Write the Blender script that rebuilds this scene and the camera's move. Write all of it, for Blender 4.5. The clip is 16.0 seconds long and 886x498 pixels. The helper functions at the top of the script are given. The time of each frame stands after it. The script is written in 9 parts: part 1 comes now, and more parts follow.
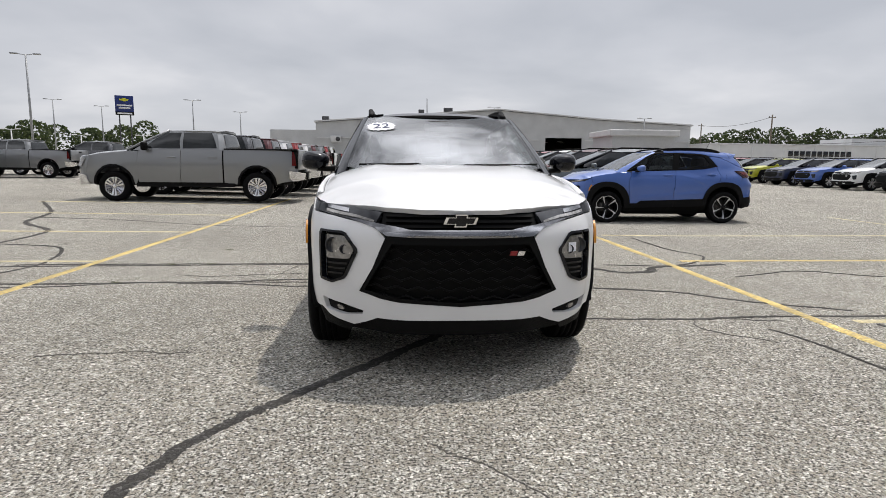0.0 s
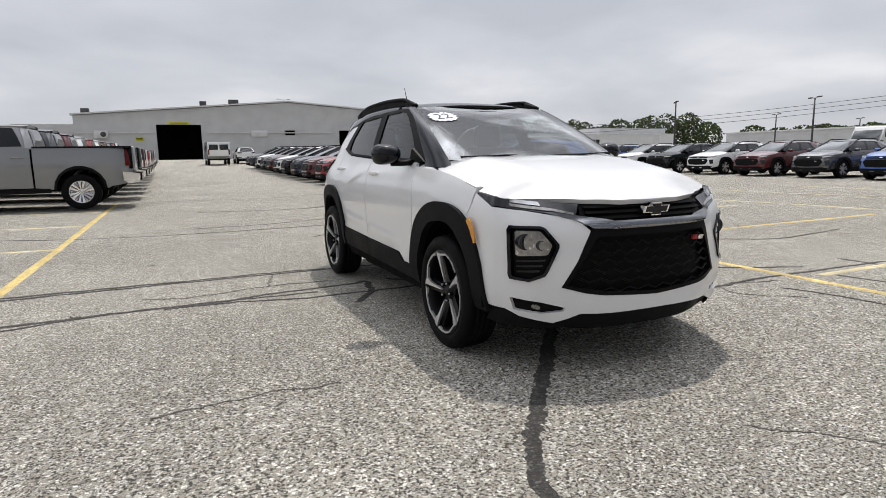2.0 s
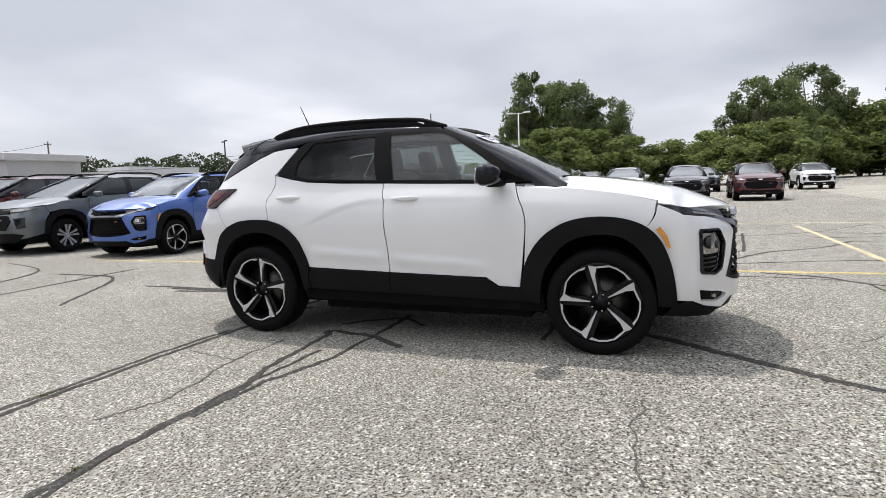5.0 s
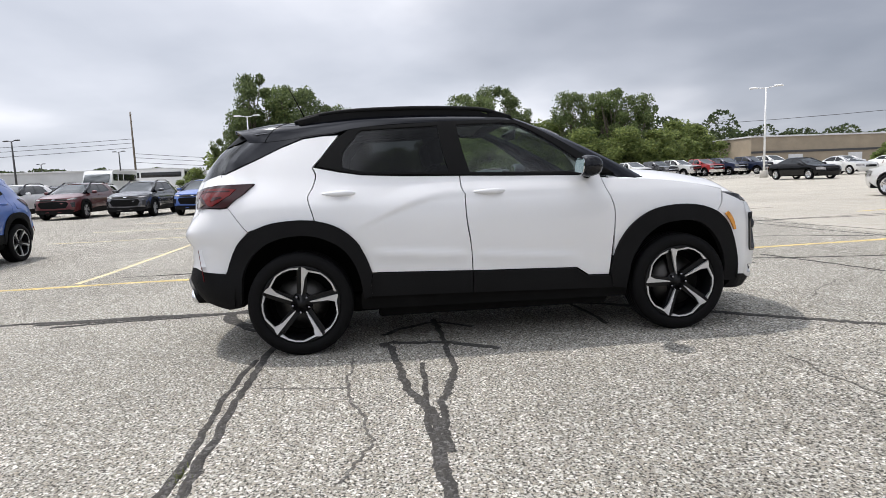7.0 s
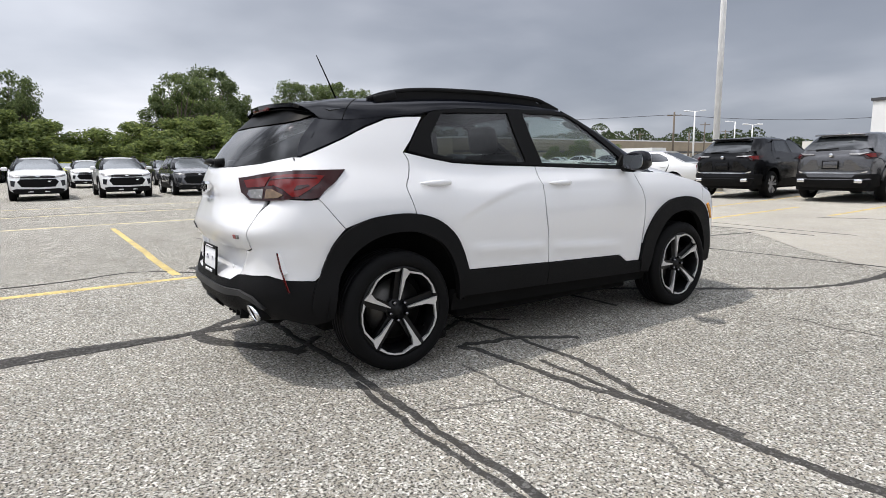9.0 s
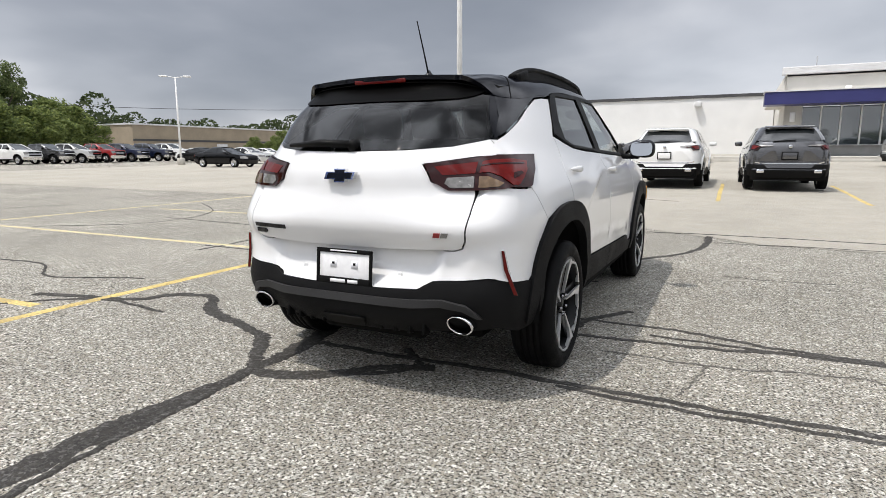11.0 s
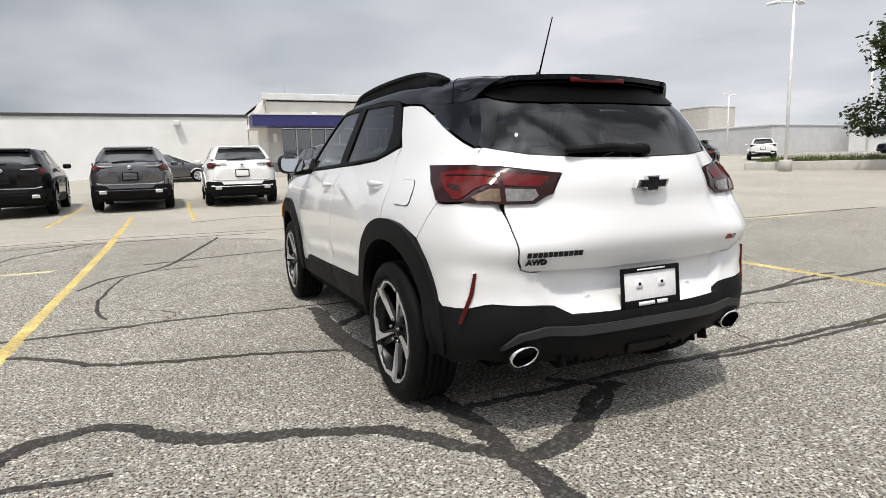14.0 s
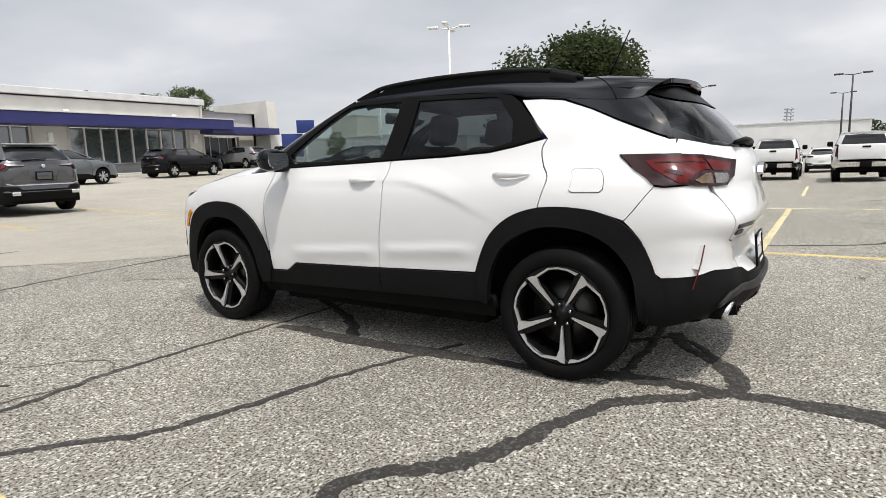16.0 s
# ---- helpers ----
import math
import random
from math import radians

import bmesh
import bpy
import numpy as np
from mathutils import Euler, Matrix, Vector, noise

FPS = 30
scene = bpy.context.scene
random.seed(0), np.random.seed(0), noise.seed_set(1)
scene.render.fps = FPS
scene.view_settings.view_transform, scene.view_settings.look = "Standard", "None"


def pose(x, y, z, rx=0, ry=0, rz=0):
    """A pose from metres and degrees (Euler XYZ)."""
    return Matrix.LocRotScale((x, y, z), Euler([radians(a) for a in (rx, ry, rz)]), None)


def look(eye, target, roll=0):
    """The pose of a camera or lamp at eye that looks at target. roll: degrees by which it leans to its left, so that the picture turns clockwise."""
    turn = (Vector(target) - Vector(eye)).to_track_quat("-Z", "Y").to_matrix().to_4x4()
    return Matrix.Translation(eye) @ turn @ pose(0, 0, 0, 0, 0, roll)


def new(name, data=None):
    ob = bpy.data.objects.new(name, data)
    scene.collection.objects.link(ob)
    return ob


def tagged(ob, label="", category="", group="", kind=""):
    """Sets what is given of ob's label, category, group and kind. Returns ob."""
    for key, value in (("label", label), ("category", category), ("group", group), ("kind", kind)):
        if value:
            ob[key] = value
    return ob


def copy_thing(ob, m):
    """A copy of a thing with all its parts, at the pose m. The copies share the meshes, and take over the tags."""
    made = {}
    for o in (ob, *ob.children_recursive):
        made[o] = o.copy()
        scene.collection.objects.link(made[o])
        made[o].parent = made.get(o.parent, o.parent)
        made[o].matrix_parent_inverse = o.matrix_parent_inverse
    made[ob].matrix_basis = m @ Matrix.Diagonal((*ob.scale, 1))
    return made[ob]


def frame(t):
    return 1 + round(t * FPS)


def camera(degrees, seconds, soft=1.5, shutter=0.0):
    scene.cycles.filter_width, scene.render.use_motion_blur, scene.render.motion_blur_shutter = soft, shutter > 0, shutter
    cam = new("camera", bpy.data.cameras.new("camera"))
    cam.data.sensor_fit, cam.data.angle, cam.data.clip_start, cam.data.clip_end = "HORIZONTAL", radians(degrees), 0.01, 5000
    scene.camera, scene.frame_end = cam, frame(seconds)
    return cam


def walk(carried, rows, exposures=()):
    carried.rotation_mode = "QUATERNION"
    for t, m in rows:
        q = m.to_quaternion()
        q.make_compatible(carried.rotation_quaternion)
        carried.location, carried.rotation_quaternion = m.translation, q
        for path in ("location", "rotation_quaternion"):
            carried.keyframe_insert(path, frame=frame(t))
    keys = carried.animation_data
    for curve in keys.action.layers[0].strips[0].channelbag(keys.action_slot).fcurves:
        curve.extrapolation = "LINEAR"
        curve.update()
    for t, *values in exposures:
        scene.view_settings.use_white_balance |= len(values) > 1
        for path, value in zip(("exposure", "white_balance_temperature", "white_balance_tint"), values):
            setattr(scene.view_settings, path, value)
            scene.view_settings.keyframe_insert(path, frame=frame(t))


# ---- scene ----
cam = camera(73.9, 16.0, 0.85)

# seconds, eye, target, roll
PATH = [
    (0, (-0.330, -5.211, 1.170), (-0.179, -3.238, 0.883), 0.56),
    (0.5, (-0.725, -5.081, 1.170), (-0.456, -3.123, 0.866), 0.53),
    (1, (-1.232, -4.950, 1.172), (-0.808, -3.021, 0.858), 0.15),
    (1.5, (-1.756, -4.728, 1.160), (-1.143, -2.851, 0.842), -0.37),
    (2, (-2.337, -4.514, 1.170), (-1.510, -2.721, 0.857), -0.96),
    (2.5, (-2.870, -4.161, 1.147), (-1.817, -2.487, 0.847), -1.33),
    (3, (-3.363, -3.769, 1.143), (-2.098, -2.245, 0.861), -1.56),
    (3.5, (-3.748, -3.308, 1.126), (-2.293, -1.961, 0.861), -1.58),
    (4, (-4.112, -2.802, 1.128), (-2.495, -1.651, 0.880), -1.66),
    (4.2, (-4.230, -2.602, 1.132), (-2.556, -1.533, 0.892), -1.78),
    (4.725, (-4.547, -2.036, 1.140), (-2.745, -1.199, 0.913), -1.92),
    (5.25, (-4.767, -1.414, 1.152), (-2.871, -0.818, 0.928), -2.04),
    (5.775, (-4.878, -0.758, 1.160), (-2.922, -0.408, 0.932), -2.13),
    (6.3, (-4.870, -0.088, 1.155), (-2.886, 0.015, 0.923), -2.18),
    (6.5, (-4.853, 0.172, 1.130), (-2.867, 0.181, 0.897), -2.22),
    (7, (-4.775, 0.803, 1.137), (-2.801, 0.580, 0.900), -2.21),
    (7.5, (-4.634, 1.403, 1.131), (-2.703, 0.943, 0.888), -1.99),
    (8, (-4.408, 1.951, 1.147), (-2.550, 1.260, 0.887), -1.65),
    (8.5, (-4.117, 2.485, 1.166), (-2.361, 1.570, 0.885), -1.07),
    (9, (-3.707, 2.960, 1.179), (-2.072, 1.845, 0.891), -0.52),
    (9.5, (-3.278, 3.436, 1.181), (-1.782, 2.143, 0.882), -0.08),
    (9.7, (-3.064, 3.592, 1.175), (-1.633, 2.229, 0.869), -0.00),
    (10.225, (-2.538, 4.003, 1.169), (-1.297, 2.466, 0.852), 0.16),
    (10.75, (-1.947, 4.292, 1.160), (-0.943, 2.593, 0.839), -0.01),
    (11.275, (-1.327, 4.465, 1.155), (-0.595, 2.631, 0.834), -0.37),
    (11.8, (-0.712, 4.523, 1.158), (-0.277, 2.596, 0.844), -0.74),
    (12, (-0.488, 4.525, 1.174), (-0.168, 2.576, 0.864), -0.88),
    (12.5, (0.088, 4.527, 1.172), (0.114, 2.550, 0.870), -1.17),
    (13, (0.664, 4.404, 1.157), (0.399, 2.444, 0.863), -1.32),
    (13.5, (1.267, 4.263, 1.163), (0.722, 2.361, 0.871), -1.49),
    (14, (1.783, 3.992, 1.155), (0.970, 2.188, 0.870), -1.53),
    (14.5, (2.308, 3.699, 1.153), (1.241, 2.031, 0.873), -1.56),
    (15, (2.782, 3.315, 1.144), (1.486, 1.817, 0.864), -1.59),
    (15.5, (3.257, 2.895, 1.148), (1.766, 1.593, 0.858), -1.78),
    (16, (3.637, 2.415, 1.156), (1.976, 1.342, 0.854), -1.80),
]
walk(cam, [(t, look(eye, target, roll)) for t, eye, target, roll in PATH],
     [(0, -0.08, 6500, 12), (4.2, 0.13, 6420, 12), (6.3, 0.25, 6290, 13), (9.7, 0.24, 6300, 12), (11.8, 0.13, 6500, 11), (16, 0.10, 6560, 10.5)])

# ---- daylight: high sun behind thin cloud, a heavy bank of cloud on one side ----
SUN = Vector((0.30, 0.385, 1.0)).normalized()
world = bpy.data.worlds.new("sky")
scene.world = world
world.use_nodes = True
wn, wl = world.node_tree.nodes, world.node_tree.links
wn.clear()


def wnode(kind, **values):
    n = wn.new(kind)
    for k, v in values.items():
        n.inputs[k].default_value = v
    return n


w_out, w_bg = wn.new("ShaderNodeOutputWorld"), wn.new("ShaderNodeBackground")
w_sky = wn.new("ShaderNodeTexSky")
w_sky.sky_type, w_sky.sun_disc = "NISHITA", False
w_sky.sun_elevation, w_sky.sun_rotation = math.asin(SUN.z), math.atan2(SUN.x, SUN.y)
w_dim = wn.new("ShaderNodeVectorMath"); w_dim.operation = "SCALE"; w_dim.inputs["Scale"].default_value = 0.10
w_co = wn.new("ShaderNodeTexCoord")
w_sep = wn.new("ShaderNodeSeparateXYZ")
# the cloud deck: directions laid onto a flat layer overhead
w_h = wn.new("ShaderNodeMath"); w_h.operation = "ADD"; w_h.inputs[1].default_value = 0.22
w_hm = wn.new("ShaderNodeMath"); w_hm.operation = "MAXIMUM"; w_hm.inputs[1].default_value = 0.1
w_div = wn.new("ShaderNodeVectorMath"); w_div.operation = "DIVIDE"
w_cmb = wn.new("ShaderNodeCombineXYZ")
w_flat = wn.new("ShaderNodeVectorMath"); w_flat.operation = "MULTIPLY"; w_flat.inputs[1].default_value = (1, 1, 0)
w_n1 = wnode("ShaderNodeTexNoise", Scale=0.9, Detail=5.0, Roughness=0.48, Distortion=0.15)
w_n2 = wnode("ShaderNodeTexNoise", Scale=0.75, Detail=3.0, Roughness=0.5)
w_off = wn.new("ShaderNodeVectorMath"); w_off.operation = "ADD"; w_off.inputs[1].default_value = (3.1, 7.7, 0)
w_r1 = wn.new("ShaderNodeValToRGB")
w_r1.color_ramp.elements[0].position, w_r1.color_ramp.elements[0].color = 0.36, (0.505, 0.53, 0.57, 1)
w_r1.color_ramp.elements[1].position, w_r1.color_ramp.elements[1].color = 0.72, (0.84, 0.845, 0.86, 1)
mid_grey = w_r1.color_ramp.elements.new(0.54)
mid_grey.color = (0.625, 0.645, 0.68, 1)
# the dark bank
w_dot = wn.new("ShaderNodeVectorMath"); w_dot.operation = "DOT_PRODUCT"
w_dot.inputs[1].default_value = Vector((math.sin(radians(147)), math.cos(radians(147)), 0.56)).normalized()
w_add = wn.new("ShaderNodeMath"); w_add.operation = "MULTIPLY_ADD"; w_add.inputs[1].default_value = 0.55; w_add.inputs[2].default_value = -0.27
w_sum = wn.new("ShaderNodeMath"); w_sum.operation = "ADD"
w_r2 = wn.new("ShaderNodeValToRGB")
w_r2.color_ramp.interpolation = "EASE"
w_r2.color_ramp.elements[0].position, w_r2.color_ramp.elements[0].color = 0.64, (1, 1, 1, 1)
w_r2.color_ramp.elements[1].position, w_r2.color_ramp.elements[1].color = 0.95, (0.46, 0.478, 0.51, 1)
w_mul = wn.new("ShaderNodeMix"); w_mul.data_type, w_mul.blend_type = "RGBA", "MULTIPLY"; w_mul.inputs[0].default_value = 1.0
w_mix = wn.new("ShaderNodeMix"); w_mix.data_type = "RGBA"; w_mix.inputs[0].default_value = 0.93
wl.new(w_co.outputs["Generated"], w_sep.inputs[0])
wl.new(w_sep.outputs["Z"], w_h.inputs[0]); wl.new(w_h.outputs[0], w_hm.inputs[0])
wl.new(w_hm.outputs[0], w_cmb.inputs[0]); wl.new(w_hm.outputs[0], w_cmb.inputs[1]); w_cmb.inputs[2].default_value = 1.0
wl.new(w_co.outputs["Generated"], w_div.inputs[0]); wl.new(w_cmb.outputs[0], w_div.inputs[1])
wl.new(w_div.outputs[0], w_flat.inputs[0]); wl.new(w_flat.outputs[0], w_n1.inputs["Vector"])
wl.new(w_flat.outputs[0], w_off.inputs[0]); wl.new(w_off.outputs[0], w_n2.inputs["Vector"])
wl.new(w_n1.outputs["Fac"], w_r1.inputs[0])
wl.new(w_co.outputs["Generated"], w_dot.inputs[0])
wl.new(w_n2.outputs["Fac"], w_add.inputs[0])
wl.new(w_dot.outputs["Value"], w_sum.inputs[0]); wl.new(w_add.outputs[0], w_sum.inputs[1])
wl.new(w_sum.outputs[0], w_r2.inputs[0])
wl.new(w_r1.outputs[0], w_mul.inputs[6]); wl.new(w_r2.outputs[0], w_mul.inputs[7])
w_zen = wn.new("ShaderNodeMapRange")   # an overcast sky is brightest overhead
w_zen.inputs["From Min"].default_value, w_zen.inputs["From Max"].default_value = 0.35, 1.0
w_zen.inputs["To Min"].default_value, w_zen.inputs["To Max"].default_value = 1.0, 1.25
w_up = wn.new("ShaderNodeVectorMath"); w_up.operation = "SCALE"
wl.new(w_sep.outputs["Z"], w_zen.inputs["Value"]); # thin cloud glows round the sun
w_sdot = wn.new("ShaderNodeVectorMath"); w_sdot.operation = "DOT_PRODUCT"; w_sdot.inputs[1].default_value = SUN
w_spos = wn.new("ShaderNodeMath"); w_spos.operation = "MAXIMUM"; w_spos.inputs[1].default_value = 0.0
w_spow = wn.new("ShaderNodeMath"); w_spow.operation = "POWER"; w_spow.inputs[1].default_value = 10.0
w_sglow = wn.new("ShaderNodeMath"); w_sglow.operation = "MULTIPLY_ADD"; w_sglow.inputs[1].default_value = 2.6; w_sglow.inputs[2].default_value = 1.0
w_both = wn.new("ShaderNodeMath"); w_both.operation = "MULTIPLY"
wl.new(w_co.outputs["Generated"], w_sdot.inputs[0]); wl.new(w_sdot.outputs["Value"], w_spos.inputs[0]); wl.new(w_spos.outputs[0], w_spow.inputs[0])
wl.new(w_spow.outputs[0], w_sglow.inputs[0]); wl.new(w_sglow.outputs[0], w_both.inputs[0]); wl.new(w_zen.outputs[0], w_both.inputs[1])
# broken cloud overhead, with bright gaps
w_n3 = wnode("ShaderNodeTexNoise", Scale=2.2, Detail=7.0, Roughness=0.55, Distortion=0.3)
w_gap = wn.new("ShaderNodeMapRange")
w_gap.inputs["From Min"].default_value, w_gap.inputs["From Max"].default_value = 0.43, 0.60
w_gap.inputs["To Min"].default_value, w_gap.inputs["To Max"].default_value = 0.50, 2.5
w_high = wn.new("ShaderNodeMapRange")
w_high.inputs["From Min"].default_value, w_high.inputs["From Max"].default_value = 0.36, 0.60
w_blend = wn.new("ShaderNodeMix")
w_blend.inputs[2].default_value = 1.0
w_all = wn.new("ShaderNodeMath"); w_all.operation = "MULTIPLY"
wl.new(w_flat.outputs[0], w_n3.inputs["Vector"]); wl.new(w_n3.outputs["Fac"], w_gap.inputs["Value"])
wl.new(w_sep.outputs["Z"], w_high.inputs["Value"]); wl.new(w_high.outputs[0], w_blend.inputs[0]); wl.new(w_gap.outputs[0], w_blend.inputs[3])
wl.new(w_both.outputs[0], w_all.inputs[0]); wl.new(w_blend.outputs[0], w_all.inputs[1])
wl.new(w_all.outputs[0], w_up.inputs["Scale"])
wl.new(w_mul.outputs[2], w_up.inputs[0])
wl.new(w_sky.outputs[0], w_dim.inputs[0])
wl.new(w_dim.outputs[0], w_mix.inputs[6]); wl.new(w_up.outputs[0], w_mix.inputs[7])
wl.new(w_mix.outputs[2], w_bg.inputs["Color"])
w_bg.inputs["Strength"].default_value = 1.05
wl.new(w_bg.outputs[0], w_out.inputs["Surface"])

sun = new("sun", bpy.data.lights.new("sun", "SUN"))
sun.data.energy, sun.data.angle, sun.data.color = 2.7, radians(1.0), (1.0, 0.94, 0.84)
sun.matrix_basis = look(SUN * 60, (0, 0, 0))

# ---- materials ----
def material(name, colour, rough=0.5, metal=0.0, coat=0.0, vary=0.0, scale=6.0, fine=0.0, fine_scale=90.0, bump=0.0, bump_scale=120.0,
             spread=0.0, trans=0.0, ior=1.45, spec=0.5, emit=None, emit_strength=0.0):
    """A node material: base colour broken up at two scales, roughness that wanders with it, and fine relief."""
    m = bpy.data.materials.new(name)
    m.use_nodes = True
    n, l = m.node_tree.nodes, m.node_tree.links
    b = n["Principled BSDF"]
    b.inputs["Base Color"].default_value = (*colour, 1)
    b.inputs["Roughness"].default_value, b.inputs["Metallic"].default_value = rough, metal
    b.inputs["Coat Weight"].default_value, b.inputs["Coat Roughness"].default_value = coat, 0.04
    b.inputs["Transmission Weight"].default_value, b.inputs["IOR"].default_value = trans, ior
    b.inputs["Specular IOR Level"].default_value = spec
    if emit:
        b.inputs["Emission Color"].default_value, b.inputs["Emission Strength"].default_value = (*emit, 1), emit_strength
    co = n.new("ShaderNodeTexCoord")
    if vary or fine:
        last = None
        for amount, size in ((vary, scale), (fine, fine_scale)):
            if not amount:
                continue
            t = n.new("ShaderNodeTexNoise")
            t.inputs["Scale"].default_value, t.inputs["Detail"].default_value = size, 5.0
            l.new(co.outputs["Object"], t.inputs["Vector"])
            r = n.new("ShaderNodeMapRange")
            r.inputs["From Min"].default_value, r.inputs["From Max"].default_value = 0.3, 0.7
            r.inputs["To Min"].default_value, r.inputs["To Max"].default_value = 1 - amount, 1 + amount
            l.new(t.outputs["Fac"], r.inputs["Value"])
            if last is None:
                last = r.outputs[0]
            else:
                x = n.new("ShaderNodeMath"); x.operation = "MULTIPLY"
                l.new(last, x.inputs[0]); l.new(r.outputs[0], x.inputs[1])
                last = x.outputs[0]
        if spread:
            info = n.new("ShaderNodeObjectInfo")
            r = n.new("ShaderNodeMapRange")
            r.inputs["To Min"].default_value, r.inputs["To Max"].default_value = 1 - spread, 1 + spread
            l.new(info.outputs["Random"], r.inputs["Value"])
            x = n.new("ShaderNodeMath"); x.operation = "MULTIPLY"
            l.new(last, x.inputs[0]); l.new(r.outputs[0], x.inputs[1])
            last = x.outputs[0]
        tint = n.new("ShaderNodeVectorMath"); tint.operation = "SCALE"
        tint.inputs[0].default_value = colour
        l.new(last, tint.inputs["Scale"])
        l.new(tint.outputs[0], b.inputs["Base Color"])
        rr = n.new("ShaderNodeMath"); rr.operation = "MULTIPLY"
        rr.inputs[1].default_value = rough
        l.new(last, rr.inputs[0]); l.new(rr.outputs[0], b.inputs["Roughness"])
    if bump:
        t = n.new("ShaderNodeTexNoise")
        t.inputs["Scale"].default_value, t.inputs["Detail"].default_value = bump_scale, 4.0
        l.new(co.outputs["Object"], t.inputs["Vector"])
        p = n.new("ShaderNodeBump")
        p.inputs["Strength"].default_value, p.inputs["Distance"].default_value = bump, 0.01
        l.new(t.outputs["Fac"], p.inputs["Height"]); l.new(p.outputs[0], b.inputs["Normal"])
    return m


def clear_glass(name, tint, gloss_rough=0.02, straight=0.04):
    """Thin car glass: tinted see-through with a mirror coat (straight: its share seen head-on) that grows at grazing angles."""
    m = bpy.data.materials.new(name)
    m.use_nodes = True
    n, l = m.node_tree.nodes, m.node_tree.links
    n.clear()
    out, mix, lw = n.new("ShaderNodeOutputMaterial"), n.new("ShaderNodeMixShader"), n.new("ShaderNodeLayerWeight")
    tr, gl = n.new("ShaderNodeBsdfTransparent"), n.new("ShaderNodeBsdfGlossy")
    lw.inputs["Blend"].default_value = 0.5
    po, ma = n.new("ShaderNodeMath"), n.new("ShaderNodeMath")
    po.operation, ma.operation = "POWER", "MULTIPLY_ADD"
    po.inputs[1].default_value, ma.inputs[1].default_value, ma.inputs[2].default_value = 5.0, 1 - straight, straight
    tr.inputs["Color"].default_value = (*tint, 1)
    gl.inputs["Roughness"].default_value, gl.inputs["Color"].default_value = gloss_rough, (1, 1, 1, 1)
    l.new(lw.outputs["Facing"], po.inputs[0]); l.new(po.outputs[0], ma.inputs[0]); l.new(ma.outputs[0], mix.inputs[0])
    l.new(tr.outputs[0], mix.inputs[1]); l.new(gl.outputs[0], mix.inputs[2])
    l.new(mix.outputs[0], out.inputs["Surface"])
    return m


def asphalt(name, stone_lo, stone_hi, binder, stain, size=58.0):
    """Worn asphalt: pale stones set in dark binder, with wide stains."""
    m = bpy.data.materials.new(name)
    m.use_nodes = True
    n, l = m.node_tree.nodes, m.node_tree.links
    b = n["Principled BSDF"]
    co = n.new("ShaderNodeTexCoord")
    warp = n.new("ShaderNodeTexNoise"); warp.inputs["Scale"].default_value, warp.inputs["Detail"].default_value = 60.0, 4.0
    wsc = n.new("ShaderNodeVectorMath"); wsc.operation = "SCALE"; wsc.inputs["Scale"].default_value = 0.022
    add = n.new("ShaderNodeVectorMath"); add.operation = "ADD"
    l.new(co.outputs["Object"], warp.inputs["Vector"]); l.new(warp.outputs["Color"], wsc.inputs[0])
    l.new(co.outputs["Object"], add.inputs[0]); l.new(wsc.outputs[0], add.inputs[1])
    cell = n.new("ShaderNodeTexVoronoi"); cell.inputs["Scale"].default_value = size
    edge = n.new("ShaderNodeTexVoronoi"); edge.feature = "DISTANCE_TO_EDGE"; edge.inputs["Scale"].default_value = size
    for v in (cell, edge):
        l.new(add.outputs[0], v.inputs["Vector"])
    sep = n.new("ShaderNodeSeparateColor"); l.new(cell.outputs["Color"], sep.inputs[0])
    ramp = n.new("ShaderNodeValToRGB")
    e = ramp.color_ramp.elements
    e[0].position, e[0].color = 0.0, (*stone_lo, 1)
    e[1].position, e[1].color = 1.0, (*stone_hi, 1)
    k = e.new(0.72); k.color = (*(0.62 * a + 0.38 * c for a, c in zip(stone_lo, stone_hi)), 1)
    warm = e.new(0.35); warm.color = (stone_lo[0] * 1.14, stone_lo[1] * 1.08, stone_lo[2] * 0.99, 1)
    l.new(sep.outputs[0], ramp.inputs[0])
    # how much of each stone shows through the binder
    show = n.new("ShaderNodeMapRange")
    show.inputs["From Min"].default_value, show.inputs["From Max"].default_value = 0.0, 0.12
    show.inputs["To Min"].default_value = 0.45
    wear = n.new("ShaderNodeTexNoise"); wear.inputs["Scale"].default_value, wear.inputs["Detail"].default_value = 80.0, 7.0
    l.new(co.outputs["Object"], wear.inputs["Vector"])
    wr = n.new("ShaderNodeMapRange"); wr.inputs["From Min"].default_value, wr.inputs["From Max"].default_value = 0.40, 0.49
    wr.inputs["To Min"].default_value = 0.0
    l.new(wear.outputs["Fac"], wr.inputs["Value"])
    l.new(edge.outputs["Distance"], show.inputs["Value"])
    sm = n.new("ShaderNodeMath"); sm.operation = "MULTIPLY"
    l.new(show.outputs[0], sm.inputs[0]); l.new(wr.outputs[0], sm.inputs[1])
    mix = n.new("ShaderNodeMix"); mix.data_type = "RGBA"
    mix.inputs[6].default_value = (*binder, 1)
    l.new(sm.outputs[0], mix.inputs[0]); l.new(ramp.outputs[0], mix.inputs[7])
    # wide stains and lanes of wear
    big = n.new("ShaderNodeTexNoise"); big.inputs["Scale"].default_value, big.inputs["Detail"].default_value = 0.35, 6.0
    l.new(co.outputs["Object"], big.inputs["Vector"])
    br = n.new("ShaderNodeMapRange"); br.inputs["From Min"].default_value, br.inputs["From Max"].default_value = 0.3, 0.7
    br.inputs["To Min"].default_value, br.inputs["To Max"].default_value = 1 - stain, 1 + stain
    l.new(big.outputs["Fac"], br.inputs["Value"])
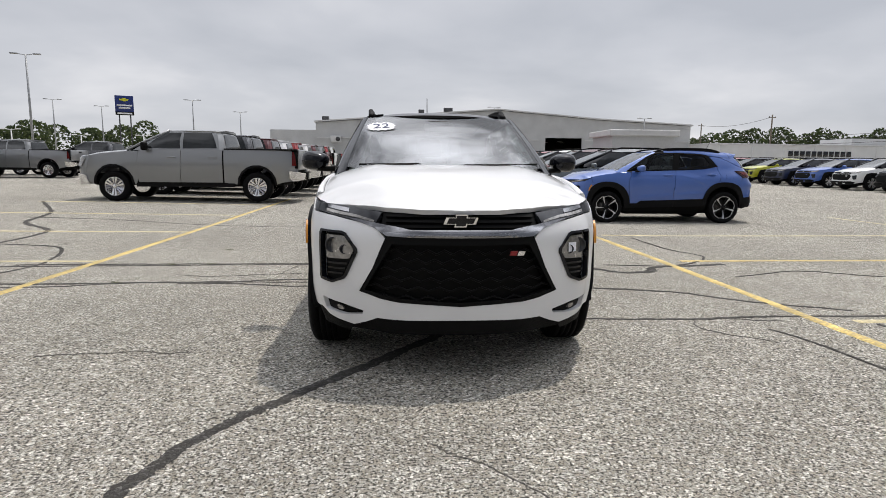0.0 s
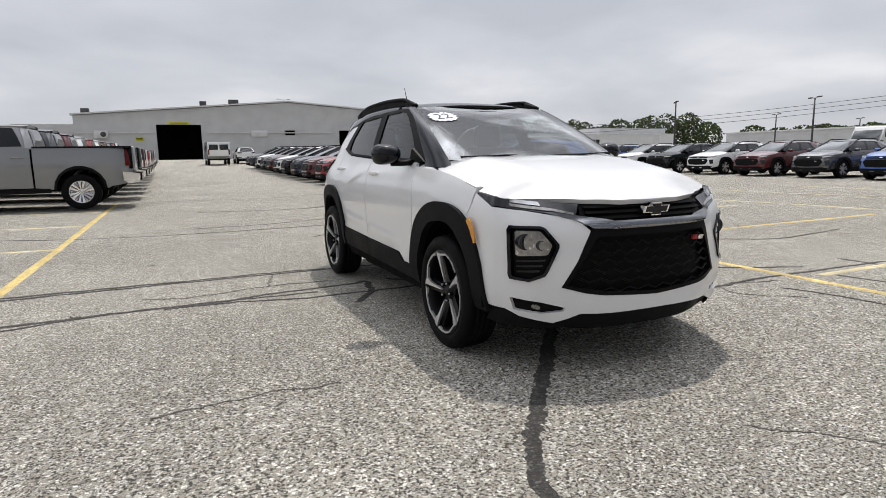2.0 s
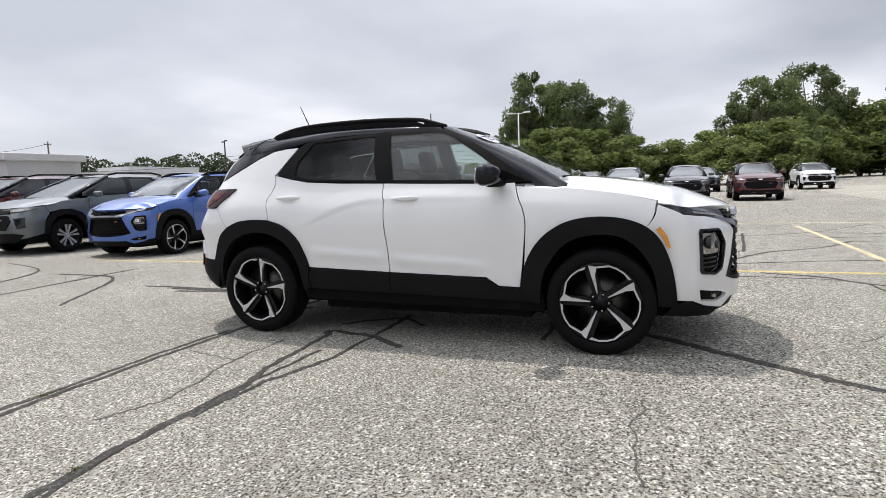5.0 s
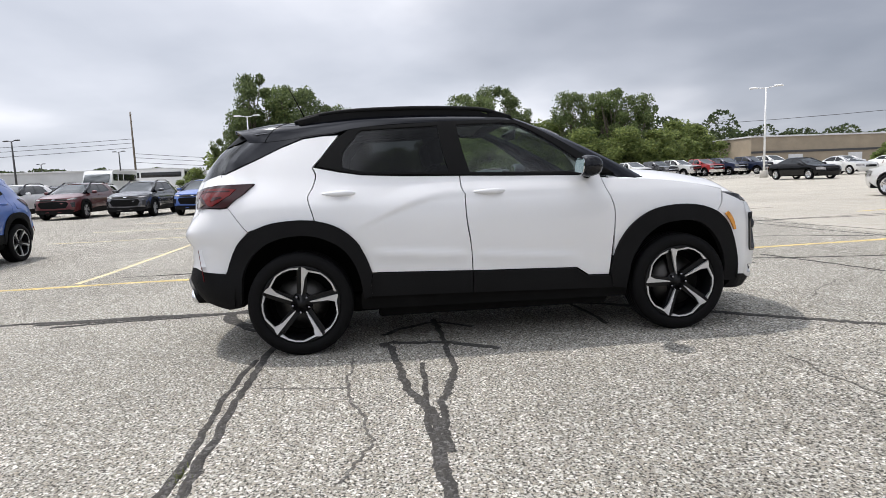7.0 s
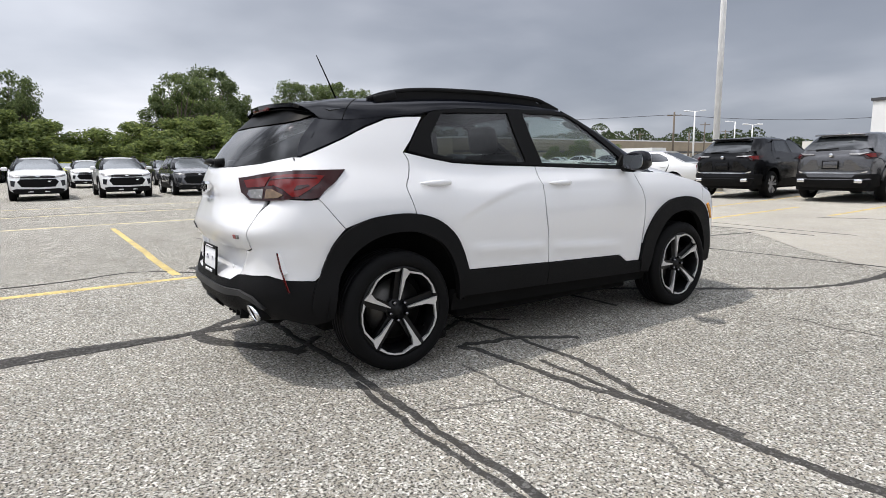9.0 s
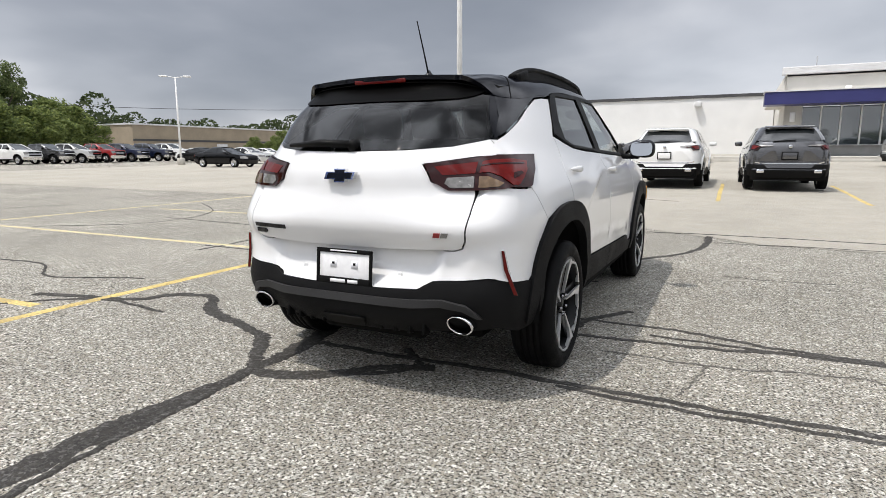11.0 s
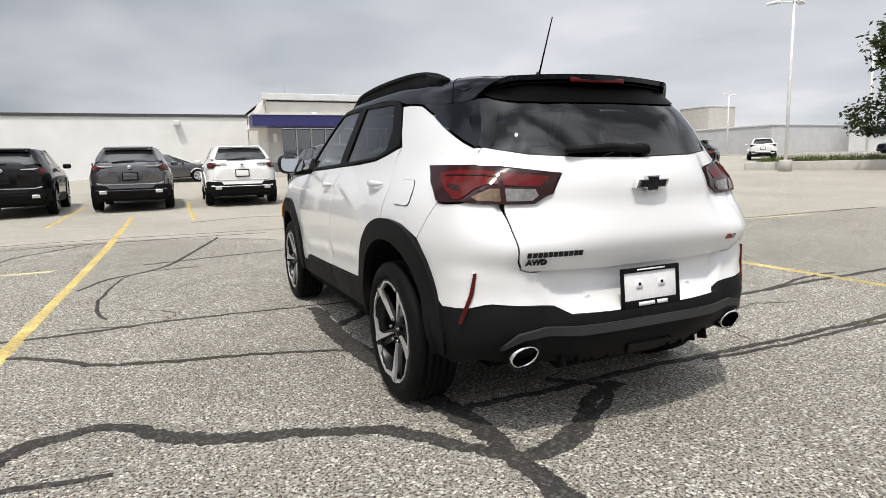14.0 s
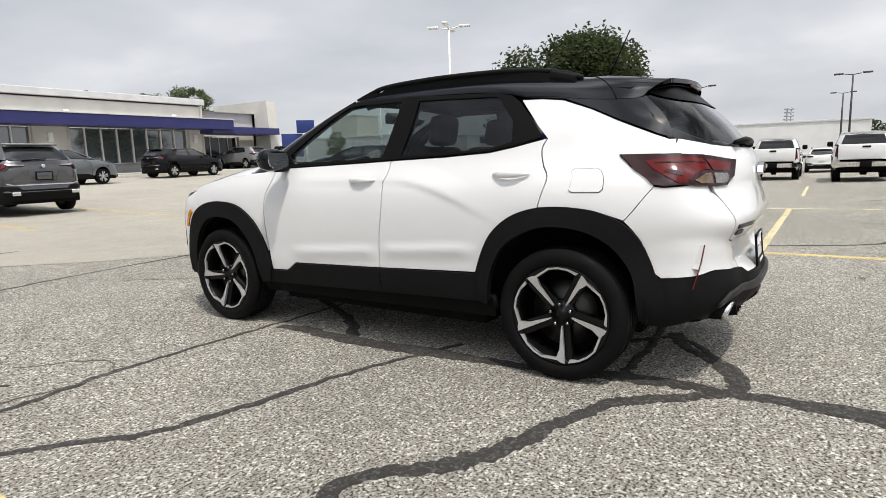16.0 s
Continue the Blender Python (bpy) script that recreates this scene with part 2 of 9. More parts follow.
    midn = n.new("ShaderNodeTexNoise"); midn.inputs["Scale"].default_value, midn.inputs["Detail"].default_value = 2.6, 5.0
    l.new(co.outputs["Object"], midn.inputs["Vector"])
    mr = n.new("ShaderNodeMapRange"); mr.inputs["From Min"].default_value, mr.inputs["From Max"].default_value = 0.3, 0.7
    mr.inputs["To Min"].default_value, mr.inputs["To Max"].default_value = 1 - stain * 0.6, 1 + stain * 0.6
    l.new(midn.outputs["Fac"], mr.inputs["Value"])
    mm = n.new("ShaderNodeMath"); mm.operation = "MULTIPLY"
    l.new(br.outputs[0], mm.inputs[0]); l.new(mr.outputs[0], mm.inputs[1])
    tint = n.new("ShaderNodeVectorMath"); tint.operation = "SCALE"
    l.new(mix.outputs[2], tint.inputs[0]); l.new(mm.outputs[0], tint.inputs["Scale"])
    l.new(tint.outputs[0], b.inputs["Base Color"])
    b.inputs["Roughness"].default_value, b.inputs["Specular IOR Level"].default_value = 0.88, 0.25
    bp = n.new("ShaderNodeBump"); bp.inputs["Strength"].default_value, bp.inputs["Distance"].default_value = 0.8, 0.007
    l.new(sm.outputs[0], bp.inputs["Height"]); l.new(bp.outputs[0], b.inputs["Normal"])
    return m


def paint(name, colour, flake=0.0, rough=0.32):
    return material(name, colour, rough=rough, metal=flake, coat=1.0, vary=0.012, scale=2.0, spec=0.5)


M_ASPHALT = asphalt("worn_asphalt", (0.308, 0.296, 0.262), (0.78, 0.757, 0.69), (0.056, 0.053, 0.045), 0.13, 74.0)
M_APRON = asphalt("pale_concrete", (0.39, 0.37, 0.325), (0.48, 0.46, 0.41), (0.32, 0.305, 0.27), 0.09, 45.0)
M_SEAL = asphalt("crack_sealant", (0.046, 0.044, 0.041), (0.13, 0.126, 0.118), (0.040, 0.038, 0.036), 0.22)
M_OPENCRACK = asphalt("open_crack", (0.10, 0.096, 0.088), (0.26, 0.25, 0.23), (0.075, 0.072, 0.066), 0.2)
M_YELLOW = material("road_paint_yellow", (0.49, 0.375, 0.14), rough=0.8, vary=0.3, scale=3.0, fine=0.6, fine_scale=55.0, bump=0.4, bump_scale=90.0)
M_PALEYELLOW = material("road_paint_faded", (0.52, 0.45, 0.27), rough=0.85, vary=0.25, scale=3.0, fine=0.4, fine_scale=50.0, bump=0.4, bump_scale=90.0)
M_WHITE = paint("white_paint", (0.71, 0.71, 0.715))
M_BLACKGLOSS = material("black_gloss_paint", (0.0045, 0.005, 0.0075), rough=0.10, coat=0.0, vary=0.1, scale=2.0, spec=0.36)
M_CLAD = material("grained_black_plastic", (0.0095, 0.0095, 0.010), rough=0.58, spec=0.08, vary=0.12, scale=5.0, fine=0.15, fine_scale=300.0, bump=0.15, bump_scale=700.0)
M_STEP = material("grey_trim_plastic", (0.034, 0.034, 0.035), rough=0.5, spec=0.2, vary=0.1, scale=5.0, fine=0.12, fine_scale=300.0)
M_GRILLE = material("satin_black_plastic", (0.005, 0.005, 0.005), rough=0.5, spec=0.10, vary=0.1, scale=8.0)
M_GLASSBAND = material("black_glass_band", (0.0015, 0.0015, 0.0015), rough=0.35, spec=0.03, vary=0.1, scale=6.0)
M_DARK = material("underbody_black", (0.008, 0.008, 0.008), rough=0.9, vary=0.3, scale=6.0, spec=0.06)
M_RUBBER = material("tyre_rubber", (0.006, 0.006, 0.0063), rough=0.62, spec=0.09, vary=0.2, scale=10.0, fine=0.15, fine_scale=120.0, bump=0.2, bump_scale=200.0)
M_MACHINED = material("machined_alloy", (0.60, 0.60, 0.61), rough=0.36, metal=0.7, vary=0.06, scale=20.0)
M_WHEELBLACK = material("gloss_black_wheel", (0.005, 0.005, 0.0055), rough=0.3, spec=0.25, vary=0.1, scale=12.0)
M_MIRROR = material("mirror_silver", (0.62, 0.64, 0.66), rough=0.03, metal=1.0, vary=0.02, scale=10.0)
M_STEEL = material("brake_steel", (0.07, 0.068, 0.065), rough=0.42, metal=1.0, vary=0.2, scale=18.0)
M_CHROME = material("dark_chrome", (0.27, 0.27, 0.28), rough=0.16, metal=1.0, vary=0.05, scale=10.0)
M_BRIGHT = material("bright_chrome", (0.75, 0.75, 0.76), rough=0.10, metal=1.0, vary=0.03, scale=10.0)
M_LENS_RED = material("red_lamp_lens", (0.095, 0.004, 0.003), rough=0.12, coat=0.15, spec=0.25, vary=0.2, scale=14.0)
M_LENS_DARKRED = material("smoked_red_lens", (0.022, 0.003, 0.003), rough=0.1, coat=0.2, spec=0.3, vary=0.15, scale=14.0)
M_LENS_CLEAR = material("clear_lamp_insert", (0.26, 0.25, 0.24), rough=0.22, metal=0.5, coat=1.0, vary=0.3, scale=40.0)
M_LENS_AMBER = material("amber_clear_insert", (0.17, 0.105, 0.055), rough=0.22, metal=0.4, coat=1.0, vary=0.3, scale=40.0)
M_LENS_SMOKE = material("smoked_lamp_lens", (0.022, 0.023, 0.027), rough=0.08, coat=0.2, spec=0.35, vary=0.3, scale=12.0)
M_AMBER = material("amber_reflector", (0.62, 0.25, 0.02), rough=0.2, coat=1.0, vary=0.15, scale=60.0)
M_GLASS = clear_glass("windscreen_glass", (0.66, 0.72, 0.71), 0.02, 0.15)
M_TINT = clear_glass("tinted_door_glass", (0.62, 0.70, 0.68), 0.02, 0.05)
M_PRIVACY = clear_glass("privacy_glass", (0.17, 0.185, 0.185), 0.02, 0.032)
M_FARGLASS = material("dark_car_glass", (0.012, 0.014, 0.015), rough=0.05, spec=0.8, vary=0.1, scale=2.0)
M_FARSCREEN = material("far_windscreen", (0.055, 0.062, 0.064), rough=0.06, ior=1.6, spec=0.5, coat=0.1, vary=0.2, scale=1.5)
M_CABIN = material("cabin_trim", (0.030, 0.030, 0.031), rough=0.75, vary=0.2, scale=12.0, bump=0.1, bump_scale=200.0)
M_SEAT = material("seat_cloth", (0.055, 0.054, 0.053), rough=0.85, vary=0.2, scale=20.0, bump=0.2, bump_scale=300.0)
M_STICKER = material("sticker_white", (0.82, 0.82, 0.86), rough=0.6, vary=0.03, scale=30.0)
M_INK = material("sticker_ink", (0.015, 0.025, 0.09), rough=0.6, vary=0.1, scale=40.0)
M_PLATE = material("plate_white", (0.75, 0.75, 0.76), rough=0.45, vary=0.05, scale=30.0)
M_REDBADGE = material("badge_red", (0.24, 0.02, 0.02), rough=0.35, vary=0.1, scale=30.0)

# ---- small helpers ----
def part(name, bm, material, parent, label="", smooth=True):
    """Links a bmesh as one mesh object under a thing or a part."""
    me = bpy.data.meshes.new(name)
    bm.normal_update()
    bm.to_mesh(me)
    bm.free()
    if smooth:
        me.polygons.foreach_set("use_smooth", [True] * len(me.polygons))
    for mat in (material if isinstance(material, (list, tuple)) else [material]):
        me.materials.append(mat)
    ob = new(name, me)
    if parent is not None:
        ob.parent = parent
    if label:
        ob["label"] = label
    return ob


def thing(name, label, category, group="", kind="", at=(0, 0, 0), rz=0.0):
    ob = new(name)
    ob.empty_display_size = 0.2
    ob.matrix_basis = pose(*at, 0, 0, rz)
    return tagged(ob, label, category, group, kind)


def box_into(bm, size, centre, rot=(0, 0, 0), bevel=0.0):
    m = pose(*centre, *rot) @ Matrix.Diagonal((*size, 1))
    got = bmesh.ops.create_cube(bm, size=1.0, matrix=m)
    if bevel > 0:
        edges = list({e for v in got["verts"] for e in v.link_edges})
        bmesh.ops.bevel(bm, geom=edges, offset=bevel, segments=2, profile=0.5, affect="EDGES")
    return bm


def box(size, centre, rot=(0, 0, 0), bevel=0.0):
    return box_into(bmesh.new(), size, centre, rot, bevel)


def lathe_into(bm, profile, segments, axis="x", centre=(0, 0, 0), close=False):
    """Turns a profile of (along, radius) about an axis."""
    rings = []
    for a, r in profile:
        ring = []
        for i in range(segments):
            t = 2 * math.pi * i / segments
            c, s = r * math.cos(t), r * math.sin(t)
            p = {"x": (a, c, s), "y": (s, a, c), "z": (c, s, a)}[axis]
            ring.append(bm.verts.new((p[0] + centre[0], p[1] + centre[1], p[2] + centre[2])))
        rings.append(ring)
    pairs = list(zip(rings, rings[1:])) + ([(rings[-1], rings[0])] if close else [])
    for a, b in pairs:
        for i in range(segments):
            j = (i + 1) % segments
            bm.faces.new((a[i], a[j], b[j], b[i]))
    if not close:
        for ring, r in ((rings[0], profile[0][1]), (rings[-1], profile[-1][1])):
            if r > 1e-4:
                bm.faces.new(ring if ring is rings[-1] else ring[::-1])
    bmesh.ops.recalc_face_normals(bm, faces=bm.faces)
    return bm


def lathe(profile, segments, axis="x", centre=(0, 0, 0), close=False):
    return lathe_into(bmesh.new(), profile, segments, axis, centre, close)


def tube_into(bm, points, radius, sides=8, squash=1.0):
    """A round bar along points; radius may be one number or one per point."""
    pts = [Vector(p) for p in points]
    rings = []
    for i, p in enumerate(pts):
        d = (pts[min(i + 1, len(pts) - 1)] - pts[max(i - 1, 0)]).normalized()
        side = d.cross(Vector((0, 0, 1)))
        side = side.normalized() if side.length > 1e-4 else Vector((1, 0, 0))
        up = side.cross(d)
        r = radius[i] if isinstance(radius, (list, tuple)) else radius
        rings.append([bm.verts.new(p + r * (math.cos(a) * side + squash * math.sin(a) * up))
                      for a in (2 * math.pi * k / sides for k in range(sides))])
    for a, b in zip(rings, rings[1:]):
        for k in range(sides):
            j = (k + 1) % sides
            bm.faces.new((a[k], a[j], b[j], b[k]))
    bm.faces.new(rings[0][::-1])
    bm.faces.new(rings[-1])
    bmesh.ops.recalc_face_normals(bm, faces=bm.faces)
    return bm


def tube(points, radius, sides=8, squash=1.0):
    return tube_into(bmesh.new(), points, radius, sides, squash)


def prism(outline, lo, hi, plane="xz"):
    """A flat outline made solid between lo and hi along the axis across it."""
    bm = bmesh.new()
    def at(p, d):
        return {"xz": (p[0], d, p[1]), "yz": (d, p[0], p[1]), "xy": (p[0], p[1], d)}[plane]
    a = [bm.verts.new(at(p, lo)) for p in outline]
    b = [bm.verts.new(at(p, hi)) for p in outline]
    bm.faces.new(a)
    bm.faces.new(b[::-1])
    for i in range(len(a)):
        j = (i + 1) % len(a)
        bm.faces.new((a[i], b[i], b[j], a[j]))
    bmesh.ops.recalc_face_normals(bm, faces=bm.faces)
    return bm


def rounded(points, times=2):
    """Cuts the corners of a closed outline."""
    pts = [tuple(p) for p in points]
    for _ in range(times):
        out = []
        for p, q in zip(pts, pts[1:] + pts[:1]):
            out += [(0.75 * p[0] + 0.25 * q[0], 0.75 * p[1] + 0.25 * q[1]), (0.25 * p[0] + 0.75 * q[0], 0.25 * p[1] + 0.75 * q[1])]
        pts = out
    return pts


def curve(points, n=6):
    """A smooth open line through points of any size."""
    P = [np.array(p, float) for p in points]
    P = [2 * P[0] - P[1]] + P + [2 * P[-1] - P[-2]]
    out = []
    for i in range(1, len(P) - 2):
        for k in range(n):
            t = k / n
            a, b, c, d = P[i - 1], P[i], P[i + 1], P[i + 2]
            out.append(tuple(0.5 * (2 * b + (c - a) * t + (2 * a - 5 * b + 4 * c - d) * t * t + (3 * b - a - 3 * c + d) * t ** 3)))
    out.append(tuple(P[-2]))
    return out


def inside(poly, pts):
    poly, pts = np.asarray(poly), np.asarray(pts)
    x, y = pts[:, 0], pts[:, 1]
    hit = np.zeros(len(pts), bool)
    for (x0, y0), (x1, y1) in zip(poly, np.roll(poly, -1, 0)):
        cross = ((y0 > y) != (y1 > y)) & (x < (x1 - x0) * (y - y0) / (y1 - y0 + 1e-12) + x0)
        hit ^= cross
    return hit


def dense(outline, step):
    out = []
    for p, q in zip(outline, list(outline[1:]) + [outline[0]]):
        n = max(1, int(math.ceil(math.hypot(q[0] - p[0], q[1] - p[1]) / step)))
        out += [(p[0] + (q[0] - p[0]) * k / n, p[1] + (q[1] - p[1]) * k / n) for k in range(n)]
    return out


def sheet(outline, surface, step=0.06, holes=(), depth=0.02, lift=0.0, mirror=False, into=None, flip=None):
    """A panel: a flat outline, with holes, laid on a surface(a, b) -> 3D and given edges that turn inwards by depth."""
    from mathutils.geometry import delaunay_2d_cdt
    loops = [dense(list(outline), step * 0.8)] + [dense(list(h), step * 0.8) for h in holes]
    verts, edges = [], []
    for loop in loops:
        k = len(verts)
        verts += loop
        edges += [(k + i, k + (i + 1) % len(loop)) for i in range(len(loop))]
    edge_pts = np.array(verts)
    lo, hi = edge_pts.min(0), edge_pts.max(0)
    ga, gb = np.meshgrid(np.arange(lo[0] + step / 2, hi[0], step), np.arange(lo[1] + step / 2, hi[1], step))
    grid = np.stack([ga.ravel(), gb.ravel()], 1)
    if len(grid):
        keep = inside(loops[0], grid)
        for h in loops[1:]:
            keep &= ~inside(h, grid)
        grid = grid[keep]
    if len(grid):
        near = np.min(np.hypot(grid[:, None, 0] - edge_pts[None, :, 0], grid[:, None, 1] - edge_pts[None, :, 1]), 1)
        grid = grid[near > step * 0.45]
    allv = [Vector(p) for p in verts] + [Vector(p) for p in grid]
    co, _, faces, *_ = delaunay_2d_cdt(allv, edges, [], 0, 1e-6)
    co = np.array([tuple(v) for v in co])
    tri = np.array([f for f in faces if len(f) == 3])
    mid = co[tri].mean(1)
    keep = inside(loops[0], mid)
    for h in loops[1:]:
        keep &= ~inside(h, mid)
    flat = co[tri]
    sides = np.linalg.norm(flat - np.roll(flat, -1, 1), axis=2).max(1)
    twice = np.abs((flat[:, 1, 0] - flat[:, 0, 0]) * (flat[:, 2, 1] - flat[:, 0, 1]) - (flat[:, 1, 1] - flat[:, 0, 1]) * (flat[:, 2, 0] - flat[:, 0, 0]))
    tri = tri[keep & (twice / sides > 2e-4)]
    e = 1e-3
    P = np.array([surface(a, b) for a, b in co])
    A = np.array([surface(a + e, b) for a, b in co]) - P
    B = np.array([surface(a, b + e) for a, b in co]) - P
    N = np.cross(A, B)
    N /= np.linalg.norm(N, axis=1)[:, None] + 1e-12
    turned = np.mean(((P - np.array([0, 0, 0.75])) * N).sum(1)) < 0 if flip is None else N[:, 1].mean() > 0
    if turned:
        N = -N
    P = P + N * lift
    flip = np.array([-1, 1, 1]) if mirror else np.array([1, 1, 1])
    P, N = P * flip, N * flip
    bm = into or bmesh.new()
    used = sorted(set(tri.ravel()))
    v = {i: bm.verts.new(P[i]) for i in used}
    count = {}
    for t in tri:
        a, b, c = co[t]
        ccw = (b[0] - a[0]) * (c[1] - a[1]) - (b[1] - a[1]) * (c[0] - a[0]) > 0
        if ccw == (mirror != turned):
            t = t[::-1]
        bm.faces.new([v[i] for i in t])
        for i, j in ((t[0], t[1]), (t[1], t[2]), (t[2], t[0])):
            count[(i, j)] = 1
    if depth > 0:
        rim_top, rim_low = {}, {}
        for (i, j) in count:
            if (j, i) in count:
                continue
            for k in (i, j):
                if k not in rim_top:
                    rim_top[k] = bm.verts.new(P[k])
                    rim_low[k] = bm.verts.new(P[k] - N[k] * depth)
            bm.faces.new((rim_top[j], rim_top[i], rim_low[i], rim_low[j]))
    return bm

# ---- ground ----
def soft(v, k=1.5):
    return k * math.log1p(math.exp(max(-40.0, v / k))) if v / k < 30 else v


def bend(v):
    return 1 / (1 + math.exp(max(-40.0, min(40.0, -v))))


def ground_z(x, y):
    """Height of the lot: flat round the car, rising to the showroom and gently to the workshop, falling away behind the pickups."""
    show = 1 - 0.62 * bend((x - 8) / 1.5)
    z = show * (0.02 * (soft(-y - 4.5) - soft(-y - 42)) + 0.012 * (soft(-y - 22) - soft(-y - 42)))
    z += 0.006 * (soft(y - 8) - soft(y - 90)) + 0.0115 * (soft(y - 28) - soft(y - 90))
    z += 0.03 * (soft(-x - 4) - soft(-x - 8)) * bend((y - 6) / 2)
    z -= 0.09 * math.exp(-((y - 8.5) / 4.5) ** 2) * bend((x - 2.8) / 0.6) * bend((14 - x) / 2)
    z -= 0.016 * (soft(-x - 8) - soft(-x - 40)) * bend((8 - y) / 3) * bend((y + 4) / 1.5)
    z += 0.012 * (soft(-x - 15) - soft(-x - 50)) * bend((-y - 6) / 2)
    return z


def axis_steps(lo, hi, fine, far):
    """Even steps near the car that widen out to the horizon."""
    inner = list(np.arange(lo, hi + 0.01, fine))
    out, step, v = [], fine, hi
    while v < far:
        step *= 1.35
        v += step
        out.append(v)
    back, step, v = [], fine, lo
    while v > -far:
        step *= 1.35
        v -= step
        back.append(v)
    return back[::-1] + inner + out


def terrain(name, xs, ys, mat, lift, label, category):
    bm = bmesh.new()
    grid = [[bm.verts.new((x, y, ground_z(x, y) + lift)) for y in ys] for x in xs]
    for a, b in zip(grid, grid[1:]):
        for i in range(len(ys) - 1):
            bm.faces.new((a[i], b[i], b[i + 1], a[i + 1]))
    return tagged(part(name, bm, mat, None), label, category, kind="structure")


terrain("ground", axis_steps(-48, 48, 2.0, 2600), axis_steps(-48, 96, 2.0, 2600), M_ASPHALT, 0.0,
        "worn grey asphalt parking lot with exposed pale stones", "ground")
def apron_edge(x):
    return float(np.interp(x, (-46, -2.2, -0.5, 0.3, 1.0, 2.3, 4.2, 10, 40), (-3.7, -3.75, -4.8, -5.5, -6.25, -6.82, -6.9, -8.0, -9.5)))


def apron():
    """The smooth paving before the showroom, with an uneven northern edge."""
    rnd = random.Random(5)
    xs = list(np.linspace(-46, -3, 32)) + list(np.linspace(-2.5, 12, 30)) + list(np.linspace(13, 40, 18))
    edge = [apron_edge(x) + rnd.uniform(-0.05, 0.05) for x in xs]
    n = 44
    bm = bmesh.new()
    grid = [[bm.verts.new((x, y, ground_z(x, y) + 0.006)) for y in np.linspace(-46.8, e, n)] for x, e in zip(xs, edge)]
    for a, b in zip(grid, grid[1:]):
        for i in range(n - 1):
            bm.faces.new((a[i], b[i], b[i + 1], a[i + 1]))
    return tagged(part("pavement", bm, M_APRON, None), "smooth pale concrete apron in front of the showroom", "pavement", kind="structure")


apron()


def ribbon(points, width, lift, wobble=0.0, seed=0, fine=7, stray=0.0):
    """A thin raised strip that follows the ground along points; width may be one number or one per point."""
    rnd = random.Random(seed)
    line = curve([(*p[:2], width if len(p) < 3 else p[2]) for p in points], fine)
    bm = bmesh.new()
    L = [[], [], [], []]
    off = 0.0
    for i, (x, y, w) in enumerate(line):
        off = 0.7 * off + stray * rnd.uniform(-1, 1)
        a, b = line[max(i - 1, 0)], line[min(i + 1, len(line) - 1)]
        dx, dy = b[0] - a[0], b[1] - a[1]
        d = math.hypot(dx, dy) or 1
        nx, ny = -dy / d, dx / d
        for k, s in enumerate((-0.5, -0.36, 0.36, 0.5)):
            o = s * w * (1 + wobble * rnd.uniform(-1, 1)) + wobble * 0.2 * w * rnd.uniform(-1, 1) + off
            px, py = x + nx * o, y + ny * o
            L[k].append(bm.verts.new((px, py, ground_z(px, py) + (lift if k in (1, 2) else -0.004) + (0.006 if py < apron_edge(px) else 0.0))))
    for k in range(3):
        for i in range(len(line) - 1):
            bm.faces.new((L[k][i], L[k][i + 1], L[k + 1][i + 1], L[k + 1][i]))
    bmesh.ops.recalc_face_normals(bm, faces=bm.faces)
    if sum(f.normal.z for f in bm.faces) < 0:
        bmesh.ops.reverse_faces(bm, faces=bm.faces)
    return bm

# ---- car bodies: a shell whose plan is a rounded box that changes with height ----
def table(*pairs):
    """A smooth line through (z, value) pairs."""
    zs, vs = np.array([p[0] for p in pairs], float), np.array([p[1] for p in pairs], float)
    m = np.gradient(vs, zs)
    d = np.diff(vs) / np.diff(zs)
    for i in range(len(m)):
        near = [d[k] for k in (i - 1, i) if 0 <= k < len(d)]
        if min(near) * max(near) <= 0:
            m[i] = 0
        else:
            lim = 3 * min(abs(q) for q in near)
            m[i] = max(-lim, min(lim, m[i]))

    def at(z):
        z = min(max(z, zs[0]), zs[-1])
        i = int(min(max(np.searchsorted(zs, z) - 1, 0), len(zs) - 2))
        h = zs[i + 1] - zs[i]
        t = (z - zs[i]) / h
        return ((2 * t ** 3 - 3 * t * t + 1) * vs[i] + (t ** 3 - 2 * t * t + t) * h * m[i]
                + (-2 * t ** 3 + 3 * t * t) * vs[i + 1] + (t ** 3 - t * t) * h * m[i + 1])
    return at


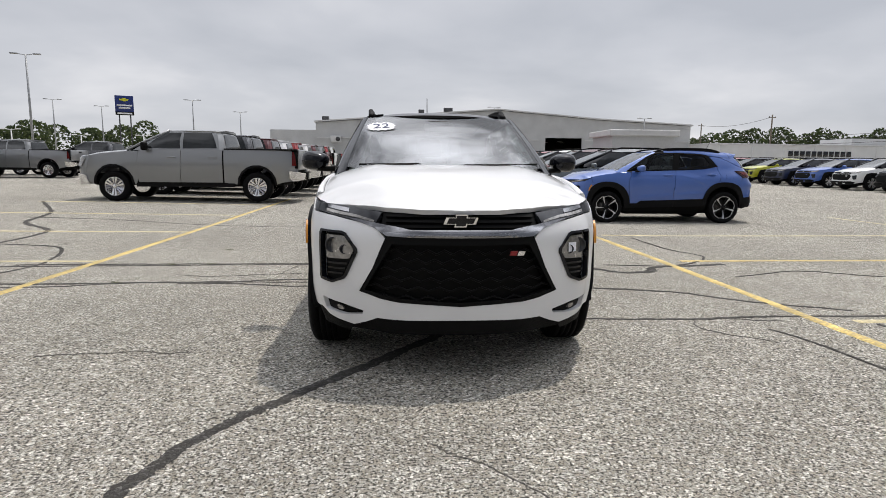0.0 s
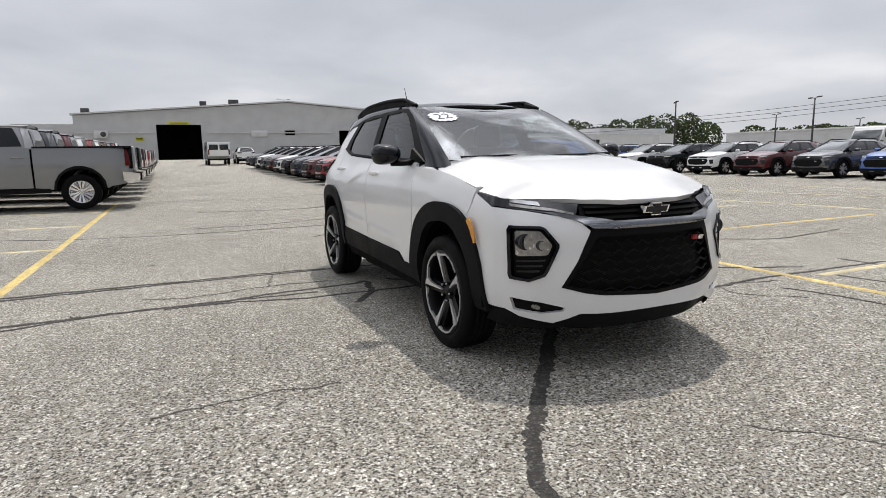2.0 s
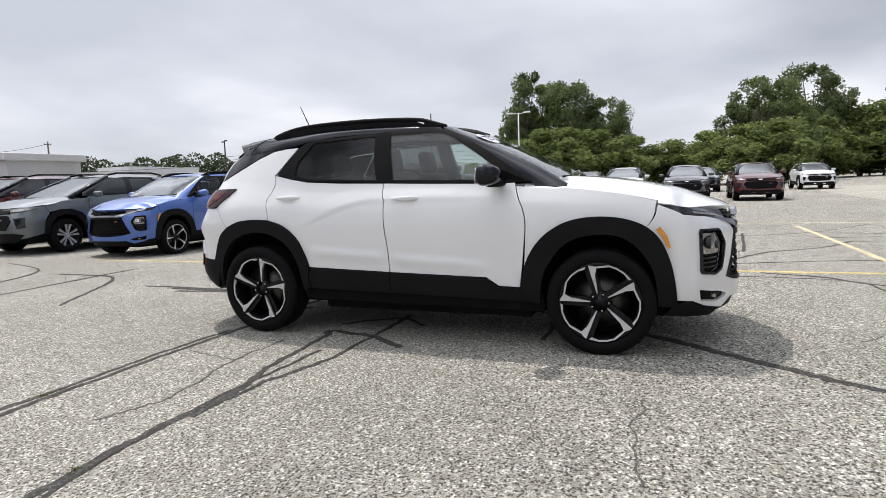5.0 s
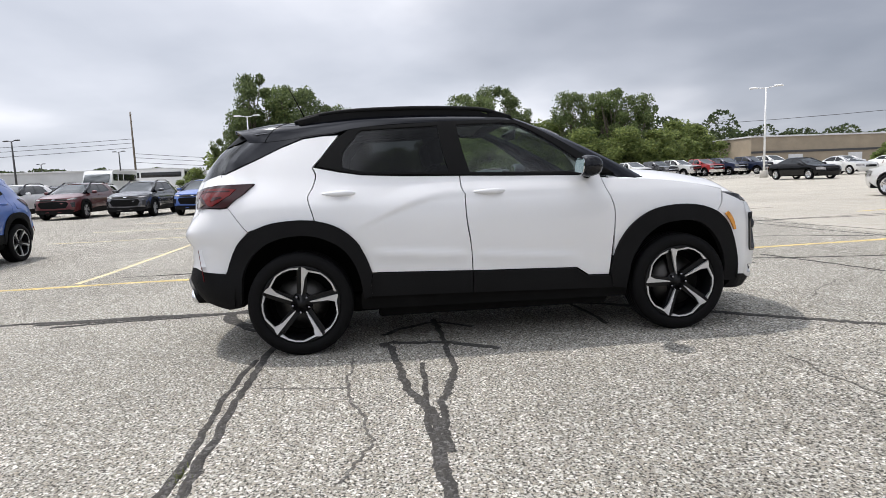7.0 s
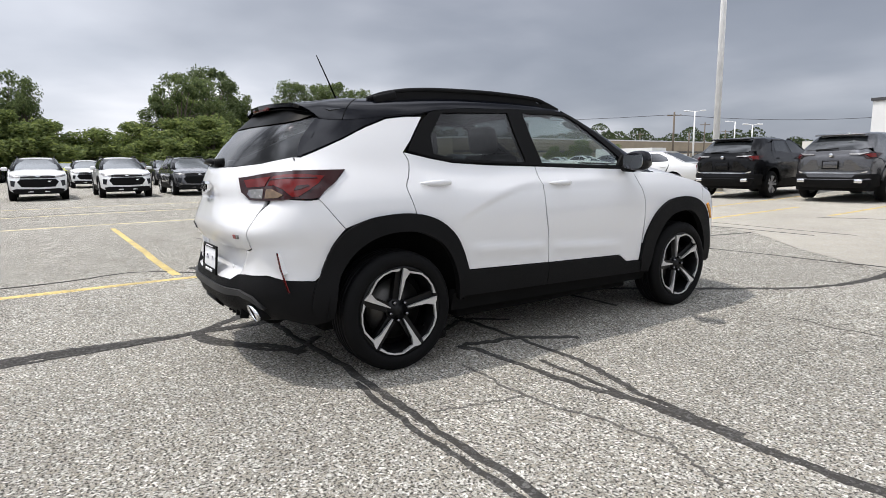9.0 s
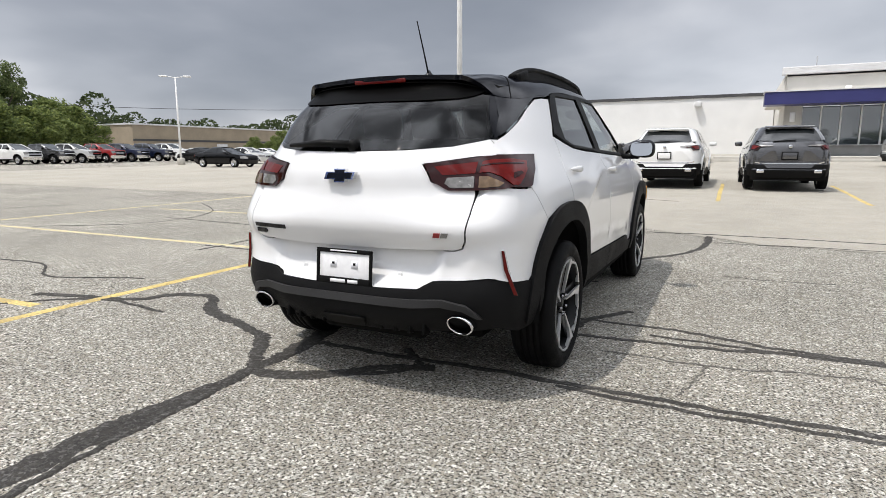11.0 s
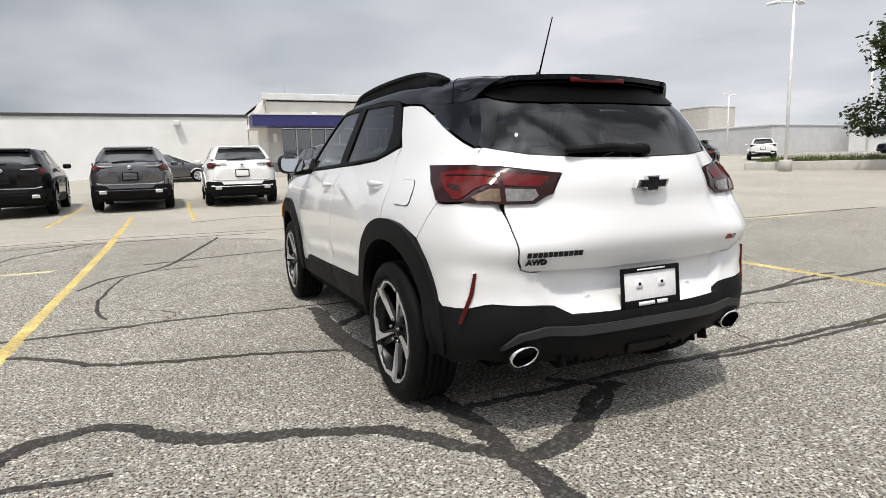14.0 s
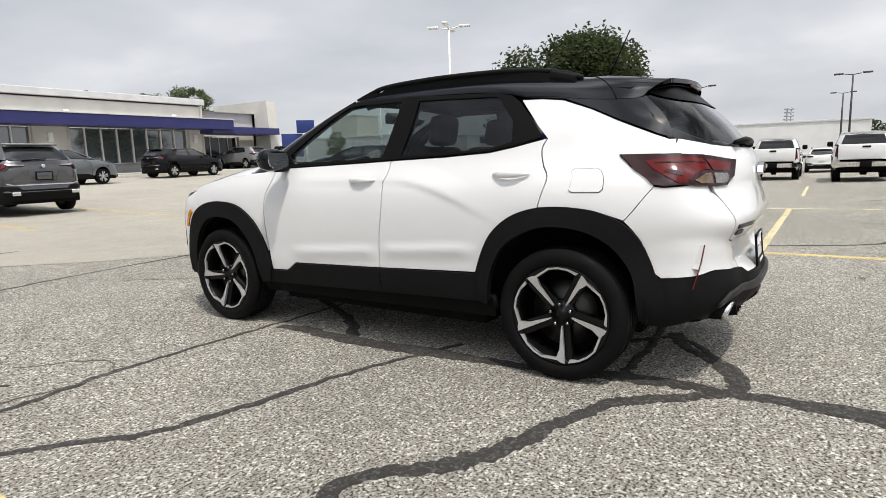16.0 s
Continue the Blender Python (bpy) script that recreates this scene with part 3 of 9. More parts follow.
class Shell:
    """Half widths, fronts and rears by height; w runs along the plan from the front's middle over the right side (x < 0) to the rear's middle."""

    def __init__(self, half, front, rear, e=0.3, z_ref=0.6, e_rear=None, nose=None, tail=None):
        self.half, self.front, self.rear, self.e, self.nose, self.tail = half, front, rear, e, nose, tail
        soft_rear = e_rear or e
        self.er = soft_rear if callable(soft_rear) else (lambda z: soft_rear)
        er = self.er(z_ref)
        X, F, R = half(z_ref), front(z_ref), rear(z_ref)
        th = [0.0]
        th += [math.asin(min(1, (x / X) ** (1 / e))) for x in np.linspace(0.02, 0.93, 40) * X]
        th += [math.acos(min(1, (y / F) ** (1 / e))) for y in np.linspace(0.93, 0.0, 60) * F]
        th += [math.pi - math.acos(min(1, (y / R) ** (1 / er))) for y in np.linspace(0.02, 0.93, 60) * R]
        th += [math.pi - math.asin(min(1, (x / X) ** (1 / er))) for x in np.linspace(0.93, 0.0, 41) * X]
        self.th = np.array(sorted(set(round(t, 9) for t in th)))
        pts = np.array([self.plan(t, z_ref) for t in self.th])
        self.w = np.r_[0, np.cumsum(np.hypot(*np.diff(pts, axis=0).T))]
        self.total = self.w[-1]

    def plan(self, th, z):
        s, c = math.sin(th), math.cos(th)
        x = -self.half(z) * max(s, 0.0) ** (self.e if c >= 0 else self.er(z))
        y = -self.front(z) * c ** self.e if c >= 0 else self.rear(z) * (-c) ** self.er(z)
        if self.nose and y < 0:   # the ends sweep back from the middle
            y += self.nose(abs(x) / self.half(z)) * min(1.0, max(0.0, (-y - 1.78) / 0.20))
        elif self.tail and y > 0:
            y -= self.tail(abs(x) / self.half(z), z) * min(1.0, max(0.0, (y - 1.70) / 0.20))
        return x, y

    def at(self, w, z):
        """w > 0: right side; w < 0: its mirror. Past the rear's middle it runs on to the left side."""
        sign = 1
        if w < 0:
            w, sign = -w, -1
        if w > self.total:
            w, sign = 2 * self.total - w, -sign
        x, y = self.plan(float(np.interp(w, self.w, self.th)), z)
        return (sign * x, y, z)

    def S(self, y, z):
        """A point of the side, by its y."""
        half = self.front(z) if y < 0 else self.rear(z)
        t = math.acos(min(1.0, (abs(y) / half) ** (1 / (self.e if y < 0 else self.er(z)))))
        return (float(np.interp(t if y < 0 else math.pi - t, self.th, self.w)), z)

    def F(self, x, z):
        t = math.asin(min(1.0, (abs(x) / self.half(z)) ** (1 / self.e)))
        w = float(np.interp(t, self.th, self.w))
        return (w if x >= 0 else -w, z)

    def R(self, x, z):
        t = math.asin(min(1.0, (abs(x) / self.half(z)) ** (1 / self.er(z))))
        w = float(np.interp(math.pi - t, self.th, self.w))
        return (w if x >= 0 else 2 * self.total - w, z)


def both(shell, parent, name, outline, mat, step=0.07, holes=(), depth=0.02, lift=0.0, label=""):
    """A panel on the right side and its mirror image on the left."""
    for mirror in (False, True):
        part(name, sheet(outline, shell.at, step, holes, depth, lift, mirror), mat, parent, label)


def wheel(parent, x, y, radius, width, rim, detail, sign, spokes=5, face=None, turn=0.0):
    """A tyre with rounded shoulders and grooves, and a cast rim with split spokes and nuts; sign: which way the face looks."""
    seg = 48 if detail else 28
    w = new("wheel")
    w.parent = parent
    w.matrix_basis = pose(x, y, radius, 0, 0, 0 if sign > 0 else 180)
    h = width / 2
    prof = [(-h * 0.86, rim), (-h, rim + 0.02), (-h * 1.04, (rim + radius) / 2), (-h * 0.93, radius - 0.018), (-h * 0.80, radius - 0.004)]
    for g in (-0.45, -0.15, 0.15, 0.45):
        if detail:
            prof += [((g - 0.05) * h, radius), ((g - 0.035) * h, radius - 0.009), ((g + 0.035) * h, radius - 0.009), ((g + 0.05) * h, radius)]
    prof += [(h * 0.80, radius - 0.004), (h * 0.93, radius - 0.018), (h * 1.04, (rim + radius) / 2), (h, rim + 0.02), (h * 0.86, rim)]
    part("tyre", lathe(prof, seg, close=True), M_RUBBER, w)
    # barrel and lip
    r = rim
    barrel = [(-h * 0.8, r - 0.012), (-h * 0.8, r + 0.004), (h * 0.86, r + 0.006), (h * 0.93, r + 0.004), (h * 0.93, r - 0.012), (h * 0.80, r - 0.020), (-h * 0.5, r - 0.03)]
    if not detail:
        barrel = barrel[:-1] + [(h * 0.1, r - 0.03), (h * 0.08, 0.01)]
    part("rim", lathe(barrel, seg, close=detail), face or M_WHEELBLACK, w)
    if detail:
        part("brake_disc", lathe([(h * 0.15, 0.02), (h * 0.15, r * 0.70), (h * 0.02, r * 0.70), (h * 0.02, 0.02)], 24), M_STEEL, w)
    fx = h * 0.78
    if detail:
        part("rim_lip", lathe([(fx + 0.006, r - 0.008), (fx + 0.010, r - 0.007), (fx + 0.010, r - 0.001), (fx + 0.004, r)], seg, close=True), M_WHEELBLACK, w)
    if not detail:
        cast = bmesh.new()
    for k in range(spokes):
        a = 2 * math.pi * k / spokes + (turn or math.pi / 2 - 0.08)
        ca, sa = math.cos(a), math.sin(a)

        def spot(rad, off, lift):
            return (fx + lift, rad * ca - off * sa, rad * sa + off * ca)
        if detail:
            # machined face: a blade that widens to the lip and runs on along it to the next blade
            dish = lambda rad: -0.028 + 0.036 * (rad / r)
            ring = lambda rad, deg: (rad * math.cos(radians(deg)), rad * math.sin(radians(deg)))
            blade = [(0.060, 0.003), (r * 0.6, 0.005), (r * 0.985, 0.006), ring(r * 0.962, -3.6), ring(r * 0.925, -8), ring(r * 0.985, -28), ring(r * 0.988, -40), ring(r * 0.985, -52), ring(r * 0.975, -66)]
            blade += [ring(r * 0.915, -64), ring(r * 0.948, -53), ring(r * 0.953, -41), ring(r * 0.950, -29.5), ring(r * 0.880, -10), (r * 0.70, -0.018), (r * 0.45, -0.0105), (0.060, -0.002)]
            limb = [(0.05, 0.034), (r * 0.95, 0.040), (r * 0.95, -0.030), (0.05, -0.024)]
            for nm, pts, lo, hi, mt in (("spoke", blade, 0.0, 0.015, M_MACHINED), ("spoke_back", limb, -0.045, -0.012, M_WHEELBLACK)):
                bm = bmesh.new()
                top = [bm.verts.new(spot(q, o, dish(math.hypot(q, o)) + hi)) for q, o in pts]
                low = [bm.verts.new(spot(q, o, dish(math.hypot(q, o)) + lo)) for q, o in pts]
                caps = [bm.faces.new(top), bm.faces.new(low[::-1])]
                for i in range(len(pts)):
                    j = (i + 1) % len(pts)
                    bm.faces.new((top[i], low[i], low[j], top[j]))
                bm.normal_update()
                bmesh.ops.triangulate(bm, faces=caps)
                bmesh.ops.recalc_face_normals(bm, faces=bm.faces)
                part(nm, bm, mt, w, smooth=False)
            nut = spot(0.056 * math.cos(0.62), 0.056 * math.sin(0.62), -0.012)
            part("lug_nut", lathe([(-0.012, 0.010), (0.010, 0.010), (0.016, 0.006)], 6, centre=nut), M_CHROME, w)
        else:
            bm = cast
            for side in (-1, 1):
                pts = [(0.05, side * 0.004), (0.05, side * 0.026), (r * 0.97, side * 0.075), (r * 0.97, side * 0.022)]
                top = [bm.verts.new(spot(q, o, 0.03 * q / r)) for q, o in pts]
                low = [bm.verts.new(spot(q, o, 0.03 * q / r - 0.02)) for q, o in pts]
                bm.faces.new(top)
                for i in range(4):
                    j = (i + 1) % 4
                    bm.faces.new((top[i], top[j], low[j], low[i]))
    if detail:
        part("hub_cap", lathe([(fx - 0.05, 0.075), (fx - 0.030, 0.07), (fx - 0.026, 0.034), (fx - 0.012, 0.030), (fx - 0.010, 0.0)], 20), M_WHEELBLACK, w)
        part("backing", lathe([(-h * 0.3, 0.03), (-h * 0.3, r - 0.02), (-h * 0.36, r - 0.02), (-h * 0.36, 0.03)], 28), M_DARK, w)
    else:
        lathe_into(cast, [(fx - 0.03, 0.06), (fx + 0.006, 0.05), (fx + 0.01, 0.0)], 12)
        bmesh.ops.recalc_face_normals(cast, faces=cast.faces)
        part("cast_spokes", cast, M_MACHINED if face is None else M_BRIGHT, w, smooth=False)
    return w

# ---- the white crossover ----
def bow_shape(s):
    """A flat badge: a slanted bar with a taller middle."""
    return [(-0.072 * s, 0.016 * s), (-0.026 * s, 0.016 * s), (-0.030 * s, 0.030 * s), (0.030 * s, 0.030 * s), (0.026 * s, 0.016 * s), (0.080 * s, 0.016 * s),
            (0.066 * s, -0.016 * s), (0.026 * s, -0.016 * s), (0.022 * s, -0.030 * s), (-0.034 * s, -0.030 * s), (-0.030 * s, -0.016 * s), (-0.086 * s, -0.016 * s)]


def crossover():
    car = thing("crossover_car", "white crossover car with black roof and cladding on asphalt", "car")
    nose_sweep = table((0.0, 0.0), (0.25, 0.010), (0.42, 0.035), (0.62, 0.100), (0.75, 0.115), (0.88, 0.105), (0.94, 0.07), (1.0, 0.0))
    tail_part = table((0.0, 0.0), (0.25, 0.06), (0.44, 0.5), (0.55, 0.95), (0.70, 1.0), (0.85, 0.45), (0.93, 0.0), (1.0, 0.0))
    tail_depth = table((0.30, 0.075), (0.42, 0.070), (0.50, 0.045), (0.58, 0.030), (0.72, 0.020), (0.80, 0.022), (0.90, 0.055), (0.99, 0.088), (1.12, 0.075), (1.20, 0.050), (1.30, 0.02), (1.40, 0.0), (1.6, 0.0))
    tail_sweep = lambda u, z: tail_part(u) * tail_depth(z)
    half_z = table((0.20, 0.79), (0.33, 0.835), (0.45, 0.862), (0.60, 0.868), (0.75, 0.874), (0.90, 0.868), (1.0, 0.848), (1.06, 0.822), (1.13, 0.790),
                   (1.24, 0.750), (1.34, 0.710), (1.44, 0.668), (1.52, 0.632), (1.58, 0.59))
    low = Shell(half_z,
                table((0.18, 2.06), (0.25, 2.16), (0.33, 2.185), (0.50, 2.188), (0.68, 2.178), (0.82, 2.155), (0.90, 2.105), (0.96, 2.035), (1.02, 1.97), (1.13, 1.9)),
                table((0.28, 1.98), (0.36, 2.10), (0.46, 2.155), (0.54, 2.145), (0.60, 2.115), (0.66, 2.10), (0.72, 2.10), (0.77, 2.130), (0.84, 2.155), (0.90, 2.142), (0.98, 2.120), (1.06, 2.115), (1.14, 2.085), (1.22, 2.03), (1.32, 1.95), (1.45, 1.80), (1.58, 1.66)), 0.30, 0.6, table((0.9, 0.33), (1.04, 0.34), (1.22, 0.42), (1.4, 0.42)), nose_sweep, tail_sweep)
    high = Shell(half_z,
                 table((1.05, 1.26), (1.13, 1.125), (1.25, 0.905), (1.40, 0.60), (1.50, 0.36), (1.56, 0.20), (1.62, 0.02)),
                 table((1.05, 2.13), (1.14, 2.09), (1.22, 2.03), (1.32, 1.95), (1.45, 1.80), (1.58, 1.66)), 0.26, 1.3, 0.42, None, tail_sweep)
    S, F, R = low.S, low.F, low.R

    hood_mid = table((-2.16, 0.905), (-2.09, 0.945), (-1.98, 0.985), (-1.85, 1.035), (-1.6, 1.096), (-1.33, 1.140), (-1.1, 1.160), (-0.85, 1.165))

    def fender_top(y):
        return hood_mid(y) - 0.072 - 0.045 * (-y - 0.85) * 0.5

    # --- right and left sides
    front_arch = [(-0.808, 0.455), (-0.845, 0.60), (-0.905, 0.71), (-0.985, 0.795), (-1.098, 0.862), (-1.22, 0.892), (-1.36, 0.897), (-1.49, 0.878), (-1.60, 0.832), (-1.68, 0.752), (-1.735, 0.63), (-1.765, 0.50), (-1.78, 0.37)]
    rear_arch = [(0.840, 0.537), (0.885, 0.660), (0.945, 0.762), (1.041, 0.842), (1.15, 0.885), (1.27, 0.902), (1.40, 0.898), (1.51, 0.880), (1.62, 0.832), (1.70, 0.762), (1.75, 0.66), (1.775, 0.59)]
    top = [(y, fender_top(y)) for y in (-1.655, -1.5, -1.35, -1.2, -1.05, -0.92)]
    top[0] = (-1.662, 0.988)
    both(low, car, "fender", [S(*p) for p in [(-0.775, 1.105), (-0.825, 0.97), (-0.846, 0.78), (-0.832, 0.55), (-0.812, 0.46)] + front_arch[1:9] + top], M_WHITE, 0.03)
    def door_skin(w, z):
        """The doors' surface, with a raised crease low down and a soft one over the rear arch."""
        x, y, z = low.at(w, z)
        t = (z - (0.645 + 0.066 * y)) / 0.045
        swell = 0.013 * max(0.0, 1 - abs(t + 0.75) / (0.75 if t > -0.75 else 1.6)) * min(1, max(0, (y + 0.62) / 0.15)) * min(1, max(0, (0.86 - y) / 0.12))
        if abs(y - 0.16) < 0.10:
            swell *= abs(y - 0.16) / 0.10
        u = z - (1.040 - 0.42 * max(0.0, y - 0.28) ** 1.6)   # the shoulder line, which drops over the rear arch
        fade = min(1, max(0, (0.98 - y) / 0.35)) * min(1, max(0, (y + 0.75) / 0.5))
        swell += 0.010 * fade * (max(0.0, 1 - u / 0.12) if u > 0 else max(0.0, 1 + u / 0.022))
        return (x - swell, y, z)

    def doors(name, outline, step):
        for mirror in (False, True):
            part(name, sheet(outline, door_skin, step, (), 0.02, 0.0, mirror), M_WHITE, car)
    doors("front_door", [S(*p) for p in [(-0.80, 0.432), (-0.838, 0.78), (-0.818, 0.97), (-0.762, 1.128), (-0.66, 1.124), (0.216, 1.152), (0.190, 1.03), (0.160, 0.622), (0.158, 0.513), (-0.57, 0.494), (-0.655, 0.437)]], 0.021)
    doors("rear_door", [S(*p) for p in [(0.164, 0.514), (0.167, 0.622), (0.197, 1.03), (0.223, 1.152), (0.60, 1.163), (0.882, 1.180), (1.03, 1.205), (1.20, 1.243), (1.205, 1.1), (1.195, 0.893)] + rear_arch[4::-1]], 0.021)
    quarter = [(1.203, 0.899), (1.213, 1.10), (1.208, 1.243), (1.14, 1.315), (1.028, 1.456), (1.14, 1.452), (1.26, 1.437), (1.40, 1.385), (1.55, 1.315), (1.72, 1.243), (1.83, 1.205), (1.88, 1.165), (1.88, 1.150), (1.575, 1.150), (1.64, 1.09), (1.755, 1.0), (1.63, 0.842)] + rear_arch[7:4:-1]
    both(low, car, "quarter_panel", [S(*p) for p in quarter], M_WHITE, 0.035)
    lid = [(1.36, 1.075), (1.36, 0.985), (1.375, 0.975), (1.51, 0.975), (1.525, 0.99), (1.505, 1.075), (1.49, 1.085), (1.375, 1.085)]
    mid_y, mid_z = 1.44, 1.03
    gap = [(mid_y + (y - mid_y) * 1.024, mid_z + (z - mid_z) * 1.034) for y, z in lid]
    part("lid_gap", sheet([S(*p) for p in gap], low.at, 0.03, depth=0.006, lift=0.0032, mirror=True), M_GRILLE, car)
    part("fuel_lid", sheet([S(*p) for p in lid], low.at, 0.03, depth=0.002, lift=0.0046, mirror=True), M_WHITE, car)

    # --- cladding: wheel-arch lips and sills
    front_in = [(-0.93, 0.33), (-0.955, 0.507), (-1.0, 0.60), (-1.06, 0.685), (-1.135, 0.742), (-1.22, 0.775), (-1.36, 0.786), (-1.46, 0.765), (-1.55, 0.70), (-1.615, 0.61), (-1.655, 0.50), (-1.67, 0.34)]
    rear_in = [(0.90, 0.36), (0.925, 0.52), (0.975, 0.640), (1.04, 0.715), (1.124, 0.765), (1.22, 0.797), (1.34, 0.802), (1.45, 0.782), (1.55, 0.735), (1.63, 0.655), (1.68, 0.55), (1.70, 0.36)]
    both(low, car, "front_arch_cladding", [S(*p) for p in [(-0.835, 0.345)] + curve(front_arch, 4) + [(-1.775, 0.33)] + curve(front_in, 4)[::-1]], M_CLAD, 0.035, depth=0.045, lift=0.022)
    both(low, car, "rear_arch_cladding", [S(*p) for p in [(0.845, 0.385)] + curve(rear_arch, 4) + [(1.785, 0.36)] + curve(rear_in, 4)[::-1]], M_CLAD, 0.035, depth=0.045, lift=0.022)
    both(low, car, "sill_cladding", [S(*p) for p in [(-0.84, 0.335), (-0.815, 0.425), (-0.65, 0.430), (-0.565, 0.487), (0.158, 0.508), (0.158, 0.36)]], M_CLAD, 0.07, depth=0.03, lift=0.012)
    both(low, car, "sill_cladding", [S(*p) for p in [(0.164, 0.36), (0.164, 0.509), (0.835, 0.529), (0.848, 0.375)]], M_CLAD, 0.07, depth=0.03, lift=0.012)
    both(low, car, "sill_base", [S(*p) for p in [(-0.95, 0.25), (-0.95, 0.36), (0.92, 0.39), (0.92, 0.27)]], M_DARK, 0.1, depth=0.05, lift=-0.02)
    # --- front
    def soft(pts, cut=0.22):
        out = []
        for p0, p1, p2 in zip(pts[-1:] + pts[:-1], pts, pts[1:] + pts[:1]):
            for k in (cut, cut * 0.35):
                out.append((p1[0] + (p0[0] - p1[0]) * k, p1[1] + (p0[1] - p1[1]) * k))
            for k in (cut * 0.35, cut):
                out.append((p1[0] + (p2[0] - p1[0]) * k, p1[1] + (p2[1] - p1[1]) * k))
        return out
    lampbox = soft([F(0.752, 0.796), F(0.625, 0.792), F(0.560, 0.705), F(0.625, 0.560), F(0.690, 0.532), F(0.752, 0.545)])
    slot = soft([F(0.755, 0.430), F(0.64, 0.410), F(0.520, 0.378), F(0.525, 0.358), F(0.62, 0.346), F(0.735, 0.358)], 0.15)
    bumper_half = [S(-1.606, 0.835), S(-1.668, 0.966), S(-1.83, 0.900), F(0.683, 0.882), F(0.459, 0.838), F(0.440, 0.820), F(0.376, 0.752), F(0.455, 0.62), F(0.532, 0.487), F(0.43, 0.462), F(0.33, 0.446), F(0.16, 0.431), F(0, 0.426),
                   F(0, 0.345), F(0.30, 0.343), F(0.443, 0.345), F(0.50, 0.318), F(0.571, 0.294), F(0.713, 0.327), F(0.765, 0.362)] + [S(*p) for p in front_arch[:7:-1]]
    both(low, car, "front_bumper", bumper_half, M_WHITE, 0.025, holes=(soft([F(0.757, 0.801), F(0.621, 0.797), F(0.553, 0.705), F(0.620, 0.555), F(0.688, 0.526), F(0.757, 0.538)]), slot), depth=0.03)
    both(low, car, "lamp_recess", lampbox, M_GRILLE, 0.06, depth=0.01, lift=-0.028)
    both(low, car, "bumper_slot", slot, M_GRILLE, 0.03, depth=0.01, lift=-0.025)
    frame_out = soft([F(0.762, 0.808), F(0.617, 0.803), F(0.544, 0.705), F(0.615, 0.549), F(0.686, 0.519), F(0.762, 0.531)])
    both(low, car, "lamp_surround", frame_out, M_BLACKGLOSS, 0.025, holes=(lampbox,), depth=0.03, lift=0.009)
    both(low, car, "headlamp_lens", soft([F(0.742, 0.782), F(0.632, 0.780), F(0.578, 0.705), F(0.602, 0.655), F(0.742, 0.648)]), M_LENS_CLEAR, 0.04, depth=0.02, lift=-0.014)
    for mirror in (False, True):
        sg = 1 if mirror else -1
        for x, z, r in ((0.700, 0.722, 0.043), (0.634, 0.704, 0.026)):
            c = low.at(*F(x, z))
            part("projector", lathe([(0.03, r), (-0.010, r), (-0.016, r * 0.90), (-0.008, r * 0.80), (-0.002, r * 0.4), (-0.001, 0.0)], 22, "y", (sg * (abs(c[0]) - 0.010), c[1] + 0.020, c[2])), M_LENS_SMOKE, car)
    for k in range(3):
        z = 0.628 - 0.028 * k
        both(low, car, "lamp_rib", [F(0.740, z), F(0.612 + 0.014 * k, z + 0.006), F(0.616 + 0.014 * k, z - 0.006), F(0.740, z - 0.010)], M_BLACKGLOSS, 0.06, depth=0.012, lift=-0.016)
    part("headlamp_label", sheet([F(-0.672, 0.742), F(-0.622, 0.742), F(-0.622, 0.690), F(-0.672, 0.690)], low.at, 0.04, depth=0.002, lift=-0.008), M_STICKER, car, "white paper label on the lamp")
    both(low, car, "fog_lamp", rounded([F(0.675, 0.395), F(0.635, 0.385), F(0.635, 0.362), F(0.675, 0.370)]), M_LENS_CLEAR, 0.05, depth=0.01, lift=-0.012)
    both(low, car, "headlamp", [S(-1.672, 0.970), S(-1.80, 0.953), F(0.745, 0.944), F(0.58, 0.928), F(0.42, 0.912), F(0.459, 0.846), F(0.683, 0.889), S(-1.825, 0.908)], M_LENS_SMOKE, 0.045, depth=0.03, lift=-0.004)
    both(low, car, "running_light", [F(0.73, 0.918), F(0.56, 0.893), F(0.46, 0.868), F(0.463, 0.858), F(0.56, 0.879), F(0.73, 0.904)], M_LENS_CLEAR, 0.045, depth=0.008, lift=0.001)
    both(low, car, "lamp_chrome", [F(0.725, 0.943), F(0.60, 0.925), F(0.60, 0.905), F(0.725, 0.925)], M_CHROME, 0.045, depth=0.006, lift=-0.001)
    whole = lambda pts: pts + [(-a, b) for a, b in pts[::-1] if a > 1e-6]
    part("upper_grille", sheet(whole([F(0, 0.926), F(0.2, 0.926), F(0.415, 0.922), F(0.431, 0.85), F(0.268, 0.824), F(0, 0.824)]), low.at, 0.06, depth=0.02, lift=-0.022), M_GRILLE, car)
    for k in range(3):
        z = 0.905 - 0.028 * k
        part("grille_bar", sheet(whole([F(0, z), F(0.40, z), F(0.40, z - 0.012), F(0, z - 0.012)]), low.at, 0.08, depth=0.015, lift=-0.006), M_GRILLE, car)
    def brow(w, z):
        x, y, z = low.at(w, z)
        q = (z - 0.804) / 0.030
        return (x, y - 0.012 * max(0.0, 1 - q * q), z)
    part("grille_brow", sheet(whole([F(0, 0.822), F(0.268, 0.822), F(0.34, 0.838), F(0.440, 0.852), F(0.56, 0.872), F(0.60, 0.872), F(0.45, 0.826), F(0.392, 0.792), F(0.268, 0.786), F(0, 0.785)]), brow, 0.0125, depth=0.03, lift=0.004), M_CHROME, car, "dark chrome bar across the nose")
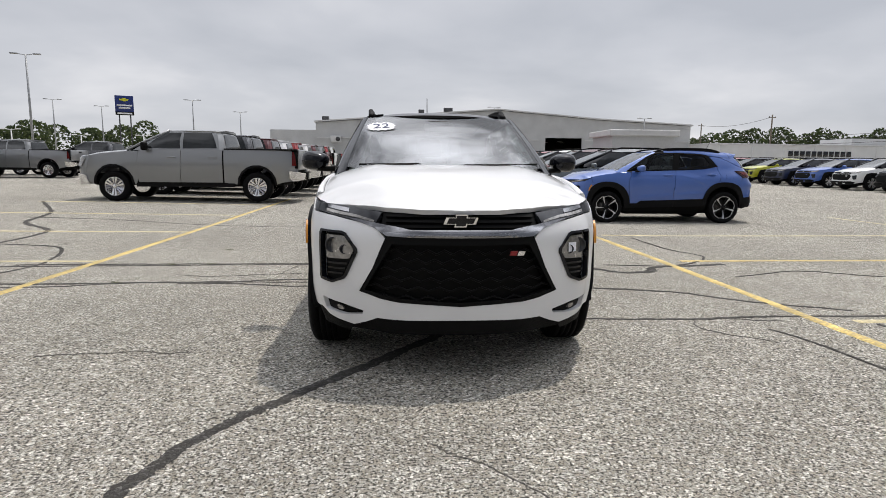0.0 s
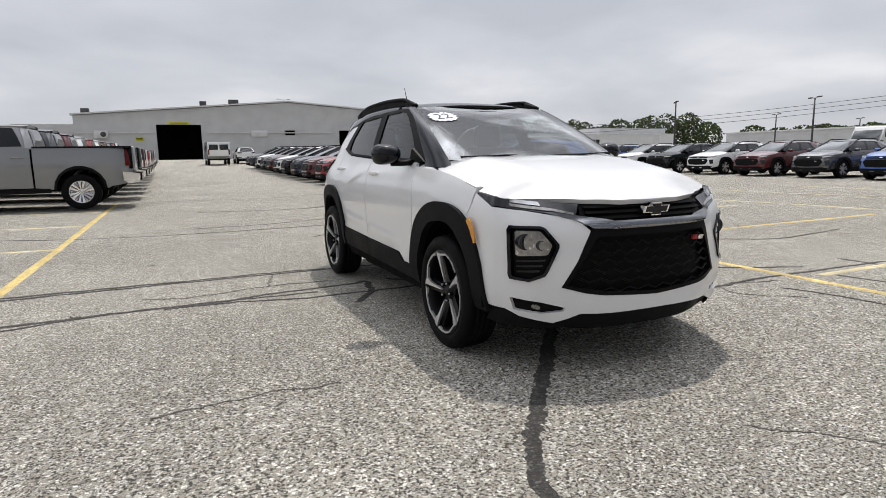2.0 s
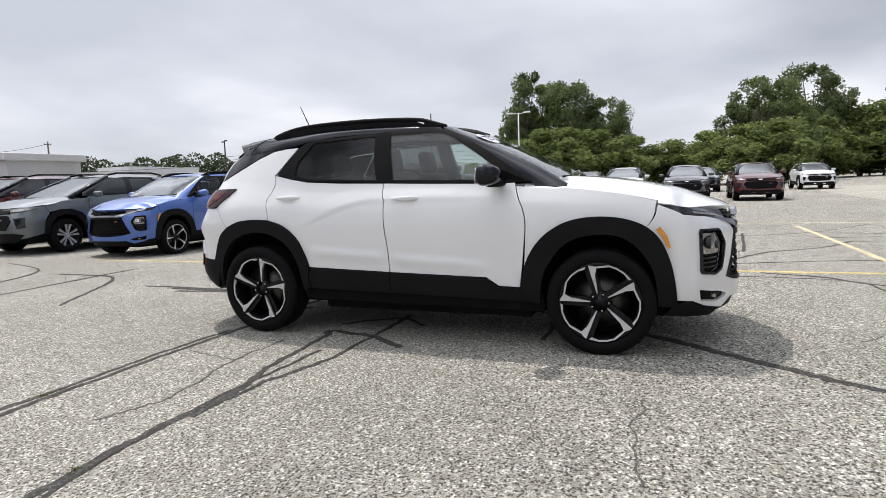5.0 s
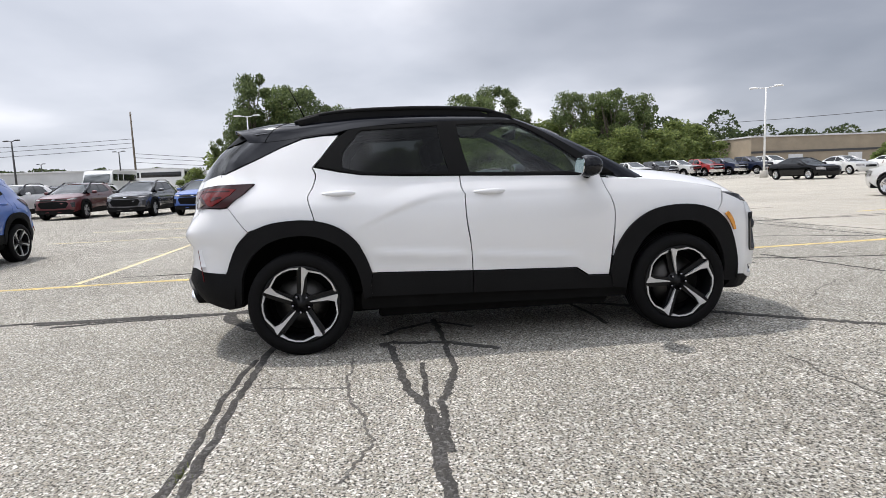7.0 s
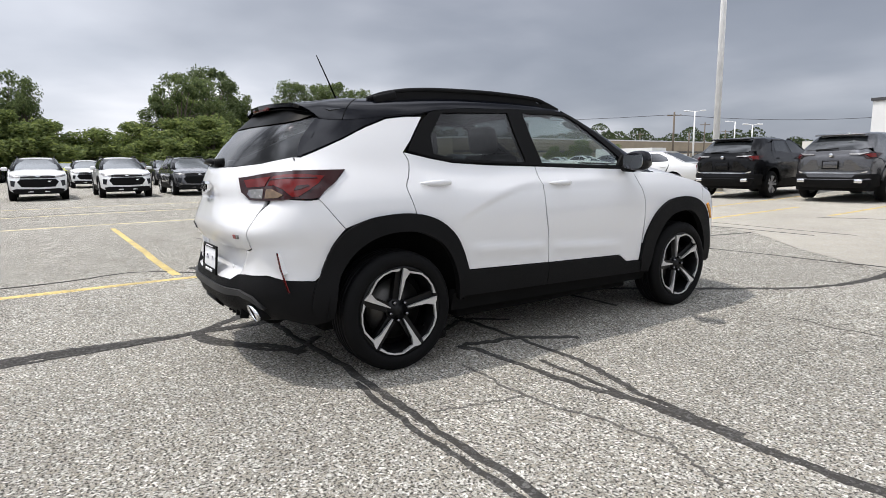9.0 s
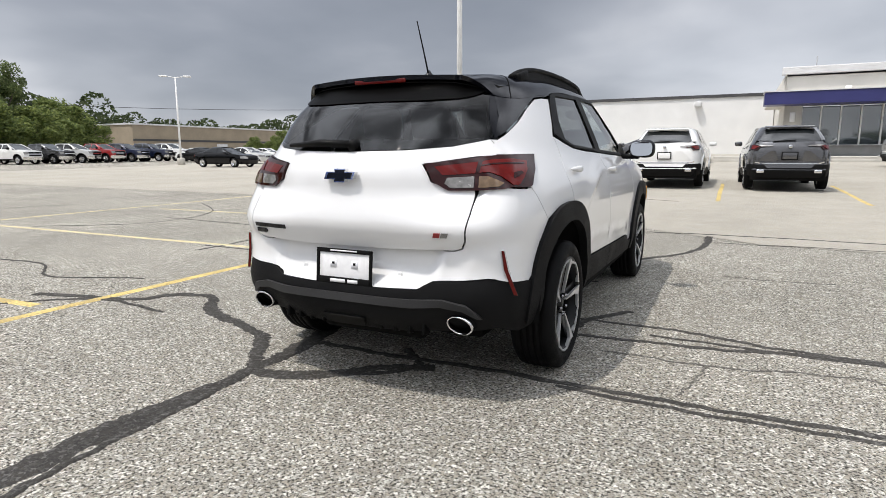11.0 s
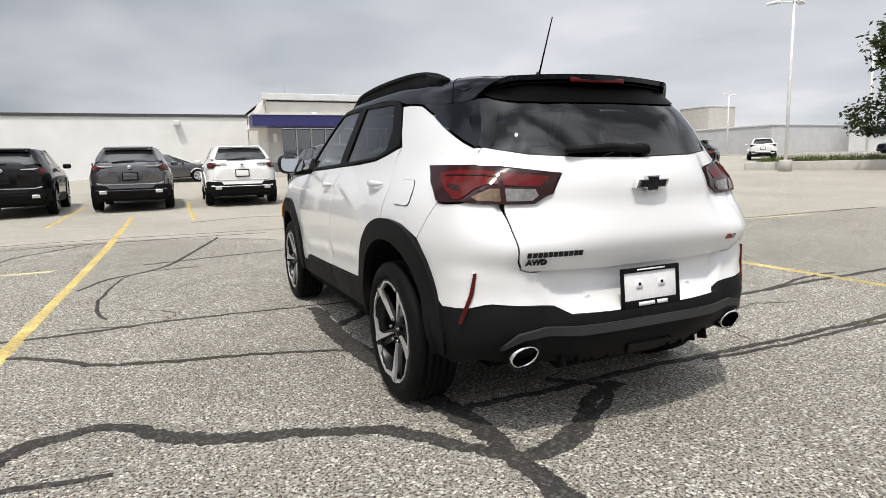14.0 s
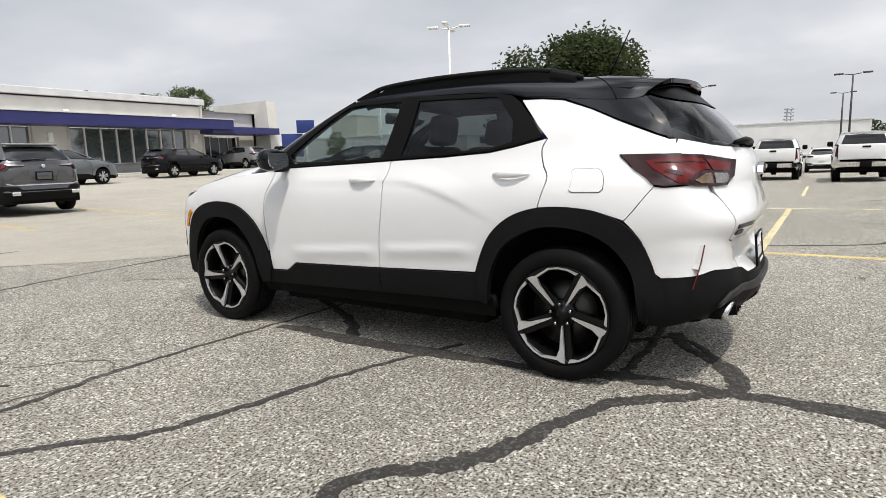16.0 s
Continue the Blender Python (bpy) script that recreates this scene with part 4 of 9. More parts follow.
    part("lower_grille", sheet(whole([F(0, 0.752), F(0.376, 0.754), F(0.455, 0.62), F(0.532, 0.486), F(0.33, 0.445), F(0, 0.425)]), low.at, 0.06, depth=0.02, lift=-0.05), M_GRILLE, car)
    rim_out = [F(0, 0.784), F(0.268, 0.785), F(0.394, 0.790), F(0.466, 0.62), F(0.541, 0.486), F(0.43, 0.455), F(0.33, 0.440), F(0, 0.420)]
    rim_in = [F(0, 0.745), F(0.366, 0.747), F(0.440, 0.62), F(0.512, 0.496), F(0.33, 0.460), F(0, 0.440)]
    part("grille_frame", sheet(whole(rim_out), low.at, 0.06, holes=(whole(rim_in),), depth=0.05, lift=0.002), M_GRILLE, car)
    # waving bars of the lower grille
    for row in range(6):
        z0 = 0.705 - 0.049 * row
        wide = 0.39 + 0.030 * row - (0.02 if row == 5 else 0)
        pts = []
        n = 18
        for i in range(n + 1):
            x = -wide + 2 * wide * i / n
            zz = z0 + 0.011 * (1 if (i + row) % 2 else -1) - 0.012 * (abs(x) / 0.5) ** 2 * -1
            p = Vector(low.at(*F(x, zz)))
            pts.append((p.x, p.y + 0.018, p.z))
        part("grille_bar", tube(pts, 0.0085, 5, 0.7), M_GRILLE, car)
    part("lower_intake", sheet(whole([F(0, 0.35), F(0.443, 0.35), F(0.571, 0.298), F(0.62, 0.30), F(0.68, 0.24), F(0.40, 0.215), F(0, 0.215)]), low.at, 0.07, depth=0.03, lift=-0.03), M_CLAD, car)
    both(low, car, "bumper_lip", [F(0.571, 0.292), F(0.713, 0.325), F(0.765, 0.36), S(-1.775, 0.34), S(-1.70, 0.26), F(0.60, 0.235)], M_CLAD, 0.07, depth=0.04, lift=-0.012)
    both(low, car, "amber_reflector", [S(-1.652, 0.815), S(-1.688, 0.770), S(-1.722, 0.700), S(-1.737, 0.705), S(-1.715, 0.778), S(-1.675, 0.832)], M_AMBER, 0.05, depth=0.012, lift=0.030)
    for tone, s, d in ((M_BRIGHT, 1.12, 0.0), (M_BLACKGLOSS, 0.92, -0.004)):
        b = prism([(x, z + 0.874) for x, z in bow_shape(s)], -2.165 + d, -2.13)
        part("nose_badge" if s > 1 else "badge_face", b, tone, car, smooth=False)
    for x0, wdt in ((0.265, 0.035), (0.305, 0.035)):
        part("trim_badge", prism([(x0, 0.715), (x0 + wdt, 0.715), (x0 + wdt - 0.008, 0.692), (x0 - 0.008, 0.692)], -2.175, -2.16), M_REDBADGE if x0 < 0.3 else M_BRIGHT, car, smooth=False)

    # --- hood, cowl
    def hood(x, y):
        edge = 0.80 - 0.10 * max(0.0, (-y - 1.55) / 0.6) ** 2
        u = min(1.15, abs(x) / edge)
        ridge = 0.010 * math.exp(-((abs(x) - 0.50) / 0.10) ** 2) * min(1, max(0, (y + 2.15) / 0.4))
        y2 = min(y + 0.14 * (abs(x) / 0.7) ** 2.4, -0.85)
        back = nose_sweep(min(1.0, abs(x) / 0.85)) * min(1.0, max(0.0, (-y - 1.72) / 0.20))
        return (x, y + back, hood_mid(max(y2 - 0.22 * (abs(x) / 0.7) ** 2.4, -2.16)) - (0.085 - 0.03 * min(1, max(0, (-y - 1.6) / 0.25))) * u ** 4.5 + ridge)
    edge_pts = [(0, -2.125), (-0.2, -2.12), (-0.40, -2.085), (-0.55, -2.035), (-0.66, -1.965), (-0.735, -1.89), (-0.780, -1.79), (-0.802, -1.70), (-0.806, -1.668), (-0.770, -1.662), (-0.785, -1.45), (-0.79, -1.25), (-0.775, -1.08), (-0.72, -0.96), (-0.55, -1.02), (-0.3, -1.07), (0, -1.085)]
    part("hood", sheet([(x, y) for x, y in edge_pts] + [(-x, y) for x, y in edge_pts[-2:0:-1]], lambda a, b: hood(a, b), 0.05, depth=-0.0 + 0.03), M_WHITE, car)
    inner_edge = table((-1.66, 0.774), (-1.45, 0.789), (-1.25, 0.794), (-1.08, 0.780), (-0.96, 0.760), (-0.84, 0.745))
    def fender_cap(t, y):
        t = t / 0.06
        z1 = fender_top(y)
        x0, x1 = inner_edge(y), abs(low.at(*S(y, z1))[0])
        z0 = hood(-x0, y)[2] if y < -1.06 else hood(-x0, -1.06)[2] + 0.10 * (y + 1.06)
        return (-(x0 + (x1 - x0) * t), y, z0 + (z1 - z0) * t + 0.022 * t * (1 - t))
    for mirror in (False, True):
        part("fender_top", sheet([(0.0, -1.657), (0.06, -1.657), (0.06, -0.83), (0.0, -0.83)], fender_cap, 0.03, depth=0.02, mirror=mirror), M_WHITE, car)
    part("cowl", sheet([(-0.74, -1.10), (0.74, -1.10), (0.74, -0.90), (-0.74, -0.90)], lambda a, b: (a, b, 1.128 - 0.05 * abs(a) ** 2), 0.12, depth=0.03), M_CLAD, car)
    for x0, x1 in ((-0.62, -0.02), (0.02, 0.66)):
        part("wiper", tube([(x0 + 0.02, -1.05, 1.155), ((x0 + x1) / 2, -1.075, 1.162), (x1, -1.02, 1.172)], [0.012, 0.009, 0.006], 6), M_GRILLE, car)

    # --- glasshouse
    HS, HF, HR = high.S, high.F, high.R
    ws = [HF(0, 1.128), HF(0.30, 1.128), HF(0.55, 1.13), HF(0.685, 1.142), HF(0.657, 1.27), HF(0.610, 1.43), HF(0.572, 1.535), HF(0.3, 1.552), HF(0, 1.556)]
    part("windscreen", sheet(whole(ws), high.at, 0.07, depth=0.004), M_GLASS, car)
    frame = [(1.175, 1.248), (1.02, 1.445), (0.96, 1.487), (0.86, 1.508), (0.31, 1.532), (-0.08, 1.535), (-0.215, 1.526), (-0.33, 1.478), (-0.62, 1.305), (-0.868, 1.135), (-0.66, 1.128), (0.226, 1.158), (0.882, 1.186), (1.03, 1.211)]
    rear_glass = [(1.005, 1.235), (0.995, 1.345), (0.885, 1.478), (0.86, 1.487), (0.345, 1.505), (0.285, 1.178), (0.88, 1.203)]
    front_glass = [(0.148, 1.175), (0.215, 1.508), (-0.10, 1.512), (-0.21, 1.503), (-0.31, 1.452), (-0.54, 1.300), (-0.665, 1.205), (-0.675, 1.150)]
    both(high, car, "door_frame", [HS(*p) for p in frame], M_GRILLE, 0.06, holes=([HS(*p) for p in rear_glass], [HS(*p) for p in front_glass]), depth=0.035, lift=0.004)
    both(high, car, "rear_door_glass", [HS(*p) for p in rear_glass], M_PRIVACY, 0.1, depth=0.003, lift=-0.004)
    both(high, car, "front_door_glass", [HS(*p) for p in front_glass], M_TINT, 0.1, depth=0.003, lift=-0.004)
    both(high, car, "belt_trim", [HS(*p) for p in [(1.172, 1.25), (1.02, 1.213), (0.882, 1.188), (0.226, 1.160), (-0.66, 1.130), (-0.66, 1.140), (0.226, 1.171), (0.882, 1.199), (1.02, 1.226), (1.13, 1.262)]], M_GRILLE, 0.08, depth=0.01, lift=0.009)
    both(high, car, "pillar", [HF(0.700, 1.095), HF(0.684, 1.142), HF(0.656, 1.27), HF(0.609, 1.43), HF(0.571, 1.54), HS(-0.19, 1.545), HS(-0.22, 1.522), HS(-0.335, 1.474), HS(-0.625, 1.302), HS(-0.872, 1.132), HS(-0.90, 1.095)], M_BLACKGLOSS, 0.035, depth=0.03, lift=0.002)
    both(high, car, "roof_side", [HS(*p) for p in [(-0.20, 1.524), (-0.08, 1.533), (0.31, 1.530), (0.86, 1.506), (0.97, 1.483), (0.97, 1.562), (0.5, 1.574), (0.0, 1.564), (-0.17, 1.553)]], M_BLACKGLOSS, 0.05, depth=0.02, lift=-0.007)
    # roof
    roof_mid = table((-0.25, 1.562), (-0.1, 1.590), (0.15, 1.612), (0.5, 1.622), (0.9, 1.615), (1.2, 1.592), (1.45, 1.568), (1.68, 1.540))
    roof_half = table((-0.25, 0.585), (0.0, 0.614), (0.4, 0.627), (0.9, 0.622), (1.2, 0.614), (1.5, 0.60), (1.7, 0.57))

    def roof(x, y):
        u = abs(x) / roof_half(y)
        return (x, y, roof_mid(y) - 0.030 * u ** 2 - 0.055 * u ** 6)
    rim = [(0, -0.245), (-0.3, -0.235), (-0.495, -0.205), (-0.58, -0.13), (-0.602, 0.1), (-0.614, 0.5), (-0.610, 0.9), (-0.602, 1.15), (-0.588, 1.4), (-0.566, 1.58), (-0.47, 1.655), (-0.2, 1.685), (0, 1.69)]
    part("roof", sheet(rim + [(-x, y) for x, y in rim[-2:0:-1]], roof, 0.035, depth=0.035), M_BLACKGLOSS, car, "gloss black roof")
    # black band that runs from the roof down behind the white pillar
    band = [(0.95, 1.494), (1.05, 1.470), (1.14, 1.462), (1.265, 1.447), (1.405, 1.393), (1.555, 1.323), (1.73, 1.250), (1.815, 1.222)]
    cap = [(1.70, 1.33), (1.62, 1.445), (1.55, 1.44), (1.45, 1.442), (1.35, 1.452), (1.2, 1.474), (1.05, 1.487), (0.95, 1.506)]
    both(high, car, "roof_band", [HS(*p) for p in band + cap], M_BLACKGLOSS, 0.05, depth=0.03, lift=0.001)
    both(high, car, "rear_pillar", [HS(1.790, 1.226), HS(1.72, 1.31), HS(1.61, 1.44), HS(1.57, 1.47), HR(0.530, 1.47), HR(0.552, 1.41), HR(0.598, 1.29), HR(0.628, 1.222)], M_BLACKGLOSS, 0.05, depth=0.03, lift=0.0)
    rw = [HR(0, 1.168), HR(0.30, 1.174), HR(0.487, 1.188), HR(0.626, 1.226), HR(0.596, 1.30), HR(0.550, 1.42), HR(0.50, 1.52), HR(0, 1.53)]
    rear_whole = lambda pts, sh: pts + [(2 * sh.total - a, b) for a, b in pts[::-1] if abs(a - sh.total) > 1e-6]
    part("rear_window", sheet(rear_whole(rw, high), high.at, 0.08, depth=0.004, lift=-0.002), M_PRIVACY, car)
    top_band = [HR(0, 1.405), HR(0.30, 1.402), HR(0.44, 1.408), HR(0.50, 1.425), HR(0.525, 1.455), HR(0.512, 1.495), HR(0.50, 1.52), HR(0, 1.53)]
    part("window_band", sheet(rear_whole(top_band, high), high.at, 0.06, depth=0.0, lift=0.003), M_GLASSBAND, car, "black band along the top of the rear glass")
    # the shoulder that rounds the roof over into its side and runs out into the spoiler's drooping end
    shoulder_low = table((0.0, 1.536), (0.31, 1.532), (0.86, 1.508), (0.95, 1.496), (1.05, 1.477), (1.2, 1.464), (1.35, 1.442), (1.45, 1.432), (1.55, 1.428), (1.60, 1.428), (1.64, 1.436))
    shoulder_in = table((0.0, 0.46), (1.5, 0.46), (1.75, 0.425))

    def spoiler_top(x, y):
        return (x, y, roof_mid(min(y, 1.68)) + 0.008 - 0.030 * (abs(x) / 0.60) ** 2 - 0.06 * max(0, y - 1.6))

    def shoulder(t, v):
        y = v * (1.748 - 0.025 * t - 0.085 * t * t)
        xa, zb = shoulder_in(y), shoulder_low(y)
        xc, _, zc = high.at(*HS(min(y, 1.62), zb))
        xc = abs(xc) + 0.004 + (0.35 * (1.62 - y) if y > 1.62 else 0.0)
        step_up = min(1.0, max(0.0, (y - 1.34) / 0.10))
        za = roof_mid(min(y, 1.68)) - 0.030 * (xa / roof_half(y)) ** 2 - 0.06 * max(0, y - 1.6) + 0.002 + 0.008 * step_up
        zm = za - 0.075 * (xc - xa)
        xm = max(xa + 0.04, xc - 0.5 * (zm - zb))
        w = [(1 - t) ** 2, 3.2 * t * (1 - t), t * t]
        return (-(w[0] * xa + w[1] * xm + w[2] * xc) / sum(w), y, (w[0] * za + w[1] * zm + w[2] * zb) / sum(w))
    for mirror in (False, True):
        part("roof_shoulder", sheet([(0, 0), (0.24, 0), (0.24, 1.7), (0, 1.7)], lambda a, b: shoulder(a / 0.24, b / 1.7), 0.03, depth=0.022, mirror=mirror), M_BLACKGLOSS, car)
        line = [Vector(shoulder(k / 10, (1.36 + 0.16 * k / 10) / (1.748 - 0.025 * k / 10 - 0.085 * k * k / 100))) for k in range(11)]
        part("tailgate_gap", tube([(-p.x if mirror else p.x, p.y, p.z) for p in line], 0.0028, 5), M_DARK, car)
    # spoiler: a wedge that runs out past the window
    tip = [(-0.475, 1.44), (-0.475, 1.60), (-0.432, 1.743), (-0.20, 1.785), (0, 1.795)]
    part("spoiler", sheet(tip + [(-x, y) for x, y in tip[-2::-1]], spoiler_top, 0.05, depth=0.022), M_BLACKGLOSS, car)
    def spoiler_under(x, y):
        p = spoiler_top(x, y)
        return (x, y, p[2] - 0.032 - 0.28 * max(0, 1.74 - y))
    un = [(-0.54, 1.50), (-0.535, 1.60), (-0.49, 1.68), (-0.41, 1.73), (-0.20, 1.77), (0, 1.78)]
    part("spoiler_underside", sheet(un + [(-x, y) for x, y in un[-2::-1]], spoiler_under, 0.06, depth=0.004), M_GRILLE, car)
    part("brake_light", box((0.30, 0.012, 0.022), (0, 1.783, 1.512), bevel=0.004), M_LENS_RED, car, "long red brake light under the spoiler")
    # roof rails
    for sgn in (-1, 1):
        pts = [(sgn * 0.555, -0.20, 1.552), (sgn * 0.560, -0.08, 1.590), (sgn * 0.566, 0.05, 1.618), (sgn * 0.57, 0.4, 1.634), (sgn * 0.566, 0.8, 1.632), (sgn * 0.556, 1.05, 1.618), (sgn * 0.542, 1.22, 1.590), (sgn * 0.532, 1.32, 1.556)]
        part("roof_rail", tube(curve(pts, 4), 0.019, 8, 0.8), M_CLAD, car)
        for y in (-0.10, 1.22):
            part("rail_foot", box((0.045, 0.15, 0.05), (sgn * 0.553, y, 1.568), (14 if y < 0 else -14, 0, 0), 0.012), M_CLAD, car)
        part("rail_filler", prism([(-0.1, 1.55), (1.2, 1.55), (1.2, 1.588), (1.05, 1.608), (0.8, 1.622), (0.4, 1.624), (0.05, 1.608)], sgn * 0.55, sgn * 0.572, "yz"), M_CLAD, car, smooth=False)
    part("antenna", tube([(-0.018, 1.285, 1.60), (-0.017, 1.345, 1.73), (-0.015, 1.413, 1.872)], [0.0055, 0.0045, 0.0035], 6), M_GRILLE, car)
    part("antenna_base", lathe([(1.572, 0.036), (1.590, 0.033), (1.612, 0.014), (1.625, 0.006)], 14, "z", (-0.018, 1.28, 0)), M_BLACKGLOSS, car)

    # --- rear
    tg = [R(0, 0.722), R(0.25, 0.722), R(0.455, 0.728), R(0.545, 0.729), R(0.578, 0.740), R(0.598, 0.775), R(0.604, 0.83), R(0.607, 0.998), R(0.488, 0.998), R(0.418, 1.028), R(0.376, 1.108), R(0.59, 1.142), R(0.655, 1.146), R(0.655, 1.17), R(0.615, 1.218), R(0.487, 1.184), R(0.30, 1.168), R(0, 1.162)]
    part("tailgate", sheet(rear_whole(tg, low), low.at, 0.03, depth=0.02), M_WHITE, car)
    both(low, car, "quarter_corner", [S(1.80, 1.218), S(1.88, 1.17), R(0.66, 1.17), R(0.62, 1.218)], M_WHITE, 0.04, depth=0.01, lift=-0.003)
    tail = [S(1.58, 1.146), S(1.75, 1.144), S(1.905, 1.138), R(0.654, 1.138), R(0.383, 1.106), R(0.422, 1.030), R(0.495, 0.990), R(0.60, 0.990), R(0.72, 0.996), S(1.90, 1.003), S(1.80, 0.998), S(1.755, 1.004), S(1.66, 1.075)]
    both(low, car, "tail_lamp", tail, M_LENS_DARKRED, 0.045, depth=0.05, lift=0.012, label="smoked red tail lamp")
    both(low, car, "lamp_band", [S(1.70, 1.112), S(1.80, 1.122), S(1.90, 1.120), R(0.655, 1.120), R(0.618, 1.112), R(0.618, 1.064), R(0.655, 1.066), R(0.70, 1.048), S(1.90, 1.010), S(1.86, 1.010), S(1.80, 1.040), S(1.74, 1.075)], M_LENS_RED, 0.03, depth=0.004, lift=0.0145)
    both(low, car, "lamp_band", [R(0.602, 1.110), R(0.425, 1.092), R(0.470, 1.056), R(0.602, 1.062)], M_LENS_RED, 0.03, depth=0.004, lift=0.0145)
    both(low, car, "lamp_line", [S(1.74, 1.104), S(1.90, 1.104), R(0.655, 1.102), R(0.618, 1.095), R(0.618, 1.090), R(0.655, 1.096), S(1.90, 1.098), S(1.74, 1.098)], M_LENS_DARKRED, 0.03, depth=0.003, lift=0.0165)
    both(low, car, "lamp_line", [S(1.80, 1.068), S(1.86, 1.062), S(1.88, 1.040), S(1.84, 1.046), S(1.79, 1.060)], M_LENS_DARKRED, 0.03, depth=0.003, lift=0.0165)
    both(low, car, "reverse_lamp", [R(0.490, 1.046), R(0.600, 1.050), R(0.600, 1.002), R(0.505, 1.002), R(0.478, 1.022)], M_LENS_CLEAR, 0.03, depth=0.004, lift=0.0145)
    both(low, car, "turn_lamp", [R(0.620, 1.050), R(0.655, 1.050), R(0.715, 1.020), R(0.70, 1.006), R(0.620, 1.002)], M_LENS_AMBER, 0.03, depth=0.004, lift=0.0145)
    both(low, car, "seam_backing", [R(0.6055, 0.960), R(0.6145, 0.960), R(0.609, 0.80), R(0.600, 0.80)], M_GRILLE, 0.02, depth=0.004, lift=-0.010)
    # the bumper's skin: a pocket round the plate and a shoulder that ends at each reflector
    def bumper_skin(w, z):
        x, y, z = low.at(w, z)
        ease = lambda v: (lambda q: q * q * (3 - 2 * q))(min(1.0, max(0.0, v)))
        rim = 0.455 + 0.5 * (z - 0.60)
        pocket = 0.034 * ease((rim - abs(x)) / 0.045) * ease((z - 0.548) / 0.03)
        shoulder = 0.011 * ease((0.752 - z) / 0.03) * ease((abs(x) - rim - 0.05) / 0.08) * ease((y - 1.80) / 0.1)
        return (x + math.copysign(shoulder, x), y - pocket + shoulder, z)
    rb = [R(0, 0.716), R(0.25, 0.716), R(0.455, 0.722), R(0.548, 0.723), R(0.583, 0.735), R(0.604, 0.772), R(0.610, 0.83), R(0.613, 0.998), R(0.72, 1.002), S(1.90, 0.997), S(1.80, 0.992), S(1.757, 0.997), S(1.632, 0.838)] + [S(*p) for p in rear_arch[9:]] + [S(1.80, 0.570), S(1.95, 0.585), R(0.70, 0.603), R(0.676, 0.607), R(0.449, 0.588), R(0.415, 0.570), R(0.385, 0.552), R(0.2, 0.546), R(0, 0.544)]
    part("rear_bumper", sheet(rear_whole(rb, low), bumper_skin, 0.03, depth=0.025), M_WHITE, car)
    lowb = [R(0, 0.540), R(0.2, 0.542), R(0.385, 0.548), R(0.415, 0.566), R(0.449, 0.584), R(0.676, 0.603), S(1.95, 0.581), S(1.79, 0.566), S(1.735, 0.45), S(1.715, 0.34), S(1.80, 0.325), R(0.70, 0.37), R(0.60, 0.35), R(0.30, 0.335), R(0, 0.33)]
    part("lower_bumper", sheet(rear_whole(lowb, low), low.at, 0.055, depth=0.04, lift=0.010), M_CLAD, car)
    part("bumper_step", sheet(rear_whole([R(0, 0.505), R(0.36, 0.505), R(0.50, 0.512), R(0.60, 0.490), R(0.66, 0.43), R(0.64, 0.43), R(0.58, 0.468), R(0.49, 0.482), R(0.36, 0.470), R(0, 0.470)], low), low.at, 0.06, depth=0.03, lift=0.024), M_STEP, car)
    part("diffuser", sheet(rear_whole([R(0, 0.40), R(0.12, 0.40), R(0.09, 0.352), R(0, 0.352)], low), low.at, 0.06, depth=0.03, lift=0.022), M_GRILLE, car)
    for k in range(4):
        for sgn in (-1, 1):
            x = sgn * (0.17 + 0.075 * k)
            part("diffuser_fin", box((0.014, 0.05, 0.06), (x, 2.06, 0.352), (12, 0, 0), 0.004), M_GRILLE, car)
    for sgn in (-1, 1):
        prof = [(2.088, 0.0425), (2.112, 0.0430), (2.118, 0.0460), (2.114, 0.0495), (2.100, 0.0505), (2.094, 0.048)]
        bm = lathe(prof, 28, "y", (0, 0, 0), True)
        bmesh.ops.scale(bm, vec=(1.28, 1, 0.98), verts=bm.verts)
        bmesh.ops.rotate(bm, cent=(0, 2.1, 0), matrix=Euler((0, radians(sgn * 12), 0)).to_matrix(), verts=bm.verts)
        bmesh.ops.rotate(bm, cent=(0, 2.115, 0), matrix=Euler((radians(-20), 0, 0)).to_matrix(), verts=bm.verts)
        bmesh.ops.translate(bm, vec=(sgn * 0.572, -0.045, 0.388), verts=bm.verts)
        part("exhaust_tip", bm, M_BRIGHT, car, "polished oval exhaust tip")
        sleeve = lathe([(1.98, 0.047), (2.102, 0.0465), (2.102, 0.0425), (1.98, 0.0425)], 24, "y", (0, 0, 0), True)
        bmesh.ops.scale(sleeve, vec=(1.28, 1, 0.98), verts=sleeve.verts)
        bmesh.ops.translate(sleeve, vec=(sgn * 0.572, -0.045, 0.388), verts=sleeve.verts)
        part("exhaust_sleeve", sleeve, M_DARK, car)
        part("exhaust_pipe", lathe([(1.85, 0.045), (2.005, 0.045)], 16, "y", (sgn * 0.572, 0, 0.386)), M_DARK, car)
